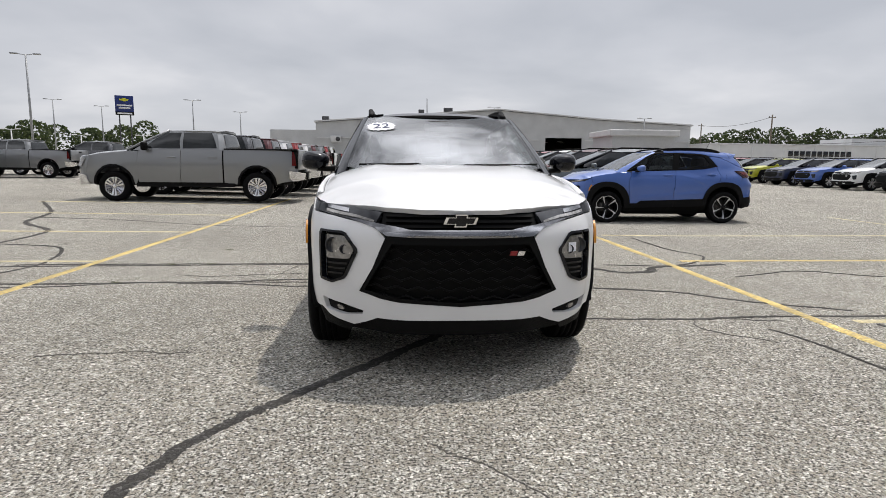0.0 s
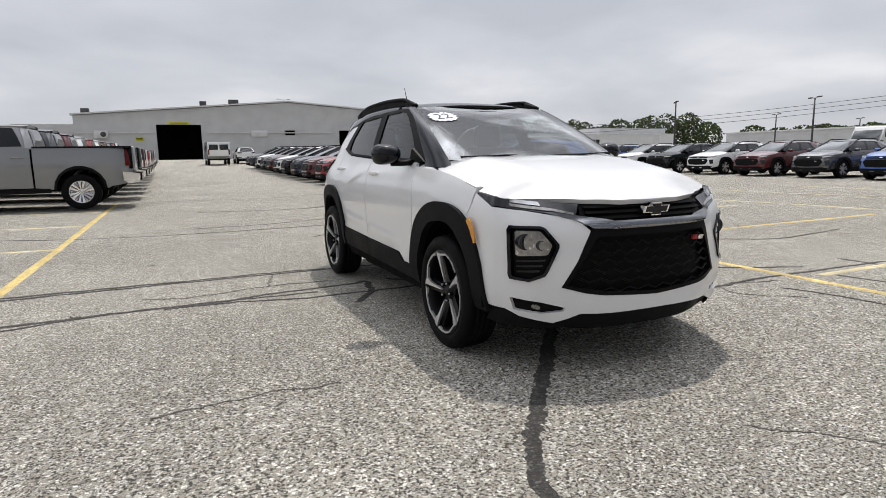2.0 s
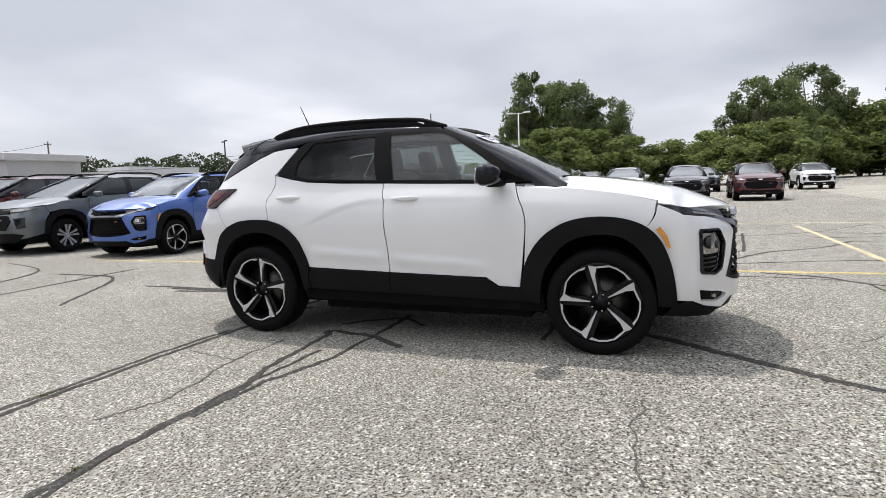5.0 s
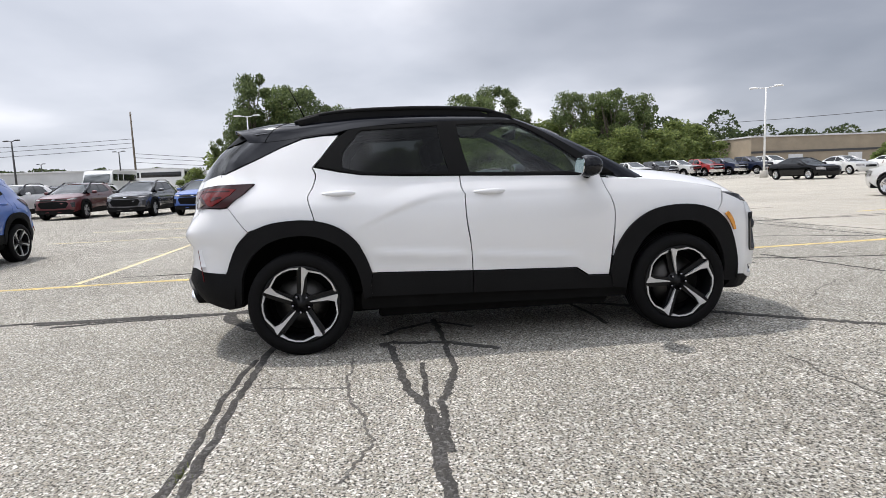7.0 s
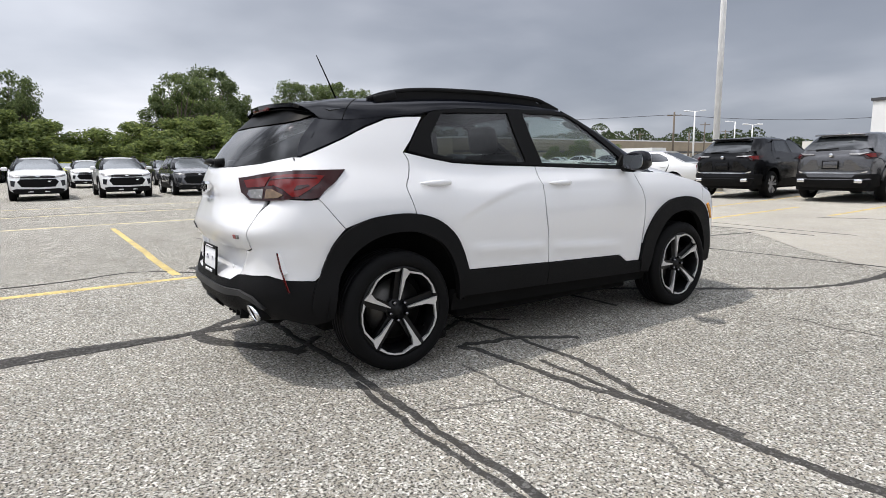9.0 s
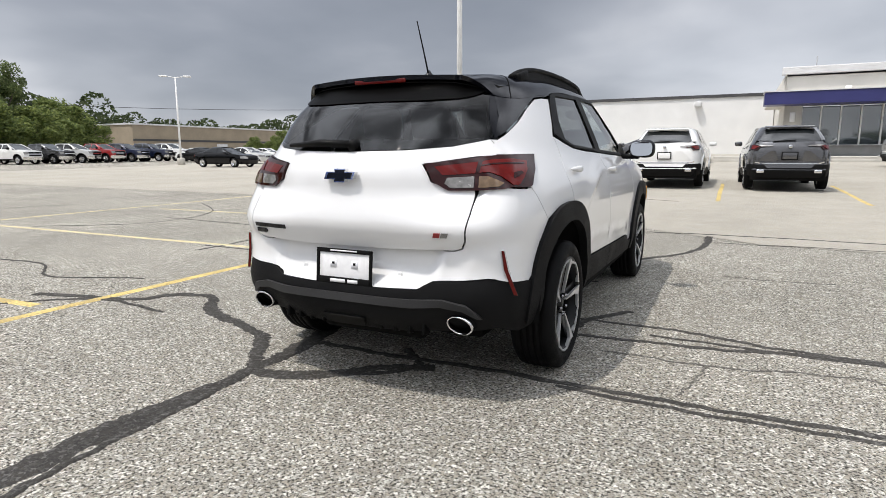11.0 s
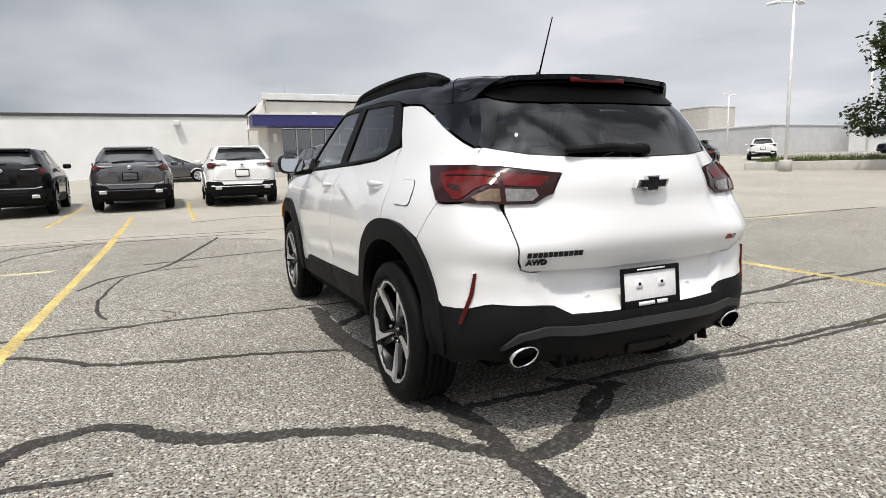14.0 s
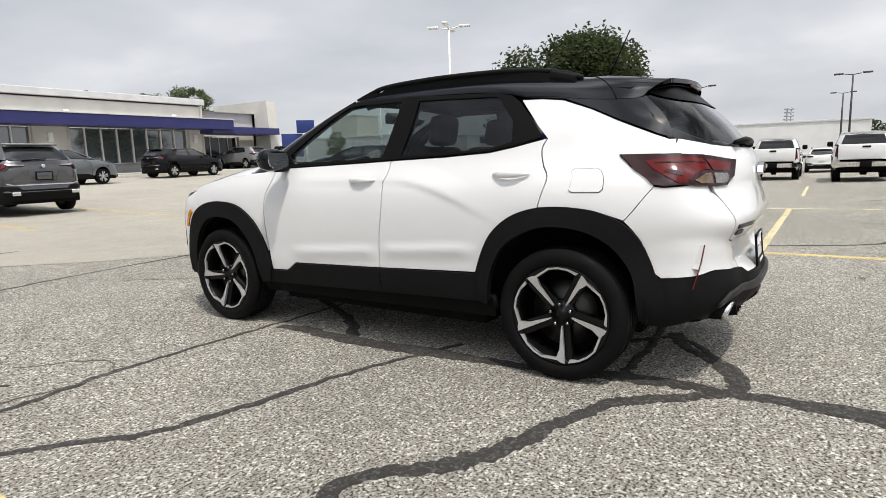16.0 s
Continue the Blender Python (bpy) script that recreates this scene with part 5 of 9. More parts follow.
    # upright reflectors that face the rear, each behind a white flange
    for sgn in (-1, 1):
        feet = [tuple(a + d for a, d in zip(bumper_skin(*S(y, z)), (-grow, 0.012, 0))) for y, z, grow in ((1.958, 0.728, 0.002), (1.946, 0.64, 0.005), (1.918, 0.525, 0.012))]
        for name, mat, back in (("rear_reflector", M_LENS_RED, 0), ("reflector_flange", M_WHITE, 1)):
            bm = bmesh.new()
            rings = []
            low_end = tuple(a + 0.2 * (b - a) for a, b in zip(feet[1], feet[2]))
            for (x, y, z), wide in zip(feet[:2] + ([low_end] if back else feet[2:]), (0.014, 0.020, 0.020)):
                x = abs(x)
                ring = [(x - 0.012, y + 0.008), (x + 0.97 * wide - 0.014, y + 0.008 - 0.06 * wide), (x + 0.97 * wide - 0.014, y + 0.004 - 0.06 * wide), (x - 0.012, y + 0.004)] if back == 0 else [(x - 0.012, y + 0.0035), (x + 0.97 * wide - 0.011, y + 0.0035 - 0.06 * wide), (x + 0.97 * wide - 0.020, y - 0.030), (x - 0.02, y - 0.030)]
                rings.append([bm.verts.new((sgn * px, py, z)) for px, py in ring])
            for lo, hi in zip(rings, rings[1:]):
                for i in range(4):
                    bm.faces.new((lo[i], lo[(i + 1) % 4], hi[(i + 1) % 4], hi[i]))
            bm.faces.new(rings[0]); bm.faces.new(rings[-1][::-1])
            bmesh.ops.recalc_face_normals(bm, faces=bm.faces)
            part(name, bm, mat, car, smooth=False)
    for x in (-0.275, 0.275):
        c = bumper_skin(*R(x, 0.600))
        part("parking_sensor", lathe([(c[1] - 0.004, 0.0125), (c[1] + 0.0015, 0.0125), (c[1] + 0.0025, 0.0105), (c[1] + 0.001, 0.0)], 18, "y", (c[0], 0, c[2])), M_WHITE, car)
    # plate, its frame and dealer bars
    lean = pose(-0.003, 2.136, 0.626, 5, 0, 0)
    fr = bmesh.new()
    for size, c in (((0.315, 0.012, 0.020), (0, 0.004, 0.074)), ((0.315, 0.012, 0.032), (0, 0.004, -0.068)), ((0.015, 0.012, 0.168), (-0.15, 0.004, 0)), ((0.015, 0.012, 0.168), (0.15, 0.004, 0))):
        box_into(fr, size, c, (0, 0, 0), 0.003)
    bits = [part("plate", box((0.285, 0.006, 0.145), (0, 0, 0), (0, 0, 0), 0.002), M_PLATE, car), part("plate_frame", fr, M_GRILLE, car),
            part("frame_bar", box((0.055, 0.004, 0.016), (-0.055, 0.011, -0.068)), M_PLATE, car), part("frame_bar", box((0.085, 0.004, 0.016), (0.030, 0.011, -0.068)), M_PLATE, car), part("frame_bar", box((0.15, 0.004, 0.006), (0, 0.011, 0.075)), M_PLATE, car)]
    bits += [part("plate_sticker", box((0.035, 0.003, 0.035), (sgn * 0.06, 0.005, 0.012)), M_STICKER, car) for sgn in (-1, 1)]
    bits += [part("sticker_mark", box((0.014, 0.002, 0.012), (sgn * 0.06, 0.007, 0.015)), M_GRILLE, car) for sgn in (-1, 1)]
    for bit in bits:
        bit.matrix_basis = lean
    for tone, s, d in ((M_BRIGHT, 1.05, 0.0), (M_BLACKGLOSS, 0.86, 0.004)):
        part("tail_badge" if s > 1 else "badge_face", prism([(-x, z + 1.055) for x, z in bow_shape(s)], 2.12, 2.147 + d), tone, car, smooth=False)
    # raised lettering of the model, as bars
    def tab(name, x0, x1, z0, z1, mat, slant=0.0):
        part(name, sheet([R(x0, z0), R(x1, z0), R(x1 + slant, z1), R(x0 + slant, z1)], low.at, 0.03, depth=0.005, lift=0.005), mat, car)
    for k in range(11):
        tab("model_bar", -0.574 + 0.0211 * k, -0.5575 + 0.0211 * k, 0.790, 0.809, M_BLACKGLOSS)
    for k, tone in enumerate((M_REDBADGE, M_CHROME)):
        tab("trim_badge", 0.462 + 0.034 * k, 0.492 + 0.034 * k, 0.790, 0.810, tone, 0.008)
    # rear wiper
    part("rear_wiper", tube([(-0.02, 2.062, 1.195), (0.16, 2.066, 1.205), (0.36, 2.045, 1.195)], [0.028, 0.027, 0.015], 8, 0.7), M_GRILLE, car)
    part("wiper_boss", lathe([(2.02, 0.03), (2.075, 0.026), (2.085, 0.018)], 16, "y", (-0.02, 0, 1.192)), M_GRILLE, car)

    # --- mirrors, handles, wheels
    for sgn in (-1, 1):
        mi = new("mirror")
        mi.parent = car
        bm = bmesh.new()
        bmesh.ops.create_uvsphere(bm, u_segments=22, v_segments=14, radius=1.0)
        for v in bm.verts:
            x, y, z = v.co
            v.co = (math.copysign(abs(x) ** 0.8, x) * 0.102, (y if y < 0 else min(y * 0.55, 0.36)) * 0.110, math.copysign(abs(z) ** 0.75, z) * 0.070 * (1.0 + 0.18 * x * -sgn * -1))
        bmesh.ops.translate(bm, vec=(sgn * 0.958, -0.605, 1.185), verts=bm.verts)
        part("housing", bm, M_BLACKGLOSS, mi)
        pane = [(sgn * 0.958 + 0.083 * math.copysign(abs(math.cos(q)) ** 0.6, math.cos(q)), 1.185 + 0.056 * math.copysign(abs(math.sin(q)) ** 0.6, math.sin(q))) for q in (2 * math.pi * k / 28 for k in range(28))]
        glass = prism(pane, -0.5675, -0.561)
        bmesh.ops.rotate(glass, cent=(0, -0.561, 1.185), matrix=Euler((radians(6), 0, 0)).to_matrix(), verts=glass.verts)
        part("mirror_glass", glass, M_MIRROR, mi, smooth=False)
        part("mirror_arm", tube([(sgn * 0.93, -0.62, 1.122), (sgn * 0.86, -0.65, 1.122), (sgn * 0.765, -0.68, 1.130)], [0.026, 0.028, 0.034], 8, 0.7), M_GRILLE, mi)
        part("mirror_sail", prism([(-0.87, 1.132), (-0.60, 1.128), (-0.66, 1.225)], sgn * 0.765, sgn * 0.785, "yz"), M_GRILLE, mi, smooth=False)
        for y, z in ((1.035, 1.060), (0.030, 1.036)):
            base = half_z(z)
            bar = bmesh.new()
            bmesh.ops.create_uvsphere(bar, u_segments=24, v_segments=12, radius=1.0)
            for v in bar.verts:
                bx, by, bz = v.co
                v.co = (sgn * (base + 0.030 - 0.030 * by * by) + 0.012 * bx, y + 0.112 * by, z + 0.006 + 0.0185 * bz * (1 - 0.25 * by))
            part("door_handle", bar, M_WHITE, car)
            bm = bmesh.new()
            bmesh.ops.create_uvsphere(bm, u_segments=16, v_segments=8, radius=1.0)
            bmesh.ops.scale(bm, vec=(0.004, 0.066, 0.034), verts=bm.verts)
            bmesh.ops.translate(bm, vec=(sgn * base, y, z - 0.012), verts=bm.verts)
            part("handle_cup", bm, M_WHITE, car)
    for sgn in (-1, 1):
        for y in (-1.32, 1.32):
            wheel(car, sgn * 0.768, y, 0.347, 0.225, 0.255, True, sgn, turn=radians(12 if y > 0 else 33) if sgn < 0 else radians(60 if y > 0 else 41))

    # --- wheel wells, floor, cabin
    for sgn in (-1, 1):
        for y in (-1.32, 1.30):
            prof = []
            for a in range(-2, 183, 8):
                prof.append((y + 0.447 * math.cos(radians(a)), 0.365 + 0.447 * math.sin(radians(a))))
            bm = bmesh.new()
            o = [bm.verts.new((sgn * 0.845, p[0], p[1])) for p in prof]
            i = [bm.verts.new((sgn * 0.52, p[0], p[1])) for p in prof]
            for k in range(len(prof) - 1):
                bm.faces.new((o[k], o[k + 1], i[k + 1], i[k]))
            bm.faces.new(i)
            part("wheel_well", bm, M_DARK, car)
    part("floor_pan", box((1.40, 1.66, 0.14), (0, -0.02, 0.262), bevel=0.02), M_DARK, car)
    part("floor_pan", box((1.02, 3.5, 0.12), (0, -0.10, 0.258), bevel=0.02), M_DARK, car)
    part("engine_block", box((1.00, 0.72, 0.46), (0, -1.58, 0.53), bevel=0.05), M_DARK, car)
    part("axle", tube([(-0.7, 1.32, 0.30), (0, 1.34, 0.27), (0.7, 1.32, 0.30)], 0.05, 8), M_DARK, car)
    part("muffler", lathe([(-0.32, 0.05), (-0.28, 0.10), (0.28, 0.10), (0.32, 0.05)], 16, "x", (0, 1.85, 0.33)), M_DARK, car)
    part("firewall", box((1.03, 0.04, 0.72), (0, -1.0, 0.72)), M_DARK, car)
    part("boot_floor", box((1.02, 0.85, 0.06), (0, 1.60, 0.72)), M_CABIN, car)
    part("dashboard", box((1.36, 0.42, 0.26), (0, -0.72, 0.98), (8, 0, 0), 0.06), M_CABIN, car)
    part("centre_console", box((0.22, 0.95, 0.34), (0, -0.15, 0.50), bevel=0.03), M_CABIN, car)
    for sgn in (-1, 1):
        part("door_card", box((0.04, 1.56, 0.50), (sgn * 0.735, -0.05, 0.82), (0, sgn * -6, 0), 0.02), M_CABIN, car)
    sw = part("steering_wheel", lathe([(math.cos(a) * 0.014, 0.178 + math.sin(a) * 0.014) for a in np.linspace(0, 2 * math.pi, 8, endpoint=False)], 32, "y", (0, 0, 0), True), M_CABIN, car)
    sw.matrix_local = pose(0.36, -0.42, 1.02, -24, 0, 0)
    def seat(x, y, wide, group_name):
        st = new(group_name)
        st.parent = car
        st.matrix_basis = pose(x, y, 0)
        part("cushion", box((wide, 0.50, 0.16), (0, -0.18, 0.60), (6, 0, 0), 0.05), M_SEAT, st)
        part("backrest", box((wide, 0.15, 0.62), (0, 0.12, 0.93), (-14, 0, 0), 0.05), M_SEAT, st)
        for hx in ((0,) if wide < 0.7 else (-0.34, 0.0, 0.34)):
            part("headrest", box((0.26, 0.09, 0.19), (hx, 0.24, 1.335), (-10, 0, 0), 0.04), M_SEAT, st)
            part("headrest_post", tube([(hx, 0.21, 1.18), (hx, 0.235, 1.28)], 0.012, 6), M_STEEL, st)
    seat(-0.37, 0.10, 0.52, "front_seat")
    seat(0.37, 0.10, 0.52, "front_seat")
    seat(0, 0.98, 1.03, "rear_bench")
    part("headliner", sheet([(-0.50, -0.1), (0.50, -0.1), (0.50, 1.45), (-0.50, 1.45)], lambda a, b: (a, b, roof(a, b)[2] - 0.045), 0.2, depth=0.0), M_CABIN, car)
    part("inner_mirror", box((0.24, 0.03, 0.07), (0, -0.32, 1.46), bevel=0.012), M_CABIN, car)
    part("camera_housing", box((0.17, 0.09, 0.035), (0.0, -0.31, 1.478), (-28, 0, 0), 0.010), M_CABIN, car)
    return car


hero = crossover()

# ---- other vehicles ----
P_SILVER = paint("pewter_paint", (0.23, 0.235, 0.24), 0.35)
P_GREY = paint("dark_grey_paint", (0.09, 0.09, 0.095), 0.6, 0.24)
P_STEEL = paint("steel_grey_paint", (0.13, 0.145, 0.15), 0.4)
P_BLUE = paint("bright_blue_paint", (0.055, 0.125, 0.40), 0.15)
P_NAVY = paint("navy_paint", (0.010, 0.016, 0.045), 0.2)
P_RED = paint("red_paint", (0.30, 0.014, 0.014), 0.2)
P_MAROON = paint("maroon_paint", (0.095, 0.012, 0.014), 0.25)
P_YELLOW = paint("lime_yellow_paint", (0.42, 0.42, 0.02), 0.1)
P_BLACK = material("black_paint", (0.004, 0.004, 0.0045), rough=0.12, coat=0.0, vary=0.05, scale=2.0, spec=0.32)
P_PEARL = paint("champagne_silver_paint", (0.60, 0.60, 0.59), 0.25)
P_WHITE = paint("fleet_white_paint", (0.78, 0.78, 0.77))


def repaint(car, old, mat):
    for o in car.children_recursive:
        if o.type == "MESH" and o.data.materials and o.data.materials[0] == old:
            o.material_slots[0].link = "OBJECT"
            o.material_slots[0].material = mat


def park(template, old, mat, x, y, rz, label, scale=1.0):
    c = copy_thing(template, pose(x, y, ground_z(x, y), 0, 0, rz))
    repaint(c, old, mat)
    return tagged(c, label)


def stretch(bm, sx, sy, sz):
    bmesh.ops.scale(bm, vec=(sx, sy, sz), verts=bm.verts)
    return bm


def small_suv(length, width, height, face, label, group, at, rz, clad=True, rails=True):
    """A lower-detail crossover; face: 'wide' with a large dark grille, or 'slim' with thin lamps and chrome, for the cars seen from behind."""
    car = thing("suv", label, "car", group, at=at, rz=rz)
    sx, sy, sz = width / 1.75, length / 4.36, height / 1.64
    half = table((0.20, 0.80), (0.45, 0.86), (0.75, 0.872), (0.95, 0.858), (1.06, 0.822), (1.14, 0.785), (1.34, 0.702), (1.52, 0.606), (1.58, 0.55))
    low = Shell(half, table((0.18, 2.08), (0.33, 2.20), (0.68, 2.19), (0.82, 2.15), (0.93, 2.06), (1.02, 1.97), (1.13, 1.9)),
                table((0.28, 2.0), (0.46, 2.16), (0.66, 2.12), (0.92, 2.14), (1.06, 2.11), (1.22, 2.03), (1.32, 1.93), (1.58, 1.62)), 0.30)
    high = Shell(half, table((1.05, 1.28), (1.13, 1.13), (1.25, 0.88), (1.40, 0.54), (1.50, 0.30), (1.58, 0.10)),
                 table((1.05, 2.13), (1.22, 2.02), (1.32, 1.92), (1.45, 1.74), (1.58, 1.54)), 0.26, 1.3)
    S, F, R, HS, HF, HR = low.S, low.F, low.R, high.S, high.F, high.R
    st = 0.16
    trim = M_CLAD if clad else M_PAINT

    def add(name, outline, surface, mat, mirror=False, holes=(), lift=0.0, depth=0.03, lab=""):
        part(name, stretch(sheet(outline, surface, st, holes, depth, lift, mirror), sx, sy, sz), mat, car, lab)

    def pair(name, outline, shell, mat, **k):
        add(name, outline, shell.at, mat, False, **k)
        add(name, outline, shell.at, mat, True, **k)
    arch_f = [(-0.83, 0.42), (-0.88, 0.66), (-1.0, 0.80), (-1.2, 0.885), (-1.42, 0.885), (-1.60, 0.80), (-1.71, 0.66), (-1.75, 0.42)]
    arch_r = [(0.86, 0.45), (0.92, 0.68), (1.04, 0.82), (1.22, 0.89), (1.42, 0.885), (1.60, 0.81), (1.71, 0.68), (1.75, 0.5)]
    hood_mid = table((-2.14, 0.92), (-1.98, 0.985), (-1.6, 1.09), (-1.1, 1.155), (-0.85, 1.165))
    pair("fender", [S(*p) for p in [(-0.80, 1.10), (-0.84, 0.78)] + arch_f[:5] + [(-1.62, 0.84), (-1.66, 0.96), (-1.35, 1.05), (-1.0, 1.09)]], low, M_PAINT)
    pair("front_door", [S(*p) for p in [(-0.82, 0.44), (-0.83, 0.8), (-0.79, 1.12), (0.20, 1.15), (0.155, 0.52), (-0.6, 0.48)]], low, M_PAINT)
    pair("rear_door", [S(*p) for p in [(0.165, 0.52), (0.21, 1.15), (0.9, 1.18), (1.2, 1.23), (1.2, 0.895)] + arch_r[2::-1]], low, M_PAINT)
    pair("quarter_panel", [S(*p) for p in [(1.21, 0.90), (1.21, 1.24), (1.03, 1.45), (1.26, 1.44), (1.5, 1.34), (1.85, 1.20), (1.90, 1.0), (1.75, 0.98), (1.62, 0.82)] + arch_r[4:3:-1]], low, M_PAINT)
    pair("arch_trim", [S(*p) for p in arch_f + [(-1.66, 0.40), (-1.62, 0.60), (-1.50, 0.74), (-1.3, 0.79), (-1.12, 0.74), (-1.0, 0.60), (-0.94, 0.40)]], low, trim, lift=0.018, depth=0.05)
    pair("arch_trim", [S(*p) for p in arch_r + [(1.66, 0.46), (1.62, 0.62), (1.50, 0.75), (1.3, 0.80), (1.13, 0.75), (1.0, 0.60), (0.95, 0.42)]], low, trim, lift=0.018, depth=0.05)
    pair("sill", [S(*p) for p in [(-0.92, 0.27), (-0.84, 0.42), (-0.6, 0.47), (0.86, 0.51), (0.95, 0.30)]], low, M_CLAD, lift=0.006)
    whole = lambda pts: pts + [(-a, b) for a, b in pts[::-1] if a > 1e-6]
    rear_whole = lambda pts, sh: pts + [(2 * sh.total - a, b) for a, b in pts[::-1] if abs(a - sh.total) > 1e-6]
    nose = [F(0, 0.93), F(0.45, 0.93), F(0.74, 0.955), S(-1.67, 0.96), S(-1.62, 0.83), S(-1.71, 0.66), S(-1.745, 0.42), F(0.70, 0.34), F(0, 0.33)]
    add("front_bumper", whole(nose), low.at, M_PAINT)
    if face == "wide":
        add("grille", whole([F(0, 0.80), F(0.50, 0.80), F(0.58, 0.70), F(0.47, 0.52), F(0, 0.50)]), low.at, M_GRILLE, lift=0.012)
        add("grille_brow", whole([F(0, 0.90), F(0.50, 0.90), F(0.50, 0.845), F(0, 0.835)]), low.at, M_GRILLE, lift=0.010)
        pair("headlamp", [F(0.52, 0.86), F(0.52, 0.905), F(0.76, 0.945), S(-1.80, 0.93), F(0.74, 0.885)], low, M_LENS_CLEAR, lift=0.012)
        pair("lower_lamp", [F(0.63, 0.74), F(0.76, 0.76), F(0.76, 0.56), F(0.68, 0.54)], low, M_LENS_SMOKE, lift=0.012)
        add("lower_trim", whole([F(0, 0.44), F(0.60, 0.46), F(0.74, 0.42), F(0.66, 0.30), F(0, 0.26)]), low.at, M_CLAD, lift=0.014)
        add("nose_badge", whole([F(0, 0.883), F(0.065, 0.878), F(0.065, 0.862), F(0, 0.857)]), low.at, M_BRIGHT, lift=0.025, depth=0.01)
    else:
        add("grille", whole([F(0, 0.88), F(0.36, 0.88), F(0.42, 0.74), F(0.30, 0.50), F(0, 0.46)]), low.at, M_GRILLE, lift=0.012)
        pair("headlamp", [F(0.44, 0.84), F(0.44, 0.89), F(0.76, 0.94), S(-1.80, 0.93), F(0.74, 0.875)], low, M_LENS_CLEAR, lift=0.012)
        add("lower_trim", whole([F(0, 0.40), F(0.66, 0.42), F(0.70, 0.32), F(0, 0.26)]), low.at, M_CLAD, lift=0.014)
    hood = lambda a, b: (a, b, hood_mid(max(b - 0.06 * (abs(a) / 0.7) ** 3, -2.14)) - 0.09 * (abs(a) / 0.82) ** 4.5)
    rim = [(0, -2.11), (-0.4, -2.07), (-0.68, -1.92), (-0.80, -1.60), (-0.83, -1.2), (-0.80, -0.92), (-0.4, -1.03), (0, -1.07)]
    add("hood", rim + [(-x, y) for x, y in rim[-2:0:-1]], hood, M_PAINT)
    add("windscreen", whole([HF(0, 1.13), HF(0.55, 1.13), HF(0.69, 1.145), HF(0.61, 1.36), HF(0.535, 1.535), HF(0, 1.55)]), high.at, M_FARSCREEN, depth=0.01)
    pair("window_frame", [HS(*p) for p in [(1.19, 1.24), (1.02, 1.45), (0.86, 1.51), (-0.1, 1.535), (-0.25, 1.52), (-0.88, 1.13), (0.2, 1.15), (0.9, 1.18)]], high, M_BLACKGLOSS, lift=0.002)
    pair("door_glass", [HS(*p) for p in [(0.14, 1.18), (0.2, 1.50), (-0.12, 1.505), (-0.28, 1.46), (-0.66, 1.17)]], high, M_FARGLASS, lift=0.006, depth=0.006)
    pair("rear_door_glass", [HS(*p) for p in [(0.27, 1.18), (0.33, 1.50), (0.86, 1.48), (1.0, 1.33), (1.03, 1.23)]], high, M_FARGLASS, lift=0.006, depth=0.006)
    for sgn in (-1, 1):
        sec = [high.at(*HF(0.69, 1.12)), high.at(*HF(0.61, 1.36)), high.at(*HF(0.53, 1.56))]
        part("pillar", stretch(tube([(-sgn * p[0] * 1.03, p[1], p[2]) for p in sec], [0.06, 0.05, 0.05], 6, 0.6), sx, sy, sz), M_PAINT if not clad else M_BLACKGLOSS, car)
    roof_mid = table((-0.2, 1.565), (0.1, 1.605), (0.5, 1.62), (1.0, 1.61), (1.65, 1.55))
    roof_half = table((-0.2, 0.57), (0.4, 0.625), (1.0, 0.615), (1.65, 0.53))
    roof = lambda a, b: (a, b, roof_mid(b) - 0.03 * (abs(a) / roof_half(b)) ** 2 - 0.055 * (abs(a) / roof_half(b)) ** 6)
    rr = [(0, -0.2), (-0.45, -0.17), (-0.58, 0.0), (-0.625, 0.5), (-0.61, 1.0), (-0.57, 1.45), (-0.46, 1.68), (0, 1.72)]
    add("roof", rr + [(-x, y) for x, y in rr[-2:0:-1]], roof, M_PAINT, depth=0.05)
    pair("roof_band", [HS(0.95, 1.50), HS(1.26, 1.44), HS(1.55, 1.32), HS(1.82, 1.22), HR(0.60, 1.20), HR(0.52, 1.40), HR(0.44, 1.54), HS(1.2, 1.56)], high, M_PAINT)
    add("rear_window", rear_whole([HR(0, 1.17), HR(0.55, 1.19), HR(0.60, 1.22), HR(0.53, 1.40), HR(0.48, 1.50), HR(0, 1.515)], high), high.at, M_FARGLASS, lift=0.006, depth=0.01)
    tail = [R(0, 1.17), R(0.60, 1.21), S(1.90, 1.13), S(1.90, 0.99), S(1.75, 0.97), S(1.62, 0.83), S(1.71, 0.68), S(1.75, 0.52), R(0.70, 0.50), R(0, 0.50)]
    add("tailgate", rear_whole(tail, low), low.at, M_PAINT, lift=-0.004)
    if face == "wide":
        pair("tail_lamp", [S(1.62, 1.12), S(1.90, 1.12), R(0.66, 1.12), R(0.42, 1.09), R(0.46, 1.02), R(0.70, 1.0), S(1.85, 1.0)], low, M_LENS_DARKRED, lift=0.014)
    else:
        pair("tail_lamp", [S(1.66, 1.09), S(1.90, 1.115), R(0.70, 1.115), R(0.52, 1.075), R(0.50, 1.05), R(0.60, 1.045), R(0.66, 0.975), S(1.92, 0.975), S(1.84, 1.02)], low, M_LENS_DARKRED, lift=0.014)
        pair("lamp_glow", [S(1.88, 1.085), R(0.70, 1.085), R(0.60, 1.068), R(0.64, 1.05), R(0.70, 1.0), S(1.92, 1.0)], low, M_LENS_RED, lift=0.022, depth=0.01)
        pair("lamp_wing", [R(0.66, 1.105), R(0.34, 1.085), R(0.36, 1.062), R(0.56, 1.060), R(0.60, 1.075)], low, M_LENS_CLEAR, lift=0.024, depth=0.01)
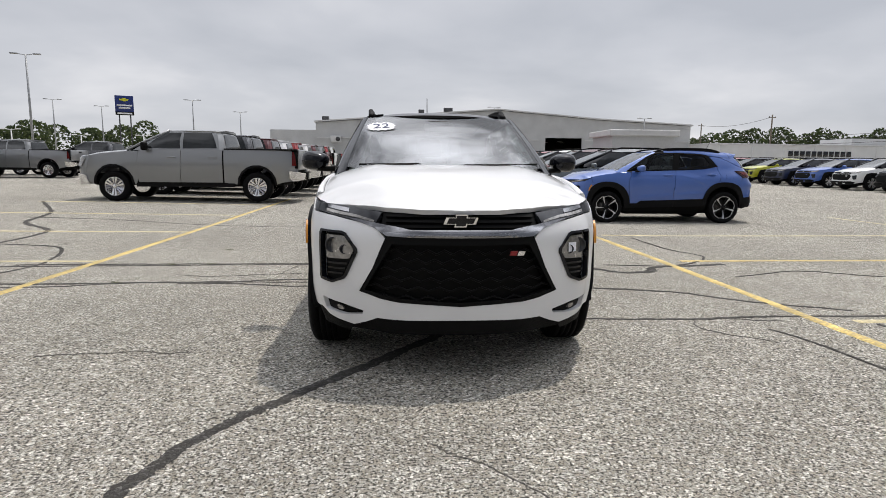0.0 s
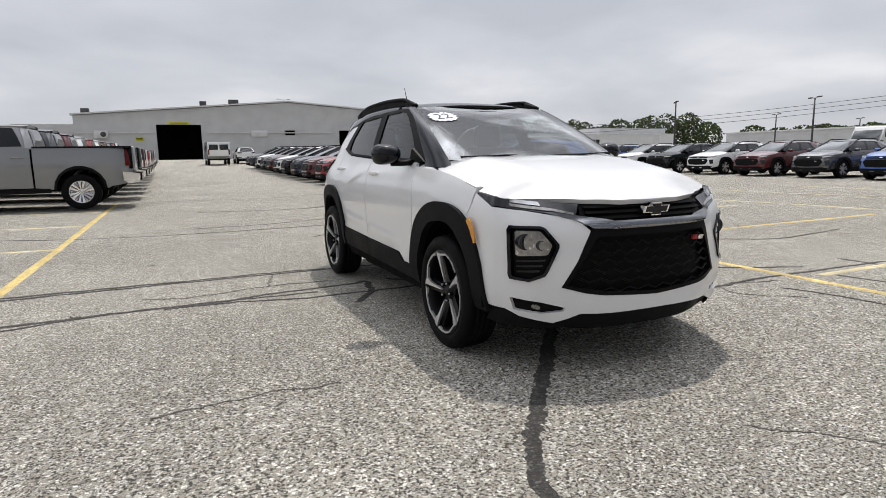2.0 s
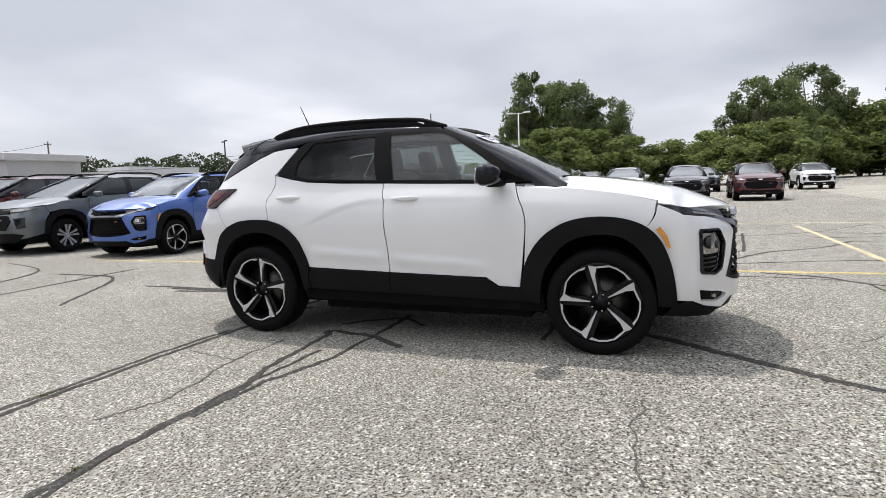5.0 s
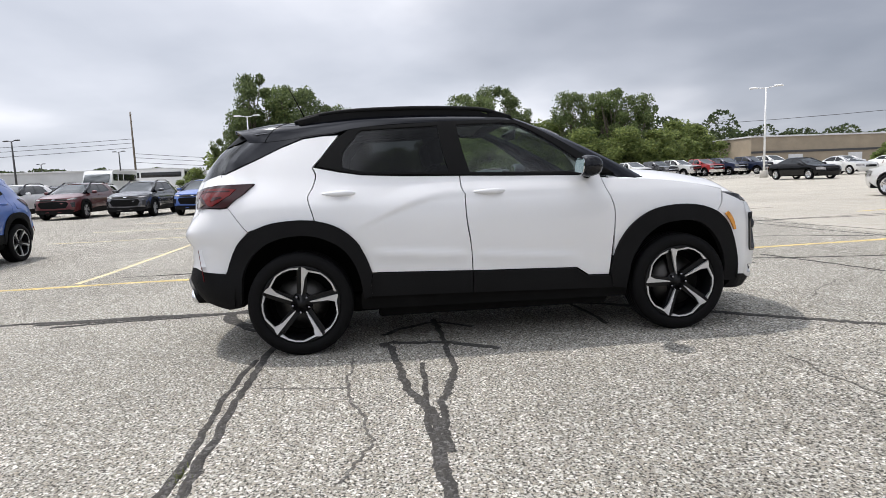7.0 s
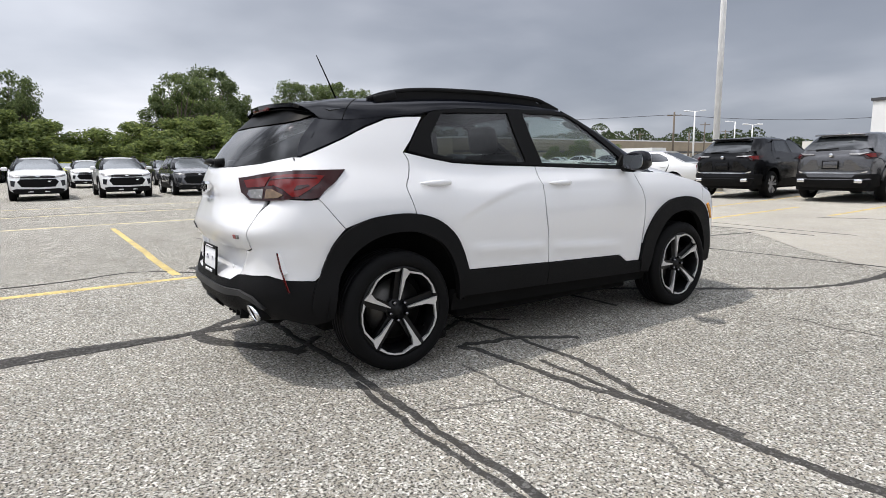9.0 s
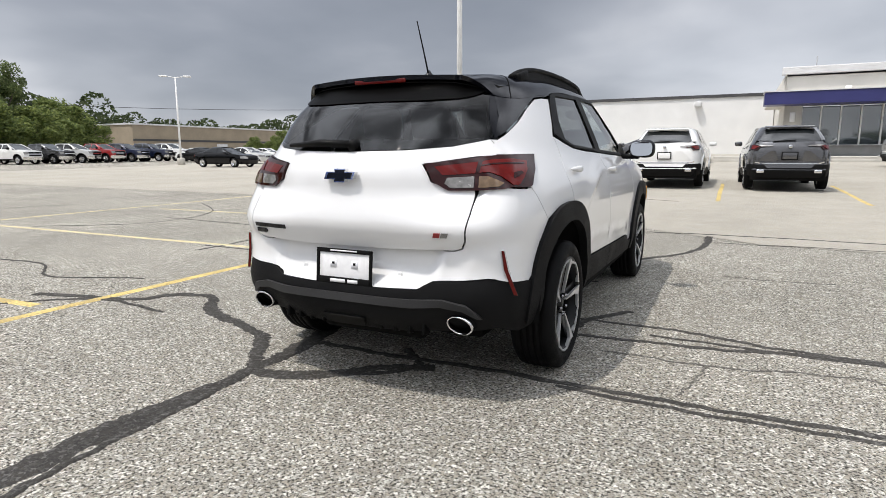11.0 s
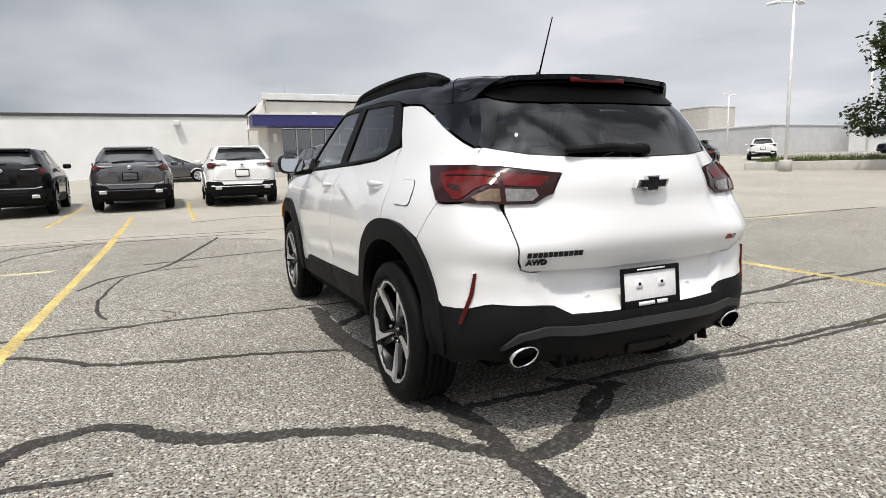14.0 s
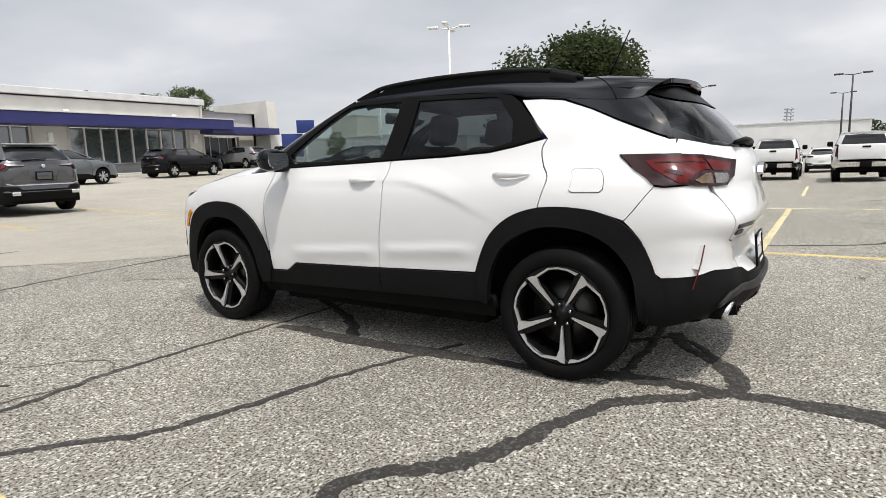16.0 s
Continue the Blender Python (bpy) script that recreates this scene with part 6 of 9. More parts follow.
        pair("gate_crease", [R(0.40, 0.95), R(0.28, 0.96), R(0.24, 0.74), R(0.27, 0.70), R(0.60, 0.72), R(0.60, 0.75)], low, M_PAINT, lift=0.004, depth=0.012)
        part("tail_badge", lathe([(2.13 * sy, 0.045), (2.165 * sy, 0.042), (2.168 * sy, 0.03)], 14, "y", (0, 0, 1.06 * sz)), M_BRIGHT, car)
        add("bumper_trim", rear_whole([R(0, 0.665), R(0.56, 0.665), R(0.68, 0.70), R(0.68, 0.675), R(0.57, 0.64), R(0, 0.64)], low), low.at, M_BRIGHT, lift=0.012, depth=0.02)
        for sgn in (-1, 1):
            part("exhaust_tip", box((0.17, 0.10, 0.085), (sgn * 0.57 * sx, 2.15 * sy, 0.47 * sz), bevel=0.02), M_BRIGHT, car)
    add("lower_bumper", rear_whole([R(0, 0.55), R(0.44, 0.55), R(0.50, 0.62), S(1.86, 0.64), S(1.76, 0.60), S(1.72, 0.36), R(0.6, 0.32), R(0, 0.31)], low), low.at, M_CLAD, lift=0.012)
    if face != "wide":
        part("plate_frame", box((0.36, 0.014, 0.20), (0, 2.148 * sy, 0.84 * sz), bevel=0.004), M_GRILLE, car)
    part("plate", box((0.31, 0.016, 0.15), (0, 2.152 * sy, (0.82 if face == "wide" else 0.84) * sz), bevel=0.004), M_PLATE if face == "wide" else M_PAINT, car)
    part("rear_wiper", box((0.5, 0.03, 0.025), (0.12 * sx, 2.07 * sy, 1.20 * sz), (0, 3, 0), 0.008), M_GRILLE, car)
    part("spoiler", box((1.02 * sx, 0.20, 0.035), (0, 1.70 * sy, 1.545 * sz), (-8, 0, 0), 0.014), M_PAINT, car)
    if rails:
        for sgn in (-1, 1):
            part("roof_rail", tube([(sgn * 0.56 * sx, -0.1 * sy, 1.59 * sz), (sgn * 0.575 * sx, 0.1 * sy, 1.635 * sz), (sgn * 0.575 * sx, 1.0 * sy, 1.635 * sz), (sgn * 0.55 * sx, 1.3 * sy, 1.575 * sz)], 0.022, 6), M_GRILLE, car)
    for sgn in (-1, 1):
        part("mirror", box((0.20, 0.12, 0.13), (sgn * 0.95 * sx, -0.68 * sy, 1.17 * sz), bevel=0.04), M_PAINT, car)
        for y in (-0.02, 0.98):
            part("door_handle", box((0.025, 0.18, 0.025), (sgn * 0.845 * sx, y * sy, 1.04 * sz), bevel=0.008), M_PAINT, car)
        for y in (-1.32, 1.32):
            wheel(car, sgn * (0.872 * sx - 0.115), y * sy, 0.355, 0.22, 0.235, False, sgn)
    part("underbody", box((1.5 * sx, 4.0 * sy, 0.24), (0, 0, 0.36), bevel=0.03), M_DARK, car)
    part("cabin_core", box((1.18 * sx, 2.2 * sy, 0.62), (0, 0.25 * sy, 0.85 * sz), bevel=0.1), M_DARK, car)
    return car


def pickup(label, group, at, rz):
    """A crew-cab pickup with an open bed and a chrome rear bumper."""
    car = thing("pickup_truck", label, "pickup truck", group, at=at, rz=rz)
    half = table((0.40, 0.95), (0.70, 1.0), (1.0, 1.015), (1.20, 1.0), (1.36, 0.965), (1.42, 0.94), (1.60, 0.87), (1.80, 0.78), (1.90, 0.72))
    low = Shell(half, table((0.40, 2.80), (0.60, 2.86), (1.0, 2.84), (1.20, 2.78), (1.42, 2.7)), table((0.40, 2.95), (0.9, 2.98), (1.42, 2.97)), 0.20, 1.0)
    high = Shell(half, table((1.36, 1.62), (1.42, 1.50), (1.60, 1.14), (1.80, 0.72), (1.92, 0.46)), table((1.30, 1.04), (1.42, 1.03), (1.80, 0.94), (1.92, 0.88)), 0.22, 1.6)
    S, F, R, HS, HF, HR = low.S, low.F, low.R, high.S, high.F, high.R
    st = 0.16
    fy, ry = -1.87, 1.87
    whole = lambda pts: pts + [(-a, b) for a, b in pts[::-1] if a > 1e-6]
    rear_whole = lambda pts, sh: pts + [(2 * sh.total - a, b) for a, b in pts[::-1] if abs(a - sh.total) > 1e-6]

    def arch(c):
        return [(c + 0.53 * math.cos(radians(a)), 0.47 + 0.53 * math.sin(radians(a))) for a in range(0, 181, 20)]
    both(low, car, "fender", [S(*p) for p in [(-1.30, 0.47)] + arch(fy) + [(-2.60, 0.52), (-2.66, 1.18), (-2.2, 1.27), (-1.5, 1.34), (-1.22, 1.34), (-1.24, 0.60)]], M_PAINT, st, depth=0.04)
    both(low, car, "front_door", [S(*p) for p in [(-1.23, 0.52), (-1.21, 1.36), (-0.12, 1.38), (-0.15, 0.52)]], M_PAINT, st)
    both(low, car, "rear_door", [S(*p) for p in [(-0.135, 0.52), (-0.105, 1.38), (0.96, 1.40), (0.96, 0.52)]], M_PAINT, st)
    both(low, car, "bed_side", [S(*p) for p in [(1.0, 0.52), (1.0, 1.41), (2.0, 1.42), (2.93, 1.42), (2.93, 0.60), (2.50, 0.52)] + arch(ry)], M_PAINT, st, depth=0.05)
    both(low, car, "sill", [S(*p) for p in [(-1.30, 0.40), (-1.30, 0.50), (1.28, 0.50), (1.28, 0.40)]], M_CLAD, st, lift=0.01)
    for sgn in (-1, 1):
        for c in (fy, ry):
            ring = [(0.52, 1), (0.44, 1)]
            outer = arch(c)
            inner = [(c + 0.475 * math.cos(radians(a)), 0.47 + 0.475 * math.sin(radians(a))) for a in range(180, -1, -20)]
            part("arch_trim", sheet([S(*p) for p in outer + inner], low.at, 0.12, (), 0.06, 0.014, sgn > 0), M_CLAD, car)
            wheel(car, sgn * 0.865, c, 0.405, 0.27, 0.25, False, sgn, 6, M_BRIGHT)
    nose = [F(0, 1.24), F(0.6, 1.23), F(0.97, 1.18), S(-2.60, 0.55), F(0.8, 0.45), F(0, 0.45)]
    part("nose", sheet(whole(nose), low.at, st, depth=0.05), M_PAINT, car)
    part("grille", sheet(whole([F(0, 1.16), F(0.64, 1.15), F(0.62, 0.78), F(0, 0.76)]), low.at, st, lift=0.02), M_GRILLE, car)
    part("grille_bar", sheet(whole([F(0, 1.0), F(0.64, 1.0), F(0.64, 0.93), F(0, 0.93)]), low.at, st, lift=0.04), M_BRIGHT, car)
    both(low, car, "headlamp", [F(0.66, 1.16), F(0.95, 1.15), S(-2.62, 1.05), F(0.93, 0.92), F(0.66, 0.96)], M_LENS_CLEAR, st, lift=0.02)
    part("front_bumper", sheet(whole([F(0, 0.72), F(0.93, 0.74), S(-2.55, 0.70), S(-2.5, 0.48), F(0.8, 0.44), F(0, 0.44)]), low.at, st, depth=0.06, lift=0.05), M_BRIGHT, car)
    hz = table((-2.8, 1.20), (-2.5, 1.28), (-2.0, 1.345), (-1.4, 1.40), (-1.1, 1.41))
    rim = [(0, -2.74), (-0.6, -2.72), (-0.93, -2.55), (-0.97, -1.9), (-0.95, -1.2), (0, -1.45)]
    part("hood", sheet(rim + [(-x, y) for x, y in rim[-2:0:-1]], lambda a, b: (a, b, hz(b) - 0.07 * (abs(a) / 0.96) ** 4 + 0.015 * math.exp(-((abs(a) - 0.5) / 0.14) ** 2)), st, depth=0.04), M_PAINT, car)
    part("windscreen", sheet(whole([HF(0, 1.39), HF(0.6, 1.39), HF(0.83, 1.41), HF(0.76, 1.65), HF(0.68, 1.86), HF(0, 1.89)]), high.at, st, depth=0.01), M_FARSCREEN, car)
    both(high, car, "cab_side", [HS(*p) for p in [(-1.35, 1.37), (-0.85, 1.70), (-0.58, 1.86), (-0.3, 1.90), (0.85, 1.90), (1.02, 1.39)]], M_PAINT, st, depth=0.04)
    both(high, car, "door_glass", [HS(*p) for p in [(-1.05, 1.42), (-0.78, 1.68), (-0.52, 1.83), (-0.13, 1.845), (-0.13, 1.42)]], M_FARGLASS, st, lift=0.006, depth=0.006)
    both(high, car, "rear_door_glass", [HS(*p) for p in [(-0.06, 1.42), (-0.06, 1.845), (0.66, 1.84), (0.82, 1.44)]], M_FARGLASS, st, lift=0.006, depth=0.006)
    part("cab_back", sheet(rear_whole([HR(0, 1.38), HR(0.93, 1.38), HR(0.70, 1.90), HR(0, 1.90)], high), high.at, st), M_PAINT, car)
    part("rear_window", sheet(rear_whole([HR(0, 1.44), HR(0.74, 1.44), HR(0.62, 1.80), HR(0, 1.82)], high), high.at, st, lift=0.008, depth=0.01), M_FARGLASS, car)
    rr = [(0, -0.55), (-0.6, -0.50), (-0.72, -0.3), (-0.76, 0.2), (-0.74, 0.8), (-0.66, 0.92), (0, 0.95)]
    part("roof", sheet(rr + [(-x, y) for x, y in rr[-2:0:-1]], lambda a, b: (a, b, 1.945 - 0.04 * (b - 0.2) ** 2 - 0.05 * (abs(a) / 0.76) ** 4), st, depth=0.06), M_PAINT, car)
    for sgn in (-1, 1):
        sec = [high.at(*HF(0.84, 1.37)), high.at(*HF(0.77, 1.65)), high.at(*HF(0.68, 1.90))]
        part("pillar", tube([(-sgn * p[0] * 1.02, p[1], p[2]) for p in sec], 0.055, 6, 0.7), M_PAINT, car)
        part("mirror", box((0.22, 0.14, 0.22), (sgn * 1.10, -1.0, 1.47), bevel=0.05), M_GRILLE, car)
        part("bed_inner", box((0.05, 1.95, 0.50), (sgn * 0.86, 1.98, 1.16)), M_DARK, car)
        part("bed_rail", box((0.10, 1.95, 0.04), (sgn * 0.91, 1.98, 1.415), bevel=0.012), M_CLAD, car)
        for y in (-0.35, 0.72):
            part("door_handle", box((0.03, 0.22, 0.035), (sgn * 1.012, y, 1.19), bevel=0.01), M_PAINT, car)
    part("bed_floor", box((1.7, 1.95, 0.06), (0, 1.98, 0.92)), M_DARK, car)
    part("tailgate", box((1.72, 0.09, 0.56), (0, 2.95, 1.15), bevel=0.025), M_PAINT, car)
    part("tailgate_handle", box((0.26, 0.02, 0.07), (0, 3.0, 1.33), bevel=0.01), M_GRILLE, car)
    both(low, car, "tail_lamp", [S(2.80, 1.36), R(0.93, 1.36), R(0.80, 1.36), R(0.80, 0.98), R(0.93, 0.98), S(2.80, 0.99)], M_LENS_RED, st, lift=0.012)
    part("rear_bumper", sheet(rear_whole([R(0, 0.78), R(0.75, 0.80), R(0.97, 0.86), S(2.72, 0.84), S(2.72, 0.66), R(0.9, 0.58), R(0.6, 0.62), R(0, 0.62)], low), low.at, st, depth=0.08, lift=0.10), M_BRIGHT, car)
    part("bumper_pad", box((1.0, 0.16, 0.03), (0, 3.03, 0.80), bevel=0.01), M_CLAD, car)
    part("plate_recess", box((0.36, 0.02, 0.18), (0, 3.09, 0.70), bevel=0.004), M_GRILLE, car)
    part("underbody", box((1.5, 5.0, 0.30), (0, 0, 0.58), bevel=0.04), M_DARK, car)
    part("cab_core", box((1.6, 2.5, 0.8), (0, -0.2, 1.02), bevel=0.05), M_DARK, car)
    part("axle", lathe([(-0.75, 0.07), (-0.12, 0.07), (-0.1, 0.16), (0.1, 0.16), (0.12, 0.07), (0.75, 0.07)], 12, "x", (0, 1.87, 0.42)), M_DARK, car)
    return car


def sedan(label, group, at, rz):
    car = thing("sedan", label, "car", group, at=at, rz=rz)
    half = table((0.20, 0.82), (0.45, 0.88), (0.70, 0.895), (0.88, 0.87), (0.98, 0.82), (1.10, 0.75), (1.25, 0.66), (1.38, 0.56), (1.42, 0.5))
    low = Shell(half, table((0.20, 2.28), (0.40, 2.40), (0.60, 2.40), (0.75, 2.33), (0.90, 2.2)), table((0.20, 2.25), (0.5, 2.44), (0.75, 2.42), (0.95, 2.34), (1.02, 2.25)), 0.32)
    high = Shell(half, table((0.92, 1.22), (1.0, 1.02), (1.20, 0.52), (1.38, 0.05), (1.44, 0.0)), table((0.95, 1.95), (1.05, 1.72), (1.25, 1.25), (1.40, 0.85)), 0.28, 1.15)
    S, F, R, HS, HF, HR = low.S, low.F, low.R, high.S, high.F, high.R
    st = 0.16
    whole = lambda pts: pts + [(-a, b) for a, b in pts[::-1] if a > 1e-6]
    rear_whole = lambda pts, sh: pts + [(2 * sh.total - a, b) for a, b in pts[::-1] if abs(a - sh.total) > 1e-6]
    fy, ry = -1.42, 1.42

    def arch(c):
        return [(c + 0.40 * math.cos(radians(a)), 0.33 + 0.40 * math.sin(radians(a))) for a in range(-10, 191, 20)]
    both(low, car, "fender", [S(*p) for p in arch(fy) + [(-2.1, 0.45), (-2.12, 0.80), (-1.6, 0.90), (-0.95, 0.96), (-0.98, 0.30)]], M_PAINT, st)
    both(low, car, "front_door", [S(*p) for p in [(-0.97, 0.28), (-0.94, 0.96), (0.10, 1.0), (0.06, 0.28)]], M_PAINT, st)
    both(low, car, "rear_door", [S(*p) for p in [(0.07, 0.28), (0.11, 1.0), (1.22, 1.02), (1.14, 0.72)] + [p for p in arch(ry)[8:]]], M_PAINT, st)
    both(low, car, "quarter_panel", [S(*p) for p in [(1.23, 1.02), (1.75, 1.01), (2.2, 0.99), (2.25, 0.50), (1.86, 0.30)] + arch(ry)[:8]], M_PAINT, st)
    part("front_bumper", sheet(whole([F(0, 0.82), F(0.6, 0.82), S(-2.05, 0.80), S(-2.05, 0.32), F(0.7, 0.24), F(0, 0.22)]), low.at, st), M_PAINT, car)
    part("grille", sheet(whole([F(0, 0.70), F(0.42, 0.68), F(0.42, 0.55), F(0, 0.54)]), low.at, st, lift=0.012), M_GRILLE, car)
    both(low, car, "headlamp", [F(0.50, 0.74), F(0.72, 0.78), S(-1.95, 0.76), S(-2.0, 0.62), F(0.52, 0.60)], M_LENS_CLEAR, st, lift=0.012)
    part("rear_bumper", sheet(rear_whole([R(0, 0.98), R(0.6, 0.98), S(2.15, 0.97), S(2.20, 0.40), R(0.7, 0.28), R(0, 0.27)], low), low.at, st), M_PAINT, car)
    both(low, car, "tail_lamp", [R(0.44, 0.93), R(0.72, 0.94), S(2.15, 0.93), S(2.2, 0.74), R(0.50, 0.74)], M_LENS_RED, st, lift=0.014)
    hz = table((-2.36, 0.76), (-2.1, 0.84), (-1.5, 0.93), (-1.0, 0.985))
    rim = [(0, -2.34), (-0.5, -2.30), (-0.8, -2.0), (-0.86, -1.5), (-0.84, -0.95), (0, -1.20)]
    part("hood", sheet(rim + [(-x, y) for x, y in rim[-2:0:-1]], lambda a, b: (a, b, hz(b) - 0.05 * (abs(a) / 0.86) ** 4), st), M_PAINT, car)
    part("trunk_lid", sheet([(-0.78, 1.72), (-0.72, 2.2), (-0.5, 2.34), (0.5, 2.34), (0.72, 2.2), (0.78, 1.72)], lambda a, b: (a, b, 1.05 - 0.10 * (b - 1.7) ** 2 - 0.05 * (abs(a) / 0.8) ** 4), st), M_PAINT, car)
    part("windscreen", sheet(whole([HF(0, 0.95), HF(0.72, 0.97), HF(0.60, 1.25), HF(0.52, 1.37), HF(0, 1.39)]), high.at, st, depth=0.01), M_FARSCREEN, car)
    part("rear_window", sheet(rear_whole([HR(0, 1.04), HR(0.66, 1.05), HR(0.52, 1.36), HR(0, 1.38)], high), high.at, st, depth=0.01), M_FARGLASS, car)
    both(high, car, "cab_side", [HS(*p) for p in [(-1.05, 0.96), (-0.55, 1.20), (-0.1, 1.375), (0.85, 1.385), (1.25, 1.23), (1.75, 1.02), (0.1, 1.0)]], M_PAINT, st)
    both(high, car, "door_glass", [HS(*p) for p in [(-0.80, 1.00), (-0.45, 1.20), (-0.05, 1.34), (0.10, 1.345), (0.10, 1.02)]], M_FARGLASS, st, lift=0.006, depth=0.006)
    both(high, car, "rear_door_glass", [HS(*p) for p in [(0.16, 1.02), (0.16, 1.345), (0.72, 1.34), (1.08, 1.20), (1.20, 1.06)]], M_FARGLASS, st, lift=0.006, depth=0.006)
    rr = [(0, -0.08), (-0.45, -0.04), (-0.56, 0.2), (-0.56, 0.7), (-0.48, 0.9), (0, 0.95)]
    part("roof", sheet(rr + [(-x, y) for x, y in rr[-2:0:-1]], lambda a, b: (a, b, 1.445 - 0.10 * (b - 0.4) ** 2 - 0.06 * (abs(a) / 0.56) ** 3), st, depth=0.05), M_PAINT, car)
    for sgn in (-1, 1):
        sec = [high.at(*HF(0.72, 0.94)), high.at(*HF(0.60, 1.25)), high.at(*HF(0.50, 1.40))]
        part("pillar", tube([(-sgn * p[0] * 1.03, p[1], p[2]) for p in sec], 0.045, 6, 0.7), M_PAINT, car)
        part("mirror", box((0.20, 0.12, 0.13), (sgn * 0.95, -0.72, 1.02), bevel=0.04), M_PAINT, car)
        for y in (0.0, 1.05):
            part("door_handle", box((0.03, 0.18, 0.03), (sgn * 0.885, y, 0.87), bevel=0.01), M_PAINT, car)
        for c in (fy, ry):
            wheel(car, sgn * 0.785, c, 0.325, 0.21, 0.22, False, sgn, 5, M_BRIGHT)
    part("underbody", box((1.5, 4.2, 0.24), (0, 0, 0.34), bevel=0.03), M_DARK, car)
    part("cab_core", box((1.2, 2.4, 0.5), (0, 0.2, 0.78), bevel=0.08), M_DARK, car)
    return car


def van(name, label, category, length, width, height, at, rz, raised=False):
    """A boxy van, camper or delivery body with a short nose."""
    v = thing(name, label, category, at=at, rz=rz)
    L, W, H = length / 2, width / 2, height
    side = rounded([(-L, 0.45), (-L, 1.0), (-L + 0.55, 1.15), (-L + 1.15, H - 0.12), (-L + 1.5, H), (L - 0.05, H), (L, H - 0.1), (L, 0.45)], 1)
    part("body", prism(side, -W, W, "yz"), P_WHITE, v, smooth=False)
    for sgn in (-1, 1):
        for y0, y1 in ((-L + 1.25, -L + 2.1), (-L + 2.25, 0.1), (0.25, L - 0.3)):
            part("side_window", box((0.02, y1 - y0, 0.52), (sgn * (W + 0.004), (y0 + y1) / 2, H - 0.55), bevel=0.006), M_FARGLASS, v)
        for y in (-L + 0.95, L - 1.1):
            wheel(v, sgn * (W - 0.11), y, 0.36, 0.22, 0.21, False, sgn, 5)
        part("tail_lamp", box((0.12, 0.02, 0.5), (sgn * (W - 0.10), L + 0.004, 1.2), bevel=0.006), M_LENS_RED, v)
        part("rear_window", box((W * 0.78, 0.02, 0.5), (sgn * W * 0.46, L + 0.004, H - 0.5), bevel=0.006), M_FARGLASS, v)
    part("windscreen", box((W * 1.8, 0.02, 0.78), (0, -L + 0.86, H - 0.62), (-34, 0, 0), 0.006), M_FARSCREEN, v)
    part("rear_bumper", box((W * 1.9, 0.14, 0.16), (0, L + 0.05, 0.52), bevel=0.02), M_CLAD, v)
    return v

# ---- the cars that stand round about (front looks to -y before turning) ----
M_PAINT = P_SILVER
WEST, EAST, SOUTH, NORTH = -90, 90, 0, 180


def here(x, y):
    return (x, y, ground_z(x, y))


# pickups with their tails to the aisle
truck = pickup("pewter grey crew-cab pickup truck with chrome bumpers", "row of pickup trucks", here(-6.02, 12.2), WEST)
row = [(P_GREY, "dark grey"), (P_MAROON, "maroon"), (P_WHITE, "white"), (P_RED, "red"), (P_WHITE, "white"), (P_MAROON, "maroon"), (P_SILVER, "pewter grey"), (P_RED, "red"), (P_WHITE, "white")]
for k, (tone, word) in enumerate(row):
    park(truck, M_PAINT, tone, -5.98, 15.15 + 2.95 * k, WEST, word + " pickup truck parked tail to the aisle")
for x, y, tone, word in ((-23.5, 18.5, P_RED, "red"), (-23.0, 24.5, P_STEEL, "steel grey"), (-20.0, 27.5, P_SILVER, "pewter grey"), (-23.5, 31.0, P_BLUE, "blue"), (-17.5, 30.8, P_GREY, "dark grey"), (-26.5, 15.2, P_WHITE, "white")):
    park(truck, M_PAINT, tone, x, y, EAST if x < -23 else WEST, word + " pickup truck in a far row")
for x, y in ((-29.3, 0.5), (-26.0, 3.7)):
    park(truck, M_PAINT, P_WHITE, x, y, WEST, "white pickup truck seen from its tailgate")
for k, (tone, word) in enumerate(((P_WHITE, "white"), (P_GREY, "dark grey"), (P_PEARL, "silver"), (P_RED, "red"), (P_NAVY, "navy"), (P_NAVY, "navy"), (P_WHITE, "white"))):
    park(truck, M_PAINT, tone, 59.4 - 0.6 * k, -28.0 - 2.36 * k - 0.2 * (k % 2), WEST + 12 + 6 * (k % 3), word + " pickup truck at the far edge of the lot")

# the blue car that matches the white one, and the mid-size row beside it
blue = copy_thing(hero, pose(5.50, 8.15, ground_z(5.50, 8.15), 0, 0, WEST))
repaint(blue, M_WHITE, P_BLUE)
tagged(blue, "bright blue crossover car with black lower cladding, parked side-on")
for o in blue.children_recursive:
    if o.type == "MESH" and o.name.split(".")[0] in ("roof", "roof_band", "rear_pillar", "spoiler", "housing", "roof_shoulder", "pillar"):
        o.material_slots[0].link = "OBJECT"
        o.material_slots[0].material = P_BLUE
M_PAINT = P_STEEL
mid = small_suv(4.86, 1.92, 1.68, "wide", "steel grey midsize suv with a tall dark grille", "row of midsize cars", here(5.55, 11.1), WEST)
for k, (tone, word) in enumerate(((P_MAROON, "maroon"), (P_WHITE, "white"), (P_RED, "red"), (P_MAROON, "maroon"), (P_NAVY, "navy"), (P_BLACK, "black"), (P_WHITE, "white"), (P_MAROON, "maroon"), (P_STEEL, "steel grey"), (P_WHITE, "white"), (P_BLACK, "black"), (P_GREY, "dark grey"))):
    park(mid, M_PAINT, tone, 5.6 + 0.02 * k, 13.9 + 2.78 * k, WEST, word + " midsize suv parked nose to the aisle")

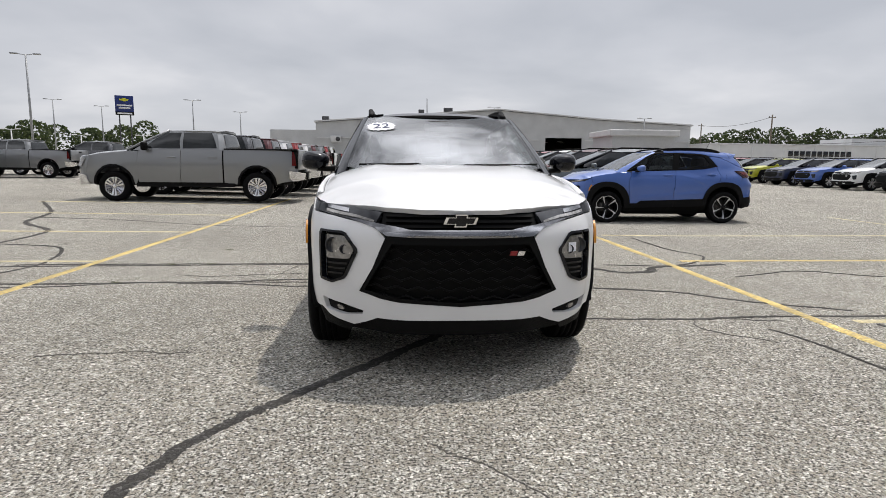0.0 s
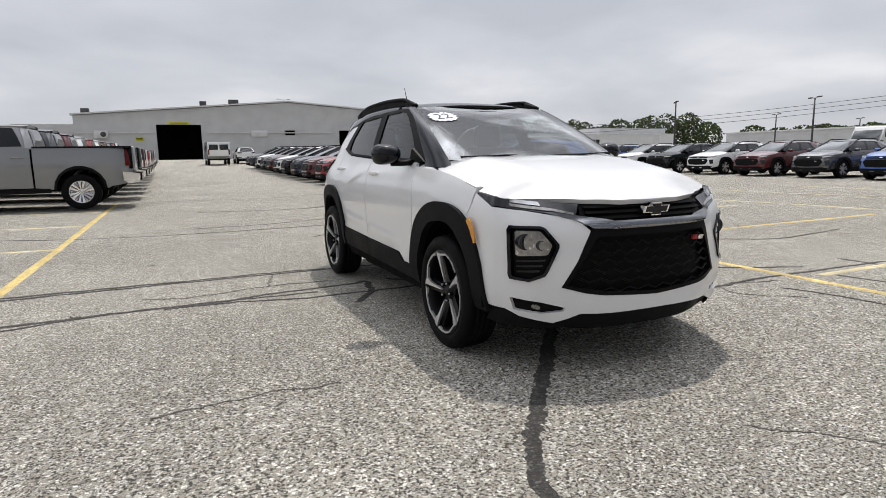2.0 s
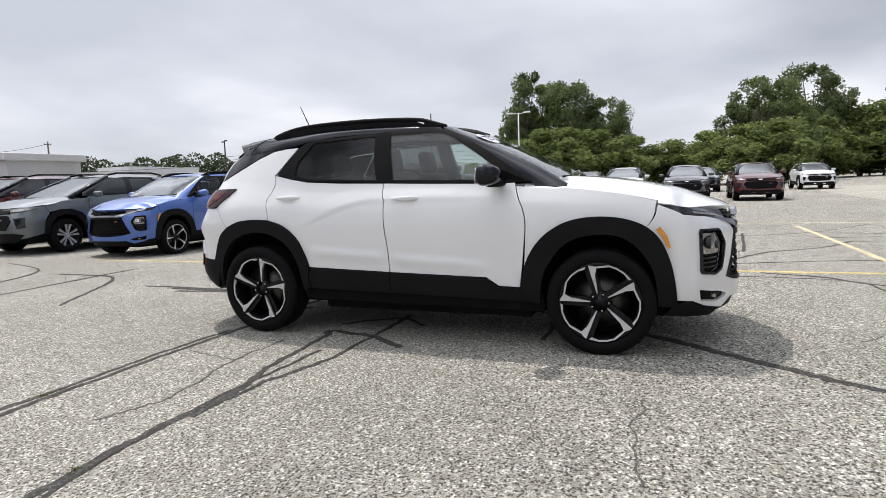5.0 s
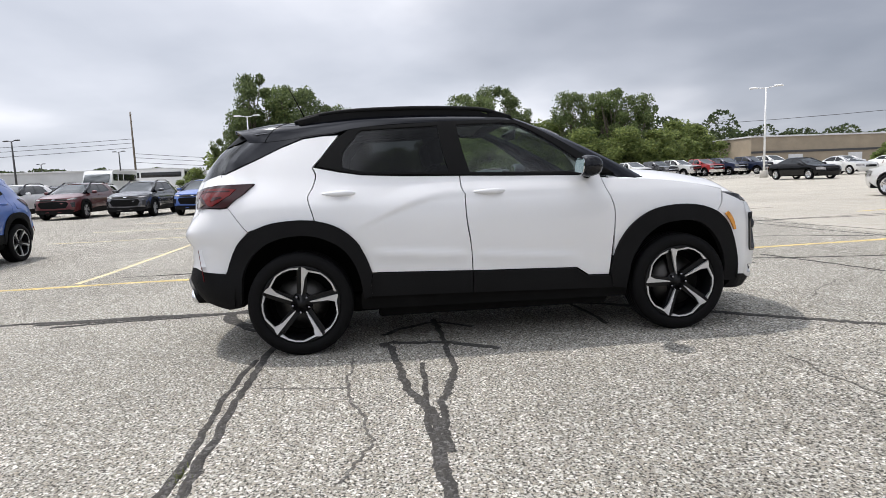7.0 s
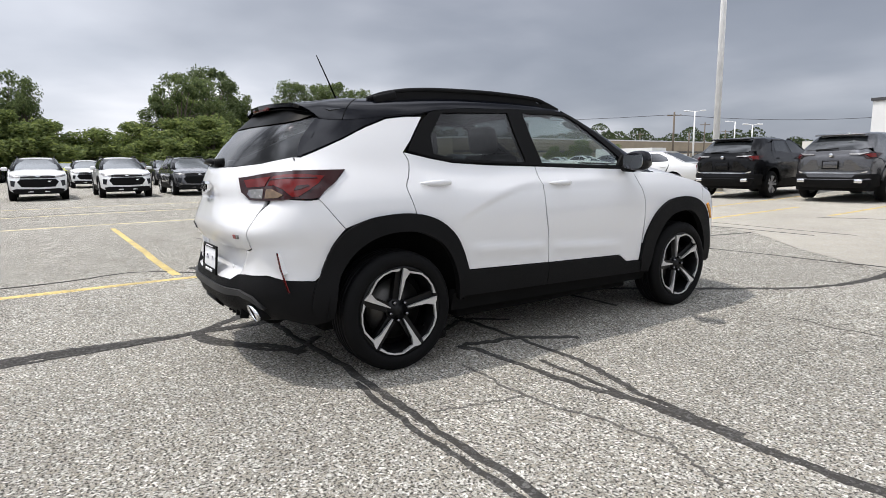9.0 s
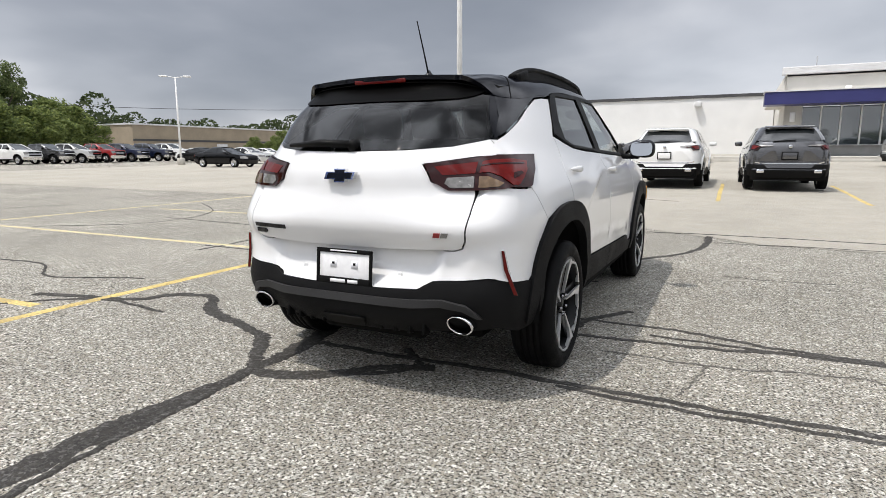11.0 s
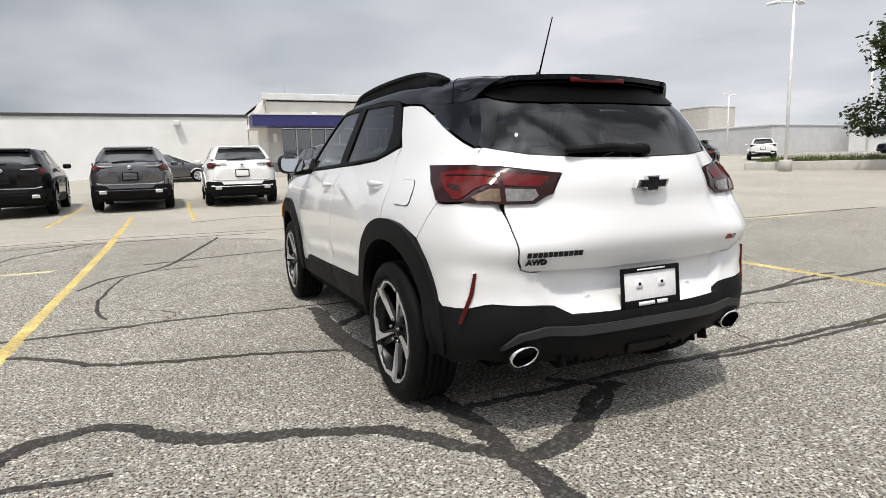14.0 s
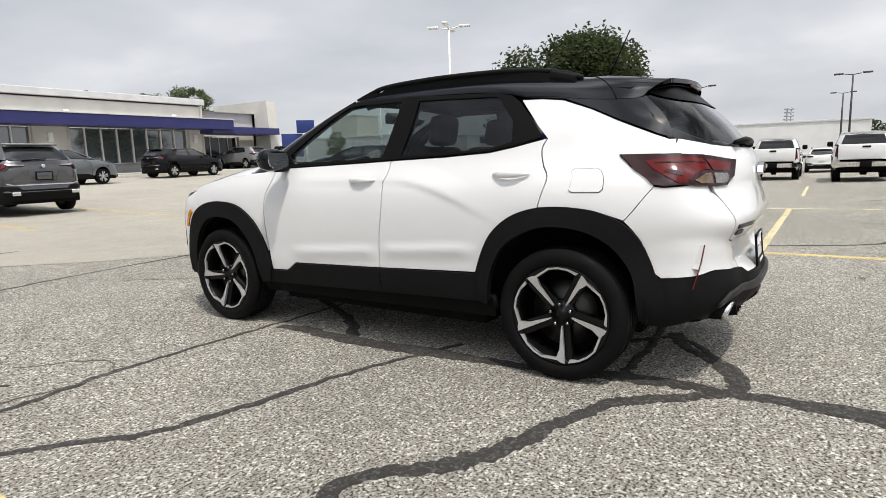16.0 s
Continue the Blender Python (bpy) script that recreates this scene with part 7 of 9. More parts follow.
# small crossovers in the long row
M_PAINT = P_GREY
small = small_suv(4.53, 1.80, 1.56, "wide", "dark grey small crossover parked nose out", "row of small crossovers", here(23.4, -2.35), WEST)
for y, tone, word in ((-5.0, P_MAROON, "maroon"), (0.2, P_WHITE, "white"), (2.95, P_WHITE, "white"), (5.7, P_WHITE, "white"), (8.4, P_BLUE, "blue"), (11.1, P_GREY, "grey"), (13.9, P_MAROON, "maroon"), (16.6, P_WHITE, "white"), (19.4, P_BLACK, "black"),
                      (22.1, P_WHITE, "white"), (24.9, P_BLUE, "blue"), (27.6, P_NAVY, "navy"), (30.4, P_YELLOW, "lime yellow"), (33.1, P_BLACK, "black"), (35.8, P_RED, "red")):
    park(small, M_PAINT, tone, 23.4, y, WEST, word + " small crossover parked nose out")
for x, y, tone, word in ((36, -9.5, P_WHITE, "white"), (36, -6.6, P_BLACK, "black"), (37, -3.7, P_GREY, "grey"), (36, 0.6, P_WHITE, "white"), (37, 3.4, P_WHITE, "white"), (36, 6.3, P_BLACK, "black"), (37, 9.2, P_WHITE, "white"), (38, 13, P_MAROON, "maroon"),
                         (38, 16, P_BLACK, "black"), (38, 19.5, P_WHITE, "white"), (38, 23, P_GREY, "grey"), (39, 27, P_NAVY, "navy"), (39, 31, P_WHITE, "white"), (52, -13, P_WHITE, "white"), (53, -9, P_BLACK, "black"), (52, -4, P_MAROON, "maroon"), (52, 1, P_YELLOW, "yellow"), (53, 6, P_BLACK, "black"),
                         (-42.0, 2.3, P_WHITE, "white"), (-47.0, 4.8, P_BLACK, "black"), (-52.0, 3.5, P_GREY, "grey"), (-58.0, 6.5, P_WHITE, "white"), (-60.0, 2.5, P_NAVY, "navy")):
    park(small, M_PAINT, tone, x, y, WEST, word + " crossover standing in a row behind")

# dark suvs seen from behind, before the showroom
M_PAINT = P_GREY
rdx = small_suv(4.75, 1.90, 1.67, "slim", "dark grey suv seen from behind with thin red lamps", "suvs before the showroom", here(2.75, -14.9), SOUTH, clad=False, rails=False)
for x, y, rz, tone, word in ((5.45, -14.7, 3, P_BLACK, "black"), (0.05, -15.0, -1, P_WHITE, "white"), (-2.75, -14.8, 2, P_GREY, "dark grey"), (-9.6, -26.6, WEST + 8, P_STEEL, "steel grey"), (-17.6, -29.3, WEST + 8, P_BLACK, "black"), (-26.5, -35.0, 0, P_SILVER, "silver grey"), (-30.5, -36.5, 0, P_BLACK, "black"),
                             (-18.6, -16.6, 32, P_BLACK, "black"), (-62.0, -29.5, 65, P_NAVY, "navy"), (-40.0, -28.0, WEST + 40, P_WHITE, "white")):
    park(rdx, M_PAINT, tone, x, y, rz, word + " suv on the concrete apron")

# sedans
M_PAINT = P_PEARL
saloon = sedan("champagne silver sedan with five-spoke wheels", "sedans", here(10.08, -15.6), EAST + 7)
for x, y, rz, tone, word in ((31.3, -27.3, WEST + 4, P_BLACK, "black"), (36.5, -34.8, WEST, P_PEARL, "silver"), (48.8, -50.6, WEST, P_WHITE, "white"), (33.1, -37.7, WEST + 3, P_WHITE, "white"), (33.9, -42.2, WEST - 10, P_NAVY, "navy"), (21.5, -37.5, EAST - 30, P_BLACK, "black"),
                             (18.0, -38.0, EAST - 30, P_BLACK, "black"), (14.5, -30.5, EAST, P_WHITE, "white"), (46.0, -38.0, EAST, P_BLACK, "black"), (50.0, -41.0, EAST, P_WHITE, "white"), (2.0, -30.0, WEST, P_GREY, "dark grey")):
    park(saloon, M_PAINT, tone, x, y, rz, word + " sedan in the far lot")

van("work_van", "white work van standing by the workshop door", "van", 5.7, 2.0, 2.15, here(2.2, 58.0), NORTH)
park(mid, P_STEEL, P_WHITE, 5.1, 61.0, NORTH, "white suv standing by the workshop door")
van("camper_van", "white camper van behind the parked cars", "van", 6.0, 2.1, 2.7, here(46, 22.0), WEST)
van("motor_home", "long white motor home beyond the lot", "motor home", 9.0, 2.4, 3.1, here(60, 24.5), NORTH)

# ---- painted lines, sealed cracks, weeds ----
def line(name, pts, width, mat, label, seed):
    return tagged(part(name, ribbon(pts, width, 0.004, 0.10, seed), mat, None), label, "road marking", "parking bay lines", "structure")


def bay(x0, y0, x1, y1, mat, seed, width=0.105):
    n = 5
    rnd = random.Random(seed)
    pts = [(x0 + (x1 - x0) * k / n + rnd.uniform(-0.01, 0.01), y0 + (y1 - y0) * k / n + rnd.uniform(-0.01, 0.01)) for k in range(n + 1)]
    line("bay_line", pts, width, mat, "worn yellow painted bay line on asphalt", seed)


bay(-3.93, -6.0, -3.62, 13.0, M_YELLOW, 1, 0.12)
bay(2.70, -11.1, 3.12, 13.5, M_YELLOW, 2, 0.115)
for k, y in enumerate((-3.6, 1.85, 4.75, 7.75, 10.7)):
    bay(-3.78, y, -9.6, y + 0.05, M_PALEYELLOW, 10 + k)
for k, y in enumerate((-4.2, -1.08, 1.80, 4.65)):
    bay(3.16, y, 9.2, y + 0.05, M_PALEYELLOW if k != 2 else M_YELLOW, 20 + k)
bay(9.9, -7.5, 10.4, 9.0, M_PALEYELLOW, 30, 0.12)
bay(-9.7, -1.0, -9.75, 8.0, M_PALEYELLOW, 31, 0.12)
for k, x in enumerate((6.9, 4.15, 1.45, -1.35, -4.1)):
    bay(x, -9.6, x, -15.2, M_YELLOW, 40 + k, 0.11)
for k, x in enumerate((13.5, 16.5)):
    bay(x, -3.0, x, 9.0, M_PALEYELLOW, 50 + k)
for k, y in enumerate((2.0, 5.0)):
    bay(-14.0, y, -20.0, y, M_PALEYELLOW, 60 + k)

CRACKS = (
    (0.095, ((-1.40, -4.3), (-1.36, -3.5), (-1.27, -3.05), (-1.11, -2.67), (-0.95, -2.46), (-0.76, -2.22), (-0.37, -1.71), (0.05, -1.15), (0.45, -0.5), (0.80, -0.15))),
    (0.060, ((-6.5, 1.50), (-4.5, 1.52), (-2.96, 1.56), (-1.86, 1.59), (-0.68, 1.57), (0.21, 1.59), (0.60, 1.58))),
    (0.055, ((-4.6, 1.62), (-3.0, 1.64), (-1.90, 1.66), (-0.90, 1.63))),
    (0.075, ((-6.0, 0.50), (-4.2, 0.53), (-3.10, 0.56), (-2.51, 0.58), (-2.11, 0.57), (-1.58, 0.67), (-0.99, 0.73), (-0.70, 0.78))),
    (0.060, ((-2.45, 0.52), (-2.05, 0.53), (-1.71, 0.46), (-1.34, 0.38), (-0.69, 0.36), (-0.08, 0.38))),
    (0.065, ((-0.71, 0.76), (-0.76, 0.55), (-0.78, 0.39), (-1.02, 0.02))),
    (0.050, ((-0.50, 0.80), (-0.30, 0.62), (-0.20, 0.35), (-0.40, 0.10))),
    (0.120, ((3.6, 1.55), (2.67, 1.34), (2.50, 1.11), (2.17, 1.00), (1.86, 1.28), (1.52, 1.45), (1.11, 1.58), (0.92, 1.74), (0.74, 1.99), (0.59, 2.12), (0.30, 2.02), (0.01, 1.78), (-0.24, 1.66))),
    (0.140, ((0.81, -0.82), (0.82, 0.22), (0.77, 0.98), (0.66, 1.65), (0.65, 2.08), (0.64, 2.45), (0.68, 3.0), (0.66, 3.8))),
    (0.055, ((0.64, 2.3), (0.58, 2.6), (0.56, 3.1), (0.50, 3.6))),
    (0.060, ((0.59, 2.12), (0.40, 2.13), (0.20, 2.00), (-0.13, 1.71), (0.05, 1.45))),
    (0.060, ((0.71, 4.3), (0.71, 3.25), (0.68, 2.64), (0.64, 2.13))),
    (0.050, ((4.4, -0.95), (2.59, -0.90), (1.98, -0.96), (1.21, -0.92), (0.41, -0.87), (-0.6, -0.9))),
    (0.055, ((3.4, -0.75), (2.70, -0.38), (2.32, -0.04), (1.85, 0.13), (1.23, 0.29), (0.58, 0.57))),
    (0.050, ((4.83, -2.72), (4.34, -2.28), (4.17, -1.50), (4.16, -0.62))),
    (0.060, ((6.15, -4.38), (5.28, -3.81), (4.63, -3.00), (3.57, -2.35))),
    (0.055, ((3.27, -1.15), (3.49, -2.46), (3.80, -3.63), (3.93, -5.45), (3.15, -6.54))),
    (0.045, ((6.73, -3.99), (6.78, -5.64), (6.35, -7.09), (6.01, -10.42))),
    (0.030, ((9.78, -8.01), (6.73, -6.95), (3.45, -7.20), (0.0, -7.0))),
    (0.040, ((-4.04, 0.38), (-3.55, 0.41), (-2.58, 0.60), (-1.22, 0.56))),
    (0.050, ((-4.46, 1.04), (-4.38, 1.81), (-4.88, 2.98), (-5.90, 3.32))),
    (0.100, ((-5.90, 3.32), (-6.06, 4.83), (-7.15, 6.08), (-7.74, 7.96), (-9.49, 10.75))),
    (0.045, ((-7.66, 6.94), (-5.90, 6.64), (-3.48, 5.74), (-1.0, 5.6), (2.0, 5.9))),
    (0.040, ((6.00, -4.83), (5.17, -4.82), (3.85, -5.05))),
    (0.045, ((6.20, -6.54), (5.25, -6.60), (4.2, -6.62), (3.05, -6.70), (0.4, -6.6))),
    (0.030, ((2.34, -1.26), (2.46, -1.58), (2.47, -2.49), (2.25, -3.46), (1.6, -3.6))),
    (0.040, ((9.55, -7.71), (9.57, -9.56))),
    (0.050, ((7.6, -4.4), (7.42, -4.90), (7.26, -5.60), (7.5, -6.6))),
    (0.060, ((6.09, -4.30), (6.27, -6.79), (5.70, -9.68))),
    (0.060, ((7.6, -3.0), (5.86, -2.85), (4.72, -2.73))),
    (0.075, ((-4.62, -3.16), (-4.12, -2.36), (-3.84, -1.68))),
    (0.035, ((-1.5, -3.80), (-4.10, -3.80), (-5.96, -3.70), (-12, -3.75))),
    (0.040, ((3.53, 4.25), (3.51, 2.91), (3.65, 2.12), (2.96, 1.48), (2.09, 1.50))),
    (0.030, ((3.29, 0.75), (4.23, 1.07), (5.08, 0.70), (6.6, 0.9))),
    (0.030, ((-2.07, 6.26), (-0.63, 6.42), (1.42, 7.31), (2.22, 9.18))),
    (0.040, ((1.30, 6.64), (1.14, 5.38), (-0.5, 4.2))),
    (0.050, ((2.75, -2.69), (2.50, -3.24), (1.92, -3.92), (1.21, -6.39))),
    (0.050, ((2.2, -4.1), (0.5, -4.4), (-1.6, -4.5), (-4.5, -4.4))),
    (0.045, ((-4.14, -2.9), (-4.35, -3.4), (-5.2, -3.0))),
    (0.045, ((8.5, -1.2), (7.2, -2.3), (7.6, -4.0), (9.5, -5.5))),
    (0.035, ((-1.8, 9.5), (0.2, 9.2), (1.6, 9.9))),
    (0.035, ((-2.5, 13.5), (0.0, 13.2), (2.0, 13.9))),
    (0.035, ((12.0, -4.0), (14.0, 1.0), (13.2, 6.0))),
    (0.030, ((-5.5, -6.0), (-5.0, -9.0), (-6.5, -12.0))),
    (0.030, ((1.5, -9.2), (0.3, -9.6), (-0.6, -9.3))),
    (0.040, ((-12.0, 3.2), (-13.0, 4.4), (-12.2, 5.6))),
    (0.016, ((-2.62, 1.0), (-2.4, 0.90), (-2.16, 0.88), (-1.53, 1.0), (-1.02, 0.98))),
    (0.012, ((-1.46, 1.5), (-1.52, 1.25), (-1.57, 1.0))),
    (0.012, ((-1.6, -1.62), (-1.95, -1.60), (-2.5, -1.64))),
    (0.014, ((2.2, -1.6), (1.85, -1.2), (2.05, -0.95), (2.6, -1.05))),
    (0.010, ((0.4, -3.6), (0.0, -3.1), (-0.2, -2.9))),
)
for k, (w, pts) in enumerate(CRACKS):
    rnd = random.Random(k)
    wide = [(x, y, w * rnd.uniform(0.72, 1.25)) for x, y in pts]
    tagged(part("crack_seal", ribbon(wide, w, 0.003 + 0.00003 * k, 0.26, 100 + k, 16, 0.010 if w > 0.02 else 0.014), M_SEAL if w > 0.02 else M_OPENCRACK, None), "dark sealed crack winding over the asphalt" if w > 0.02 else "thin open crack in the asphalt", "crack", "sealed cracks", "structure")

M_WEED = material("weed_green", (0.09, 0.11, 0.02), rough=0.8, vary=0.3, scale=30.0)
for k, (x, y) in enumerate(((-2.9, 1.60), (-2.45, 1.62), (-3.05, 0.58), (-2.6, 2.75))):
    rnd = random.Random(900 + k)
    bm = bmesh.new()
    for _ in range(34):
        a, r = rnd.uniform(0, 6.28), rnd.uniform(0, 0.05)
        bx, by, h = x + r * math.cos(a) * 1.6, y + r * math.sin(a), rnd.uniform(0.01, 0.03)
        t = rnd.uniform(0, 6.28)
        v = [bm.verts.new((bx - 0.003 * math.cos(t), by - 0.003 * math.sin(t), 0.0)), bm.verts.new((bx + 0.003 * math.cos(t), by + 0.003 * math.sin(t), 0.0)), bm.verts.new((bx + rnd.uniform(-0.02, 0.02), by + rnd.uniform(-0.02, 0.02), h))]
        bm.faces.new(v)
    tagged(part("weed_tuft", bm, M_WEED, None), "small tuft of weed growing in a sealed crack", "weed", "weeds", "stuff")

# ---- buildings ----
M_SIDING = material("grey_metal_siding", (0.50, 0.505, 0.51), rough=0.55, vary=0.08, scale=0.7, fine=0.05, fine_scale=12.0, bump=0.1, bump_scale=8.0)
M_STUCCO = material("cream_stucco", (0.62, 0.60, 0.555), rough=0.85, vary=0.06, scale=1.2, fine=0.05, fine_scale=40.0, bump=0.2, bump_scale=80.0)
M_WHITEWALL = material("white_wall_paint", (0.70, 0.70, 0.695), rough=0.7, vary=0.05, scale=0.8, fine=0.04, fine_scale=20.0, bump=0.1, bump_scale=60.0)
M_COPING = material("roof_coping", (0.60, 0.60, 0.60), rough=0.45, vary=0.08, scale=2.0)
M_SHOPGLASS = material("shop_window_glass", (0.055, 0.068, 0.072), rough=0.04, ior=2.3, spec=0.6, vary=0.3, scale=0.6)
M_BANDBLUE = material("deep_blue_fascia", (0.030, 0.032, 0.13), rough=0.4, vary=0.08, scale=1.5, fine=0.05, fine_scale=30.0)
M_MULLION = material("pale_mullion", (0.62, 0.62, 0.60), rough=0.5, vary=0.05, scale=5.0)
M_BROWN = material("brown_brick_wall", (0.30, 0.25, 0.185), rough=0.85, vary=0.12, scale=0.5, fine=0.1, fine_scale=9.0, bump=0.2, bump_scale=12.0)
M_BRICKGREY = material("grey_block_base", (0.24, 0.24, 0.235), rough=0.85, vary=0.12, scale=2.0, fine=0.1, fine_scale=25.0, bump=0.2, bump_scale=25.0)
# near-black that paints the shade inside the workshop bays
M_BAYSHADE = material("painted_bay_shade", (0.010, 0.010, 0.011), rough=0.9, vary=0.3, scale=1.0)
M_SIGNYELLOW = material("yellow_sign", (0.62, 0.60, 0.03), rough=0.5, vary=0.06, scale=6.0)
M_SIGNBLUE = material("blue_sign", (0.016, 0.032, 0.15), rough=0.4, vary=0.06, scale=3.0)
M_POLEWHITE = material("white_pole_paint", (0.80, 0.80, 0.79), rough=0.5, vary=0.08, scale=3.0)
M_POLEDARK = material("dark_pole", (0.055, 0.055, 0.058), rough=0.6, vary=0.15, scale=3.0)
M_POLEGREY = material("galvanised_pole", (0.34, 0.35, 0.36), rough=0.5, metal=0.4, vary=0.12, scale=3.0)
M_TIMBER = material("weathered_timber", (0.14, 0.115, 0.09), rough=0.9, vary=0.2, scale=4.0, fine=0.15, fine_scale=40.0)
M_CONCRETE = material("pale_kerb_concrete", (0.46, 0.44, 0.40), rough=0.85, vary=0.12, scale=2.0, fine=0.1, fine_scale=40.0, bump=0.2, bump_scale=60.0)
M_WIRE = material("black_wire", (0.02, 0.02, 0.02), rough=0.7, vary=0.1, scale=1.0)


def facade(name, outline, holes, y, mat, parent, thick=0.3, step=3.0):
    """A wall that faces -y, with its openings cut right through."""
    return part(name, sheet(outline, lambda a, b: (a, y, b), step, holes, thick, 0.0, flip=True), mat, parent, smooth=False)


def words(text, size, place, rot, mat, parent, depth=0.01, name="lettering", bold=0.0):
    cu = bpy.data.curves.new(name, "FONT")
    cu.body, cu.size, cu.extrude, cu.align_x, cu.align_y = text, size, depth, "CENTER", "CENTER"
    cu.offset = bold
    tmp = bpy.data.objects.new(name, cu)
    me = bpy.data.meshes.new_from_object(tmp)
    bpy.data.objects.remove(tmp)
    me.materials.append(mat)
    ob = new(name, me)
    ob.parent = parent
    ob.matrix_basis = pose(*place, *rot)
    return ob


def workshop():
    g = ground_z(10, 70)
    b = thing("workshop_building", "long pale grey metal workshop with dark open bays", "building")
    y = 70.0
    gable = [(-10.5, g - 0.3), (-10.5, g + 4.95), (12.2, g + 6.75), (25, g + 5.75), (37.5, g + 5.15), (37.5, g - 0.3)]
    d0, d1 = (-2.55, g), (2.15, g + 3.95)
    bay = [(d0[0], g - 0.001), (d0[0], d1[1]), (d1[0], d1[1]), (d1[0], g - 0.001)]
    bay2 = [(18.4, g + 0.6), (18.4, g + 3.35), (23.2, g + 3.35), (23.2, g + 0.6)]
    low_win = [(11.6, g + 2.75), (11.6, g + 3.35), (12.9, g + 3.35), (12.9, g + 2.75)]
    bay[0] = (d0[0], g - 0.25)
    bay[3] = (d1[0], g - 0.25)
    facade("wall", gable, (bay, bay2, low_win), y, M_SIDING, b)
    part("side_wall", box((0.3, 40, 5.2), (-10.35, y + 20.3, g + 2.3)), M_SIDING, b, smooth=False)
    part("side_wall", box((0.3, 40, 5.4), (37.35, y + 20.3, g + 2.4)), M_SIDING, b, smooth=False)
    for a, c in (((-10.7, 4.98), (12.2, 6.80)), ((12.2, 6.80), (25.0, 5.80)), ((25.0, 5.80), (37.7, 5.19))):
        L = math.hypot(c[0] - a[0], c[1] - a[1])
        t = math.degrees(math.atan2(c[1] - a[1], c[0] - a[0]))
        part("roof_trim", box((L, 0.5, 0.16), ((a[0] + c[0]) / 2, y - 0.05, g + (a[1] + c[1]) / 2), (0, -t, 0)), M_COPING, b, smooth=False)
        part("roof", box((L, 40, 0.12), ((a[0] + c[0]) / 2, y + 20, g + (a[1] + c[1]) / 2 - 0.08), (0, -t, 0)), M_COPING, b, smooth=False)
    part("wall_band", box((7.6, 0.14, 0.12), (-6.6, y - 0.08, g + 3.05)), M_COPING, b, smooth=False)
    part("wall_band", box((14.6, 0.14, 0.12), (10.2, y - 0.08, g + 3.05)), M_COPING, b, smooth=False)
    part("wall_band", box((13.9, 0.14, 0.12), (30.5, y - 0.08, g + 3.05)), M_COPING, b, smooth=False)
    part("annex", box((5.6, 12, 4.1), (-13.3, y + 6.2, g + 1.9)), M_SIDING, b, smooth=False)
    # bays with floor, back wall, a few ceiling lamps; their shade is painted black
    part("bay_back", box((48, 0.2, 6.4), (13.5, y + 14, g + 2.6)), M_BAYSHADE, b, smooth=False)
    part("bay_ceiling", box((48, 14, 0.2), (13.5, y + 7.2, g + 4.6)), M_BAYSHADE, b, smooth=False)
    part("bay_floor", box((48, 14, 0.1), (13.5, y + 7.2, g - 0.05)), M_BAYSHADE, b, smooth=False)
    for k in range(6):
        part("bay_lamp", box((0.5, 0.12, 0.05), (18.6 + 0.8 * k, y + 3.0 + (k % 3) * 2.0, g + 3.05 - 0.05 * (k % 2))), M_STICKER, b, smooth=False)
    part("door_lintel", box((2.3, 0.2, 0.26), (-0.2, y - 0.1, d1[1] + 0.15)), M_SIGNYELLOW, b, smooth=False)
    words("COLLISION CENTER", 0.20, (-0.2, y - 0.215, d1[1] + 0.15), (90, 0, 0), M_GRILLE, b)
    part("notice", box((0.85, 0.06, 0.42), (-4.3, y - 0.1, g + 2.35)), M_SIGNYELLOW, b, "yellow notice board", smooth=False)
    for k in range(2):
        part("notice_bar", box((0.65, 0.03, 0.09), (-4.3, y - 0.14, g + 2.26 + 0.18 * k)), M_GRILLE, b, smooth=False)
    part("cooling_unit", box((1.3, 0.6, 0.8), (-8.0, y - 0.35, g + 2.85), bevel=0.05), M_COPING, b)
    part("cooling_fan", lathe([(-0.02, 0.28), (0.0, 0.28), (0.0, 0.05)], 16, "y", (-7.75, y - 0.67, g + 2.85)), M_POLEDARK, b)
    part("wall_vent", box((1.9, 0.12, 0.75), (8.6, y - 0.08, g + 2.95), bevel=0.02), M_COPING, b)
    part("wall_lamp", box((0.6, 0.5, 0.5), (27.8, y - 0.3, g + 4.15), bevel=0.06), M_COPING, b)
    part("down_pipe", tube([(27.8, y - 0.2, g + 3.8), (27.8, y - 0.2, g + 0.2)], 0.07, 8), M_COPING, b)
    for x, z, w in ((2.6, 6.1, 0.7), (6.0, 6.35, 1.1), (-9.4, 5.1, 0.8)):
        part("roof_unit", box((w, 0.8, 0.8), (x, y + 1.2, g + z + 0.2), bevel=0.03), M_POLEDARK, b)
    return b


shop = workshop()
near = Vector((-0.3, -5.3, 1.0))
rise = ground_z(14, 99) - (near.z + 1.37 * (ground_z(10, 70) - near.z))
shop.matrix_basis = Matrix.Translation(near + Vector((0, 0, rise))) @ Matrix.Scale(1.37, 4) @ Matrix.Translation(-near)


def block(name, label, x0, x1, y0, y1, h, mat, coping=True, sink=0.5):
    z = ground_z((x0 + x1) / 2, (y0 + y1) / 2)
    b = thing(name, label, "building")
    part("wall", box((x1 - x0, y1 - y0, h + sink), ((x0 + x1) / 2, (y0 + y1) / 2, z + (h - sink) / 2)), mat, b, smooth=False)
    if coping:
        part("roof_edge", box((x1 - x0 + 0.3, y1 - y0 + 0.3, 0.25), ((x0 + x1) / 2, (y0 + y1) / 2, z + h + 0.1), bevel=0.03), M_COPING, b, smooth=False)
    return b, z


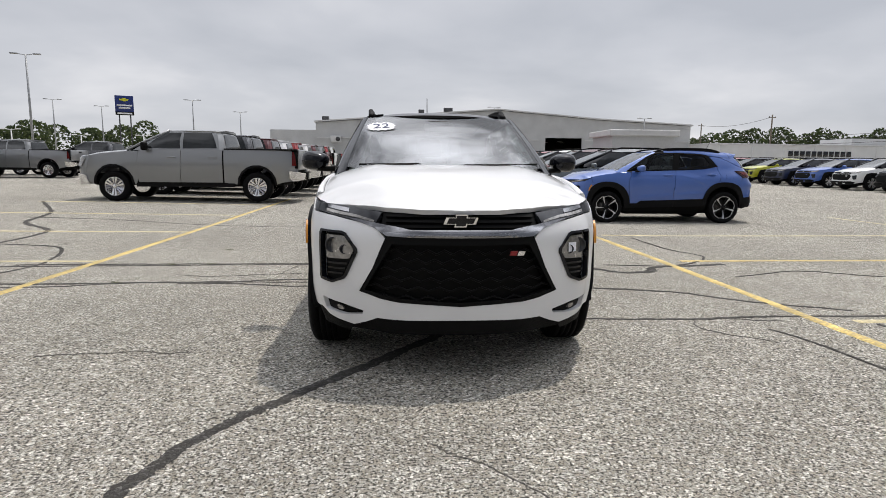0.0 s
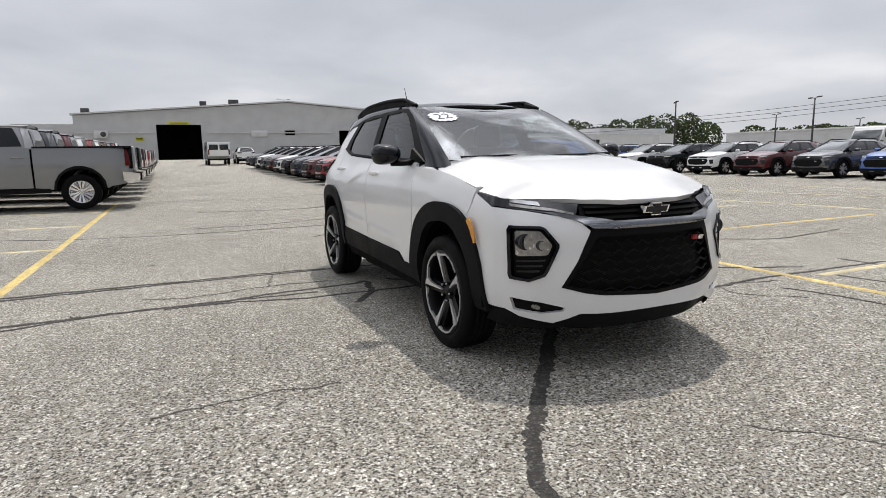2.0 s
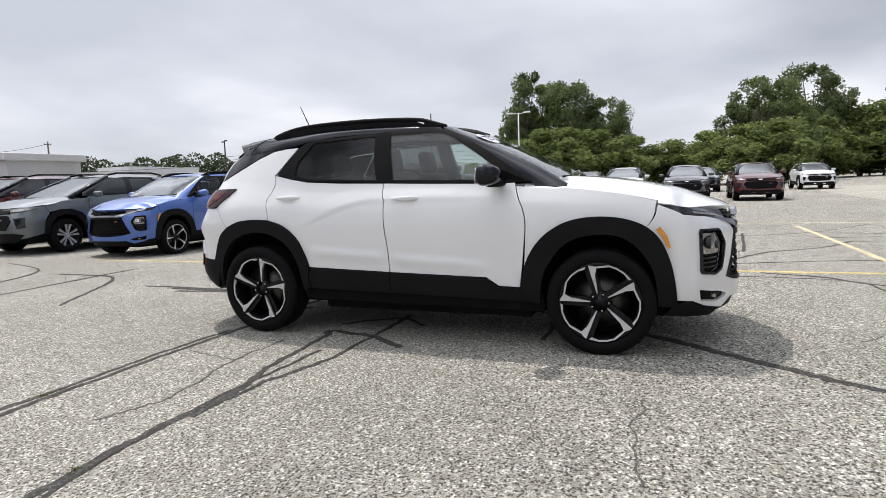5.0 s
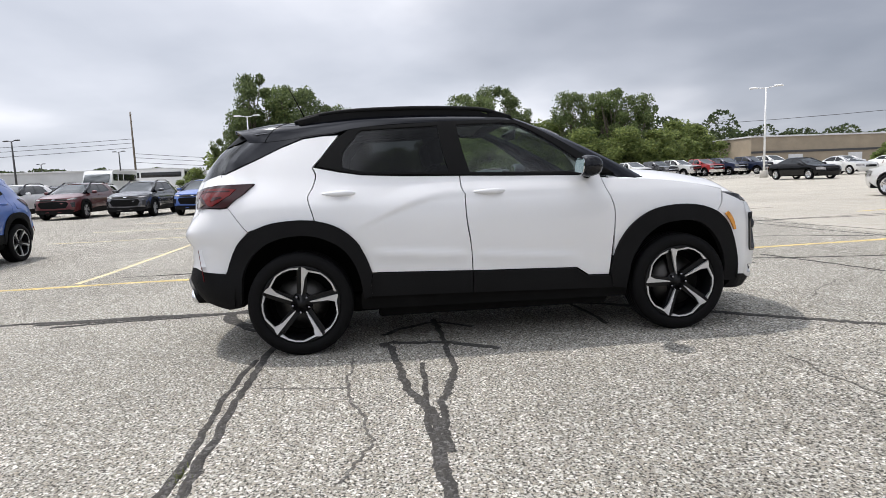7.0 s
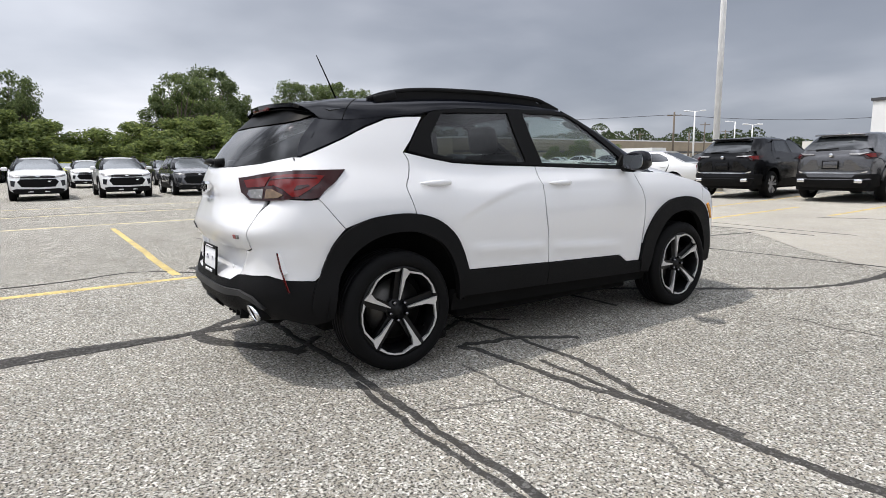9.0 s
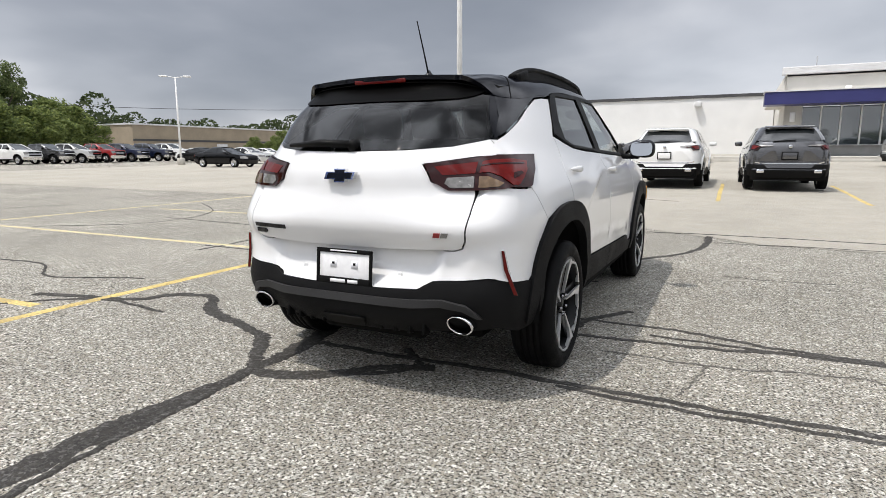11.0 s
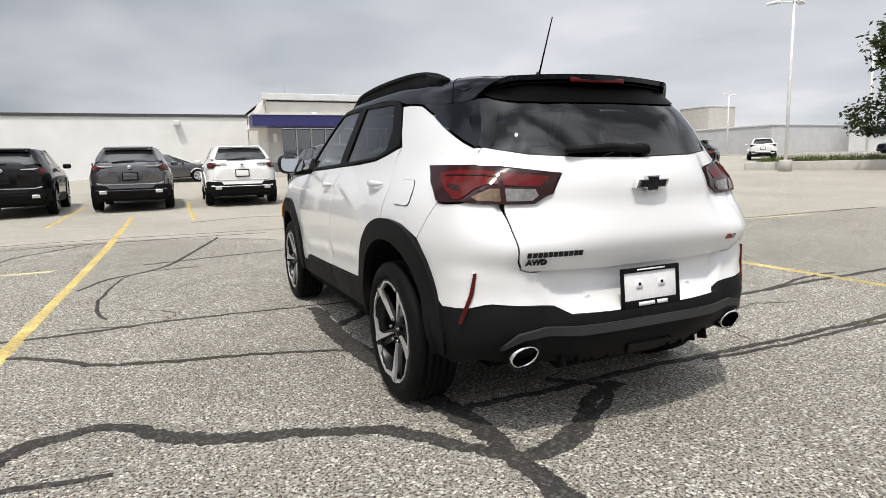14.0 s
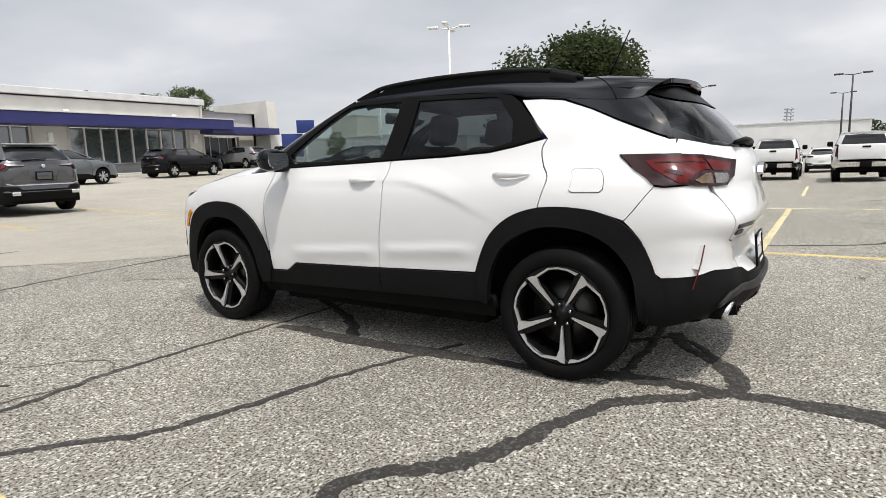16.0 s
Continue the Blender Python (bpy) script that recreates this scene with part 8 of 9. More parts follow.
cargo = block("cargo_trailer", "long white box trailer parked in the far lot", 37.5, 45.5, -55.6, -53.1, 2.3, M_WHITEWALL, False, -0.6)[0]
tagged(cargo, category="trailer")
for x in (38.6, 39.8, 44.2):
    part("tyre", lathe([(-0.12, 0.20), (-0.13, 0.42), (0.13, 0.42), (0.12, 0.20)], 18, "y", (x, -53.3, ground_z(x, -53.3) + 0.42)), M_RUBBER, cargo)
bt = block("box_trailer", "grey box trailer standing behind the parked cars", 8.3, 10.9, 18.4, 20.8, 2.3, M_SIDING, True, -0.6)[0]
bt["category"] = "trailer"
for x in (8.8, 10.4):
    part("trailer_wheel", lathe([(-0.14, 0.3), (-0.14, 0.5), (0.14, 0.5), (0.14, 0.3)], 18, "y", (x, 18.6, ground_z(9, 19) + 0.5)), M_RUBBER, bt)
part("trailer_frame", box((2.4, 2.0, 0.3), (9.6, 19.6, ground_z(9, 19) + 0.6)), M_DARK, bt)
lw, z0 = block("low_warehouse", "low white panelled warehouse with a strip of windows", 52, 98, 92, 106, 3.6, M_WHITEWALL)
for k in range(22):
    part("pane", box((0.85, 0.06, 0.9), (66.5 + 1.05 * (k % 11), 91.96, z0 + 1.15 + 1.05 * (k // 11)), bevel=0.01), M_FARGLASS, lw)
for k in range(8):
    part("panel_joint", box((0.10, 0.05, 3.5), (54 + 5.6 * k, 91.97, z0 + 1.75)), M_COPING, lw)
part("upper_block", box((18, 8, 1.4), (88, 98, z0 + 4.3)), M_SIDING, lw, smooth=False)
block("grey_depot", "low grey depot beyond the parked cars", 92, 112, 32, 74, 3.7, M_SIDING)
bw, z1 = block("brown_warehouse", "long brown brick warehouse with a flat roof", 88, 128, -185, -62, 5.6, M_BROWN)
for k in range(9):
    part("service_door", box((0.06, 2.6, 2.6), (87.96, -70 - 11 * k, z1 + 1.3), bevel=0.02), M_COPING, bw)
part("brick_band", box((0.10, 122, 0.35), (87.95, -123, z1 + 3.1)), M_POLEDARK, bw, smooth=False)
gd, z2 = block("far_dealership", "low pale dealership building beyond the apron", -112, -84, -92, -60, 4.4, M_SIDING)
block("concrete_silo", "tall grey silo block behind the dealership", -112, -104, -98, -90, 10.5, M_CONCRETE)
block("white_store", "long low white store on the far side", -128, -104, -26, 8, 4.6, M_WHITEWALL)
st2, z3 = block("blue_band_store", "white store with a blue band", -124, -100, -58, -32, 4.2, M_WHITEWALL)
part("store_band", box((0.2, 20, 1.2), (-99.9, -45, z3 + 3.2), bevel=0.03), M_SIGNBLUE, st2)


def showroom():
    """The glass-fronted showroom with its blue canopy, and the white hall beside it."""
    y = -36.0
    g = ground_z(-14, -35) + 0.12
    b = thing("showroom", "cream showroom with dark glazing under a deep blue canopy", "building")
    x1, x0 = -4.0, -23.8
    H = 4.75
    openings, bays = [], ((-4.9, -12.6), (-14.6, -22.6))
    for a, c in bays:
        openings.append([(c, g + 0.62), (c, g + 2.85), (a, g + 2.85), (a, g + 0.62)])
    part("wall", sheet([(x0, g - 0.6), (x0, g + H), (x1, g + H), (x1, g - 0.6)], lambda a, c: (a, y, c), 2.5, openings, 0.3, 0.0, flip=True), M_STUCCO, b, smooth=False)
    part("side_wall", box((0.3, 18, H + 0.6), (x1 - 0.15, y - 9.2, g + H / 2 - 0.3)), M_STUCCO, b, smooth=False)
    part("roof", box((x1 - x0, 18, 0.2), ((x0 + x1) / 2, y - 9, g + H - 0.1)), M_COPING, b, smooth=False)
    part("parapet_cap", box((x1 - x0 + 0.5, 0.5, 0.42), ((x0 + x1) / 2, y + 0.05, g + H + 0.1), bevel=0.04), M_COPING, b, smooth=False)
    part("slope_trim", prism([(x1, g + H), (x1 + 0.9, g + 2.95), (x1, g + 2.95)], y - 4, y - 0.1, "xz"), M_STUCCO, b, smooth=False)
    part("stall_riser", box((x1 - x0, 0.12, 0.62), ((x0 + x1) / 2, y + 0.10, g + 0.31)), M_BRICKGREY, b, smooth=False)
    part("canopy", box((x1 - x0 + 2.6, 1.7, 0.68), ((x0 + x1) / 2 - 0.2, y + 0.95, g + 3.22), bevel=0.02), M_BANDBLUE, b, "deep blue canopy fascia", smooth=False)
    part("canopy_cap", box((x1 - x0 + 2.7, 1.8, 0.06), ((x0 + x1) / 2 - 0.2, y + 0.95, g + 3.595)), M_COPING, b, smooth=False)
    for a, c in bays:
        n = 8
        part("window_floor", box((a - c, 5, 0.06), ((a + c) / 2, y - 2.8, g + 0.60)), M_BRICKGREY, b, smooth=False)
        for k in range(n):
            w = (a - c) / n
            part("pane", box((w - 0.07, 0.03, 2.20), (c + w * (k + 0.5), y - 0.12, g + 1.735)), M_SHOPGLASS, b, smooth=False)
        for k in range(n + 1):
            part("mullion", box((0.075, 0.16, 2.26), (c + (a - c) * k / n, y - 0.06, g + 1.735)), M_MULLION, b, smooth=False)
        part("sill", box((a - c + 0.1, 0.22, 0.08), ((a + c) / 2, y + 0.02, g + 0.62)), M_MULLION, b, smooth=False)
    for x in (-4.45, -13.6, -23.2):
        part("sconce", box((0.28, 0.18, 0.55), (x, y + 0.10, g + 2.25), bevel=0.03), M_POLEWHITE, b)
    for x in (-7.0, -14.5, -21.5):
        part("flood_lamp", box((0.3, 0.2, 0.16), (x, y + 0.35, g + 3.78), (20, 0, 0), 0.03), M_POLEWHITE, b)
    part("roof_unit", box((1.5, 1.2, 0.55), (-10.6, y - 4, g + H + 0.55), bevel=0.05), M_POLEGREY, b)
    part("roof_unit", box((0.25, 0.25, 0.5), (-17.5, y - 3, g + H + 0.5), bevel=0.02), M_POLEDARK, b)
    part("roof_mast", tube([(-5.6, y - 2, g + H), (-5.6, y - 2, g + H + 1.1)], 0.03, 6), M_POLEGREY, b)
    # set-back entrance with its tall end wall
    part("entrance_wall", sheet([(-29.5, g - 0.6), (-29.5, g + 4.35), (x0, g + 4.35), (x0, g - 0.6)], lambda a, c: (a, y - 1.2, c), 2.5, ([(-27.8, g - 0.2), (-27.8, g + 2.5), (-24.6, g + 2.5), (-24.6, g - 0.2)],), 0.3, 0.0, flip=True), M_STUCCO, b, smooth=False)
    part("entrance_canopy", box((6.2, 2.4, 0.5), (-26.8, y + 0.3, g + 2.85), bevel=0.02), M_BANDBLUE, b, smooth=False)
    for k in range(4):
        part("entrance_door", box((0.74, 0.05, 2.45), (-27.4 + 0.8 * k, y - 1.35, g + 1.2)), M_FARGLASS, b, smooth=False)
        part("door_stile", box((0.07, 0.10, 2.5), (-27.8 + 0.8 * k, y - 1.32, g + 1.22)), M_MULLION, b, smooth=False)
    part("end_tower", prism([(y - 6, g - 0.6), (y - 6, g + 5.3), (y + 0.6, g + 5.3), (y + 1.0, g - 0.6)], -30.4, -29.5, "yz"), M_STUCCO, b, smooth=False)
    part("plinth", box((32, 3.0, 0.30), (-16.5, y + 1.5, g - 0.13), bevel=0.03), M_CONCRETE, b, smooth=False)
    # white hall
    hall = thing("white_hall", "large plain white hall beside the showroom", "building")
    gy = -46.0
    part("wall", box((18.2, 14, 5.1), (5.15, gy - 7, ground_z(3, -45) + 1.75)), M_WHITEWALL, hall, smooth=False)
    part("roof_edge", box((18.4, 14.2, 0.22), (5.15, gy - 7, ground_z(3, -45) + 4.38)), M_POLEDARK, hall, smooth=False)
    part("wall_lamp", box((0.5, 0.5, 0.4), (1.2, gy + 0.3, ground_z(3, -45) + 3.8), bevel=0.05), M_COPING, hall)
    part("lean_to", box((3.0, 3, 2.2), (17.0, gy - 1, ground_z(15, -45) + 1.1)), M_STUCCO, hall, smooth=False)


showroom()


def kerb_line(a, b, name="kerb"):
    L = math.hypot(b[0] - a[0], b[1] - a[1])
    n = max(2, int(L / 3))
    for k in range(n):
        p = [(a[i] + (b[i] - a[i]) * (k + 0.5) / n) for i in (0, 1)]
        tagged(part(name, box((L / n - 0.012, 0.16, 0.26), (p[0], p[1], ground_z(*p) + 0.02), (0, 0, math.degrees(math.atan2(b[1] - a[1], b[0] - a[0]))), 0.02), M_CONCRETE, None), "pale concrete kerb stone", "kerb", "kerb stones", "structure")


kerb_line((-24, -31.6), (3, -31.0))


# ---- lamp posts, poles and signs ----
def lamp_post(x, y, top, heads, tone, label, foot=False, thick=0.07, arm=0.9, turn=0.0):
    z = ground_z(x, y)
    p = thing("street_lamp", label, "street lamp", "lamp posts", at=(x, y, z), rz=turn)
    h = top - z
    part("pole", lathe([(0, thick), (h * 0.6, thick * 0.85), (h, thick * 0.6)], 12, "z"), tone, p)
    for k in range(heads):
        a = math.pi * 2 * k / max(heads, 2)
        ca, sa = math.cos(a), math.sin(a)
        part("arm", tube([(0, 0, h - 0.06), (ca * arm * 0.6, sa * arm * 0.6, h + 0.02)], 0.035, 6), tone, p)
        part("lamp_head", box((0.62, 0.30, 0.12), (ca * arm, sa * arm, h + 0.05), (0, 0, math.degrees(a)), 0.04), tone, p)
    if foot:
        part("foot", lathe([(-0.1, 0.30), (0.52, 0.30), (0.57, 0.27)], 18, "z"), M_CONCRETE, p)
    return p


lamp_post(7.52, -15.65, 12.6, 2, M_POLEWHITE, "tall white lamp post on a round concrete foot", True, 0.105, 1.0)
for x, y, top, heads, tone, word, turn in (
        (52, 12, 7.5, 2, M_POLEWHITE, "white", 80), (39.5, -30.3, 7.3, 2, M_POLEWHITE, "white", 40), (37.8, -61.2, 6.95, 2, M_POLEWHITE, "white", 40), (34.4, -67.7, 5.4, 2, M_POLEWHITE, "white", 60), (41, -75.5, 6.4, 1, M_POLEWHITE, "white", 30),
        (-25.7, -15.7, 8.4, 4, M_POLEWHITE, "white", 20), (-39.5, -20, 7.9, 2, M_POLEWHITE, "white", 30), (-60, -48, 8.5, 2, M_POLEWHITE, "white", 10), (-32.9, 50.9, 10.3, 2, M_POLEGREY, "grey", 10), (-53, 91.3, 10.3, 2, M_POLEGREY, "grey", 20), (-51.4, 103, 10.4, 2, M_POLEGREY, "grey", 0),
        (-30.1, 84.9, 9.9, 2, M_POLEGREY, "grey", 0), (-27.5, 101, 9.6, 2, M_POLEGREY, "grey", 0), (17, 103, 11.3, 2, M_POLEGREY, "grey", 0), (40.5, 92, 8.9, 2, M_POLEGREY, "grey", 0), (60.8, 37.2, 6.6, 2, M_POLEDARK, "dark", 60), (83.5, 36, 6.6, 2, M_POLEDARK, "dark", 60), (48, 44, 6.4, 2, M_POLEDARK, "dark", 50),
        (92.9, 51.2, 5.65, 2, M_POLEDARK, "dark", 50), (79.3, 55, 6.3, 2, M_POLEDARK, "dark", 60), (-51.3, 3.9, 6.5, 2, M_POLEDARK, "dark", 90), (-76.3, 3.8, 7.0, 2, M_POLEDARK, "dark", 90), (-50.6, -6.6, 6.4, 2, M_POLEDARK, "dark", 90),
        (-52.5, 80, 5.2, 2, M_POLEWHITE, "white", 0), (-45.5, 84, 4.7, 2, M_POLEWHITE, "white", 0), (-38.5, 88, 4.9, 2, M_POLEWHITE, "white", 0)):
    lamp_post(x, y, top, heads, tone, word + " lamp post with flat heads", abs(x) < 45 and tone is M_POLEWHITE and y < 20, 0.085 if math.hypot(x, y) < 60 else 0.11, turn=turn)


def utility_pole(x, y, top, cross=True):
    z = ground_z(x, y)
    p = thing("utility_pole", "weathered timber utility pole with wires", "utility pole", "utility poles", at=(x, y, z))
    part("pole", lathe([(0, 0.17), (top - z, 0.11)], 10, "z"), M_TIMBER, p)
    if cross:
        part("cross_arm", box((2.0, 0.12, 0.12), (0, 0, top - z - 0.5), (0, 0, 25)), M_TIMBER, p)
        for k in (-0.85, 0.85):
            part("insulator", lathe([(0, 0.05), (0.18, 0.03)], 8, "z", (k * 0.9, k * 0.42, top - z - 0.44)), M_POLEGREY, p)
    return (x, y, top)


poles = [utility_pole(90.5, 36.6, 12.9), utility_pole(64.9, 95.4, 10.2), utility_pole(69, 127.7, 10.8), utility_pole(49, -73.5, 8.2), utility_pole(120, -20, 11.5), utility_pole(56, -88, 6.0, False), utility_pole(72, -118, 9.5), utility_pole(30, -96, 7.5), utility_pole(86, -150, 9.4), utility_pole(98, -130, 8.8)]


def wire(a, b, sag, drop=0.0):
    pts = []
    for k in range(13):
        t = k / 12
        pts.append((a[0] + (b[0] - a[0]) * t, a[1] + (b[1] - a[1]) * t, a[2] - drop + (b[2] - a[2]) * t - sag * 4 * t * (1 - t)))
    tagged(part("overhead_wire", tube(pts, 0.03, 4), M_WIRE, None), "black overhead wire strung between poles", "wire", "overhead wires")


for drop in (6.2, 6.8, 7.5):
    wire(poles[0], poles[1], 0.7, drop - 2.2)
    wire(poles[0], poles[4], 0.9, drop)
wire(poles[1], poles[2], 0.8, 0.4)
wire(poles[3], poles[7], 0.6, 0.4)
wire(poles[3], poles[4], 1.5, 0.4)


def sign_tower(x, y, z0, z1, wide, rz, label):
    s = thing("sign_tower", label, "sign", at=(x, y, ground_z(x, y)), rz=rz)
    g = ground_z(x, y)
    part("board", box((wide, 0.35, z1 - z0), (0, 0, (z0 + z1) / 2 - g), bevel=0.05), M_SIGNBLUE, s)
    part("emblem", prism([(p[0] * 9, p[1] * 9 + z0 + (z1 - z0) * 0.76 - g) for p in bow_shape(1.0)], -0.22, -0.16), M_SIGNYELLOW, s, smooth=False)
    for k, w in enumerate((0.8, 0.62)):
        part("text_bar", box((wide * w, 0.04, (z1 - z0) * 0.09), (0, -0.2, z0 + (z1 - z0) * (0.42 - 0.15 * k) - g)), M_PLATE, s)
    part("lower_board", box((wide, 0.36, (z1 - z0) * 0.2), (0, 0, z0 - (z1 - z0) * 0.05 - g)), M_GRILLE, s)
    part("text_bar", box((wide * 0.8, 0.04, (z1 - z0) * 0.09), (0, -0.2, z0 - (z1 - z0) * 0.05 - g)), M_PLATE, s)
    for k in (-0.3, 0.3):
        part("post", box((0.22, 0.22, z0 - g), (k * wide, 0, (z0 - g) / 2)), M_POLEDARK, s)


sign_tower(-48.3, 104.7, 9.5, 12.4, 2.9, 24, "blue dealership sign on two dark posts")
ds = thing("dealer_sign", "two square blue dealer signs on white posts", "sign", at=(-60, -65, ground_z(-60, -65)), rz=140)
gs = 3.9 - ground_z(-60, -65)
part("board", box((3.1, 0.3, 3.4), (0, 0, gs), bevel=0.05), M_SIGNBLUE, ds)
part("board", box((2.6, 0.3, 1.9), (2.0, -0.4, gs + 2.7), bevel=0.05), M_SIGNBLUE, ds)
part("emblem", lathe([(0.14, 0.75), (0.18, 0.75), (0.18, 0.58), (0.14, 0.58)], 24, "y", (0, 0, gs + 0.4), True), M_PLATE, ds)
part("emblem", box((1.3, 0.03, 0.5), (2.0, -0.24, gs + 2.95), bevel=0.01), M_PLATE, ds)
for x, y, w, z in ((0, 0.16, 1.9, gs - 1.0), (2.0, -0.24, 1.8, gs + 2.2)):
    part("text_bar", box((w, 0.03, 0.32), (x, y, z)), M_PLATE, ds)
for x, y, h in ((0, 0, gs - 1.6), (2.0, -0.4, gs + 1.8)):
    part("post", box((0.35, 0.3, h), (x, y, h / 2)), M_POLEWHITE, ds)
lad = thing("lattice_mast", "grey lattice sign mast above the store", "mast", at=(-118, -3.2, 0))
for k in range(4):
    part("mast_leg", tube([(0.6 * (k % 2) - 0.3, 0.6 * (k // 2) - 0.3, 0), (0.6 * (k % 2) - 0.3, 0.6 * (k // 2) - 0.3, 8.2)], 0.07, 6), M_POLEGREY, lad)
for k in range(7):
    part("mast_brace", box((1.5, 1.5, 0.18), (0, 0, 4.3 + 0.6 * k)), M_POLEGREY, lad)

# planted island with its low wall
isl = thing("planter_island", "raised planted island with a pale concrete edge", "planter", at=(-31.5, -12.5, 0), rz=-62)
gi = ground_z(-31, -12)
for sz, c in (((15.0, 0.25, 0.75), (0, 2.2, 0.12)), ((15.0, 0.25, 0.75), (0, -2.2, 0.12)), ((0.25, 4.6, 0.75), (7.5, 0, 0.12)), ((0.25, 4.6, 0.75), (-7.5, 0, 0.12))):
    part("edge", box(sz, (c[0], c[1], gi + c[2]), bevel=0.03), M_CONCRETE, isl)
M_SOIL = material("planter_soil", (0.08, 0.075, 0.04), rough=0.95, vary=0.3, scale=3.0, fine=0.3, fine_scale=30.0, bump=0.6, bump_scale=20.0)
part("soil", box((14.8, 4.3, 0.3), (0, 0, gi + 0.28)), M_SOIL, isl)
M_GRASS = material("island_grass", (0.10, 0.125, 0.035), rough=0.8, vary=0.3, scale=2.0)
rnd = random.Random(77)
bm = bmesh.new()
turn = Matrix.Rotation(radians(-62), 3, "Z")
for _ in range(5200):
    c = turn @ Vector((rnd.uniform(-7.2, 7.2), rnd.uniform(-2.0, 2.0), 0)) + Vector((-31.5, -12.5, gi + 0.40))
    t, h, w = rnd.uniform(0, 6.28), rnd.uniform(0.15, 0.5), rnd.uniform(0.015, 0.035)
    d = Vector((math.cos(t), math.sin(t), 0))
    bm.faces.new([bm.verts.new(c - d * w), bm.verts.new(c + d * w), bm.verts.new(c + Vector((rnd.uniform(-0.15, 0.15), rnd.uniform(-0.15, 0.15), h)))])
tagged(part("island_grass", bm, M_GRASS, None), "rough green grass growing on the planted island", "grass", kind="stuff")


# ---- trees ----
def leaf_material(name, colour):
    m = bpy.data.materials.new(name)
    m.use_nodes = True
    n, l = m.node_tree.nodes, m.node_tree.links
    b = n["Principled BSDF"]
    geo = n.new("ShaderNodeNewGeometry")
    ramp = n.new("ShaderNodeValToRGB")
    e = ramp.color_ramp.elements
    e[0].color = (colour[0] * 0.55, colour[1] * 0.6, colour[2] * 0.6, 1)
    e[1].color = (colour[0] * 1.55, colour[1] * 1.4, colour[2] * 1.2, 1)
    l.new(geo.outputs["Random Per Island"], ramp.inputs[0])
    l.new(ramp.outputs[0], b.inputs["Base Color"])
    b.inputs["Roughness"].default_value, b.inputs["Specular IOR Level"].default_value = 0.65, 0.25
    tl, mx = n.new("ShaderNodeBsdfTranslucent"), n.new("ShaderNodeMixShader")   # light that comes through the leaf
    mx.inputs[0].default_value = 0.5
    l.new(ramp.outputs[0], tl.inputs["Color"])
    l.new(b.outputs[0], mx.inputs[1]); l.new(tl.outputs[0], mx.inputs[2])
    l.new(mx.outputs[0], n["Material Output"].inputs["Surface"])
    return m


M_LEAF = leaf_material("mid_green_leaves", (0.128, 0.172, 0.076))
M_LEAFFAR = leaf_material("dull_green_leaves", (0.112, 0.150, 0.072))
M_LEAFLIGHT = leaf_material("fresh_green_leaves", (0.165, 0.215, 0.078))
M_LEAFDARK = leaf_material("deep_green_leaves", (0.052, 0.074, 0.033))
M_BARK = material("grey_bark", (0.11, 0.09, 0.07), rough=0.9, vary=0.25, scale=6.0, fine=0.2, fine_scale=30.0, bump=0.5, bump_scale=25.0)


def tree(seed, height, spread, leaf, count, mat, label, lobes=9, trunk=0.32, stems=1, clump=(0.26, 0.46)):
    rnd = random.Random(seed)
    t = thing("tree", label, "tree", "trees")
    bmt = bmesh.new()
    centres = []
    for s in range(stems):
        ox, oy = (rnd.uniform(-0.8, 0.8), rnd.uniform(-0.8, 0.8)) if stems > 1 else (0, 0)
        top = (ox + rnd.uniform(-0.5, 0.5), oy + rnd.uniform(-0.5, 0.5), height * 0.72)
        tube_into(bmt, [(ox, oy, -0.2), (ox + 0.1, oy, height * trunk), top], [height * 0.022, height * 0.016, height * 0.006], 8)
        for k in range(lobes // stems):
            a = rnd.uniform(0, 6.28)
            r = spread * rnd.uniform(0.25, 0.72)
            z = height * rnd.uniform(trunk + 0.05, 0.90)
            r *= 1.1 - 0.55 * max(0, z / height - 0.55) / 0.45
            c = (ox + r * math.cos(a), oy + r * math.sin(a), z)
            centres.append((c, spread * rnd.uniform(*clump)))
            z0 = height * rnd.uniform(trunk * 0.8, 0.5)
            tube_into(bmt, [(ox, oy, min(z0, z - 0.3)), ((ox + c[0]) / 2, (oy + c[1]) / 2, (z0 + z) / 2 + 0.2), c], [height * 0.010, height * 0.007, height * 0.003], 5)
    centres.append(((0, 0, height * 0.90), spread * clump[0]))
    part("trunk", bmt, M_BARK, t)
    verts, faces = [], []
    for k in range(count):
        (cx, cy, cz), R = centres[k % len(centres)]
        u, v = rnd.uniform(-1, 1), rnd.uniform(0, 6.28)
        q = math.sqrt(1 - u * u)
        rr = R * (0.55 + 0.5 * rnd.random() ** 0.6) * (1 + 0.25 * math.sin(5 * v + k % 7))
        p = Vector((cx + rr * q * math.cos(v), cy + rr * q * math.sin(v), cz + rr * 0.78 * u))
        if p.z < height * trunk * 0.75:
            continue
        d = Vector((rnd.gauss(0, 1), rnd.gauss(0, 1), rnd.gauss(0, 0.6))).normalized()
        e = d.cross(Vector((rnd.gauss(0, 1), rnd.gauss(0, 1), rnd.gauss(0, 1)))).normalized()
        s = leaf * rnd.uniform(0.6, 1.3)
        i = len(verts)
        verts += [p - d * s, p + e * s * 0.5, p + d * s, p - e * s * 0.5]
        faces.append((i, i + 1, i + 2, i + 3))
    grow = height / max(v.z for v in verts)
    me = bpy.data.meshes.new("crown")
    me.from_pydata([(v.x, v.y, v.z * grow) for v in verts], [], faces)
    me.materials.append(mat)
    cr = new("crown", me)
    cr.parent = t
    return t


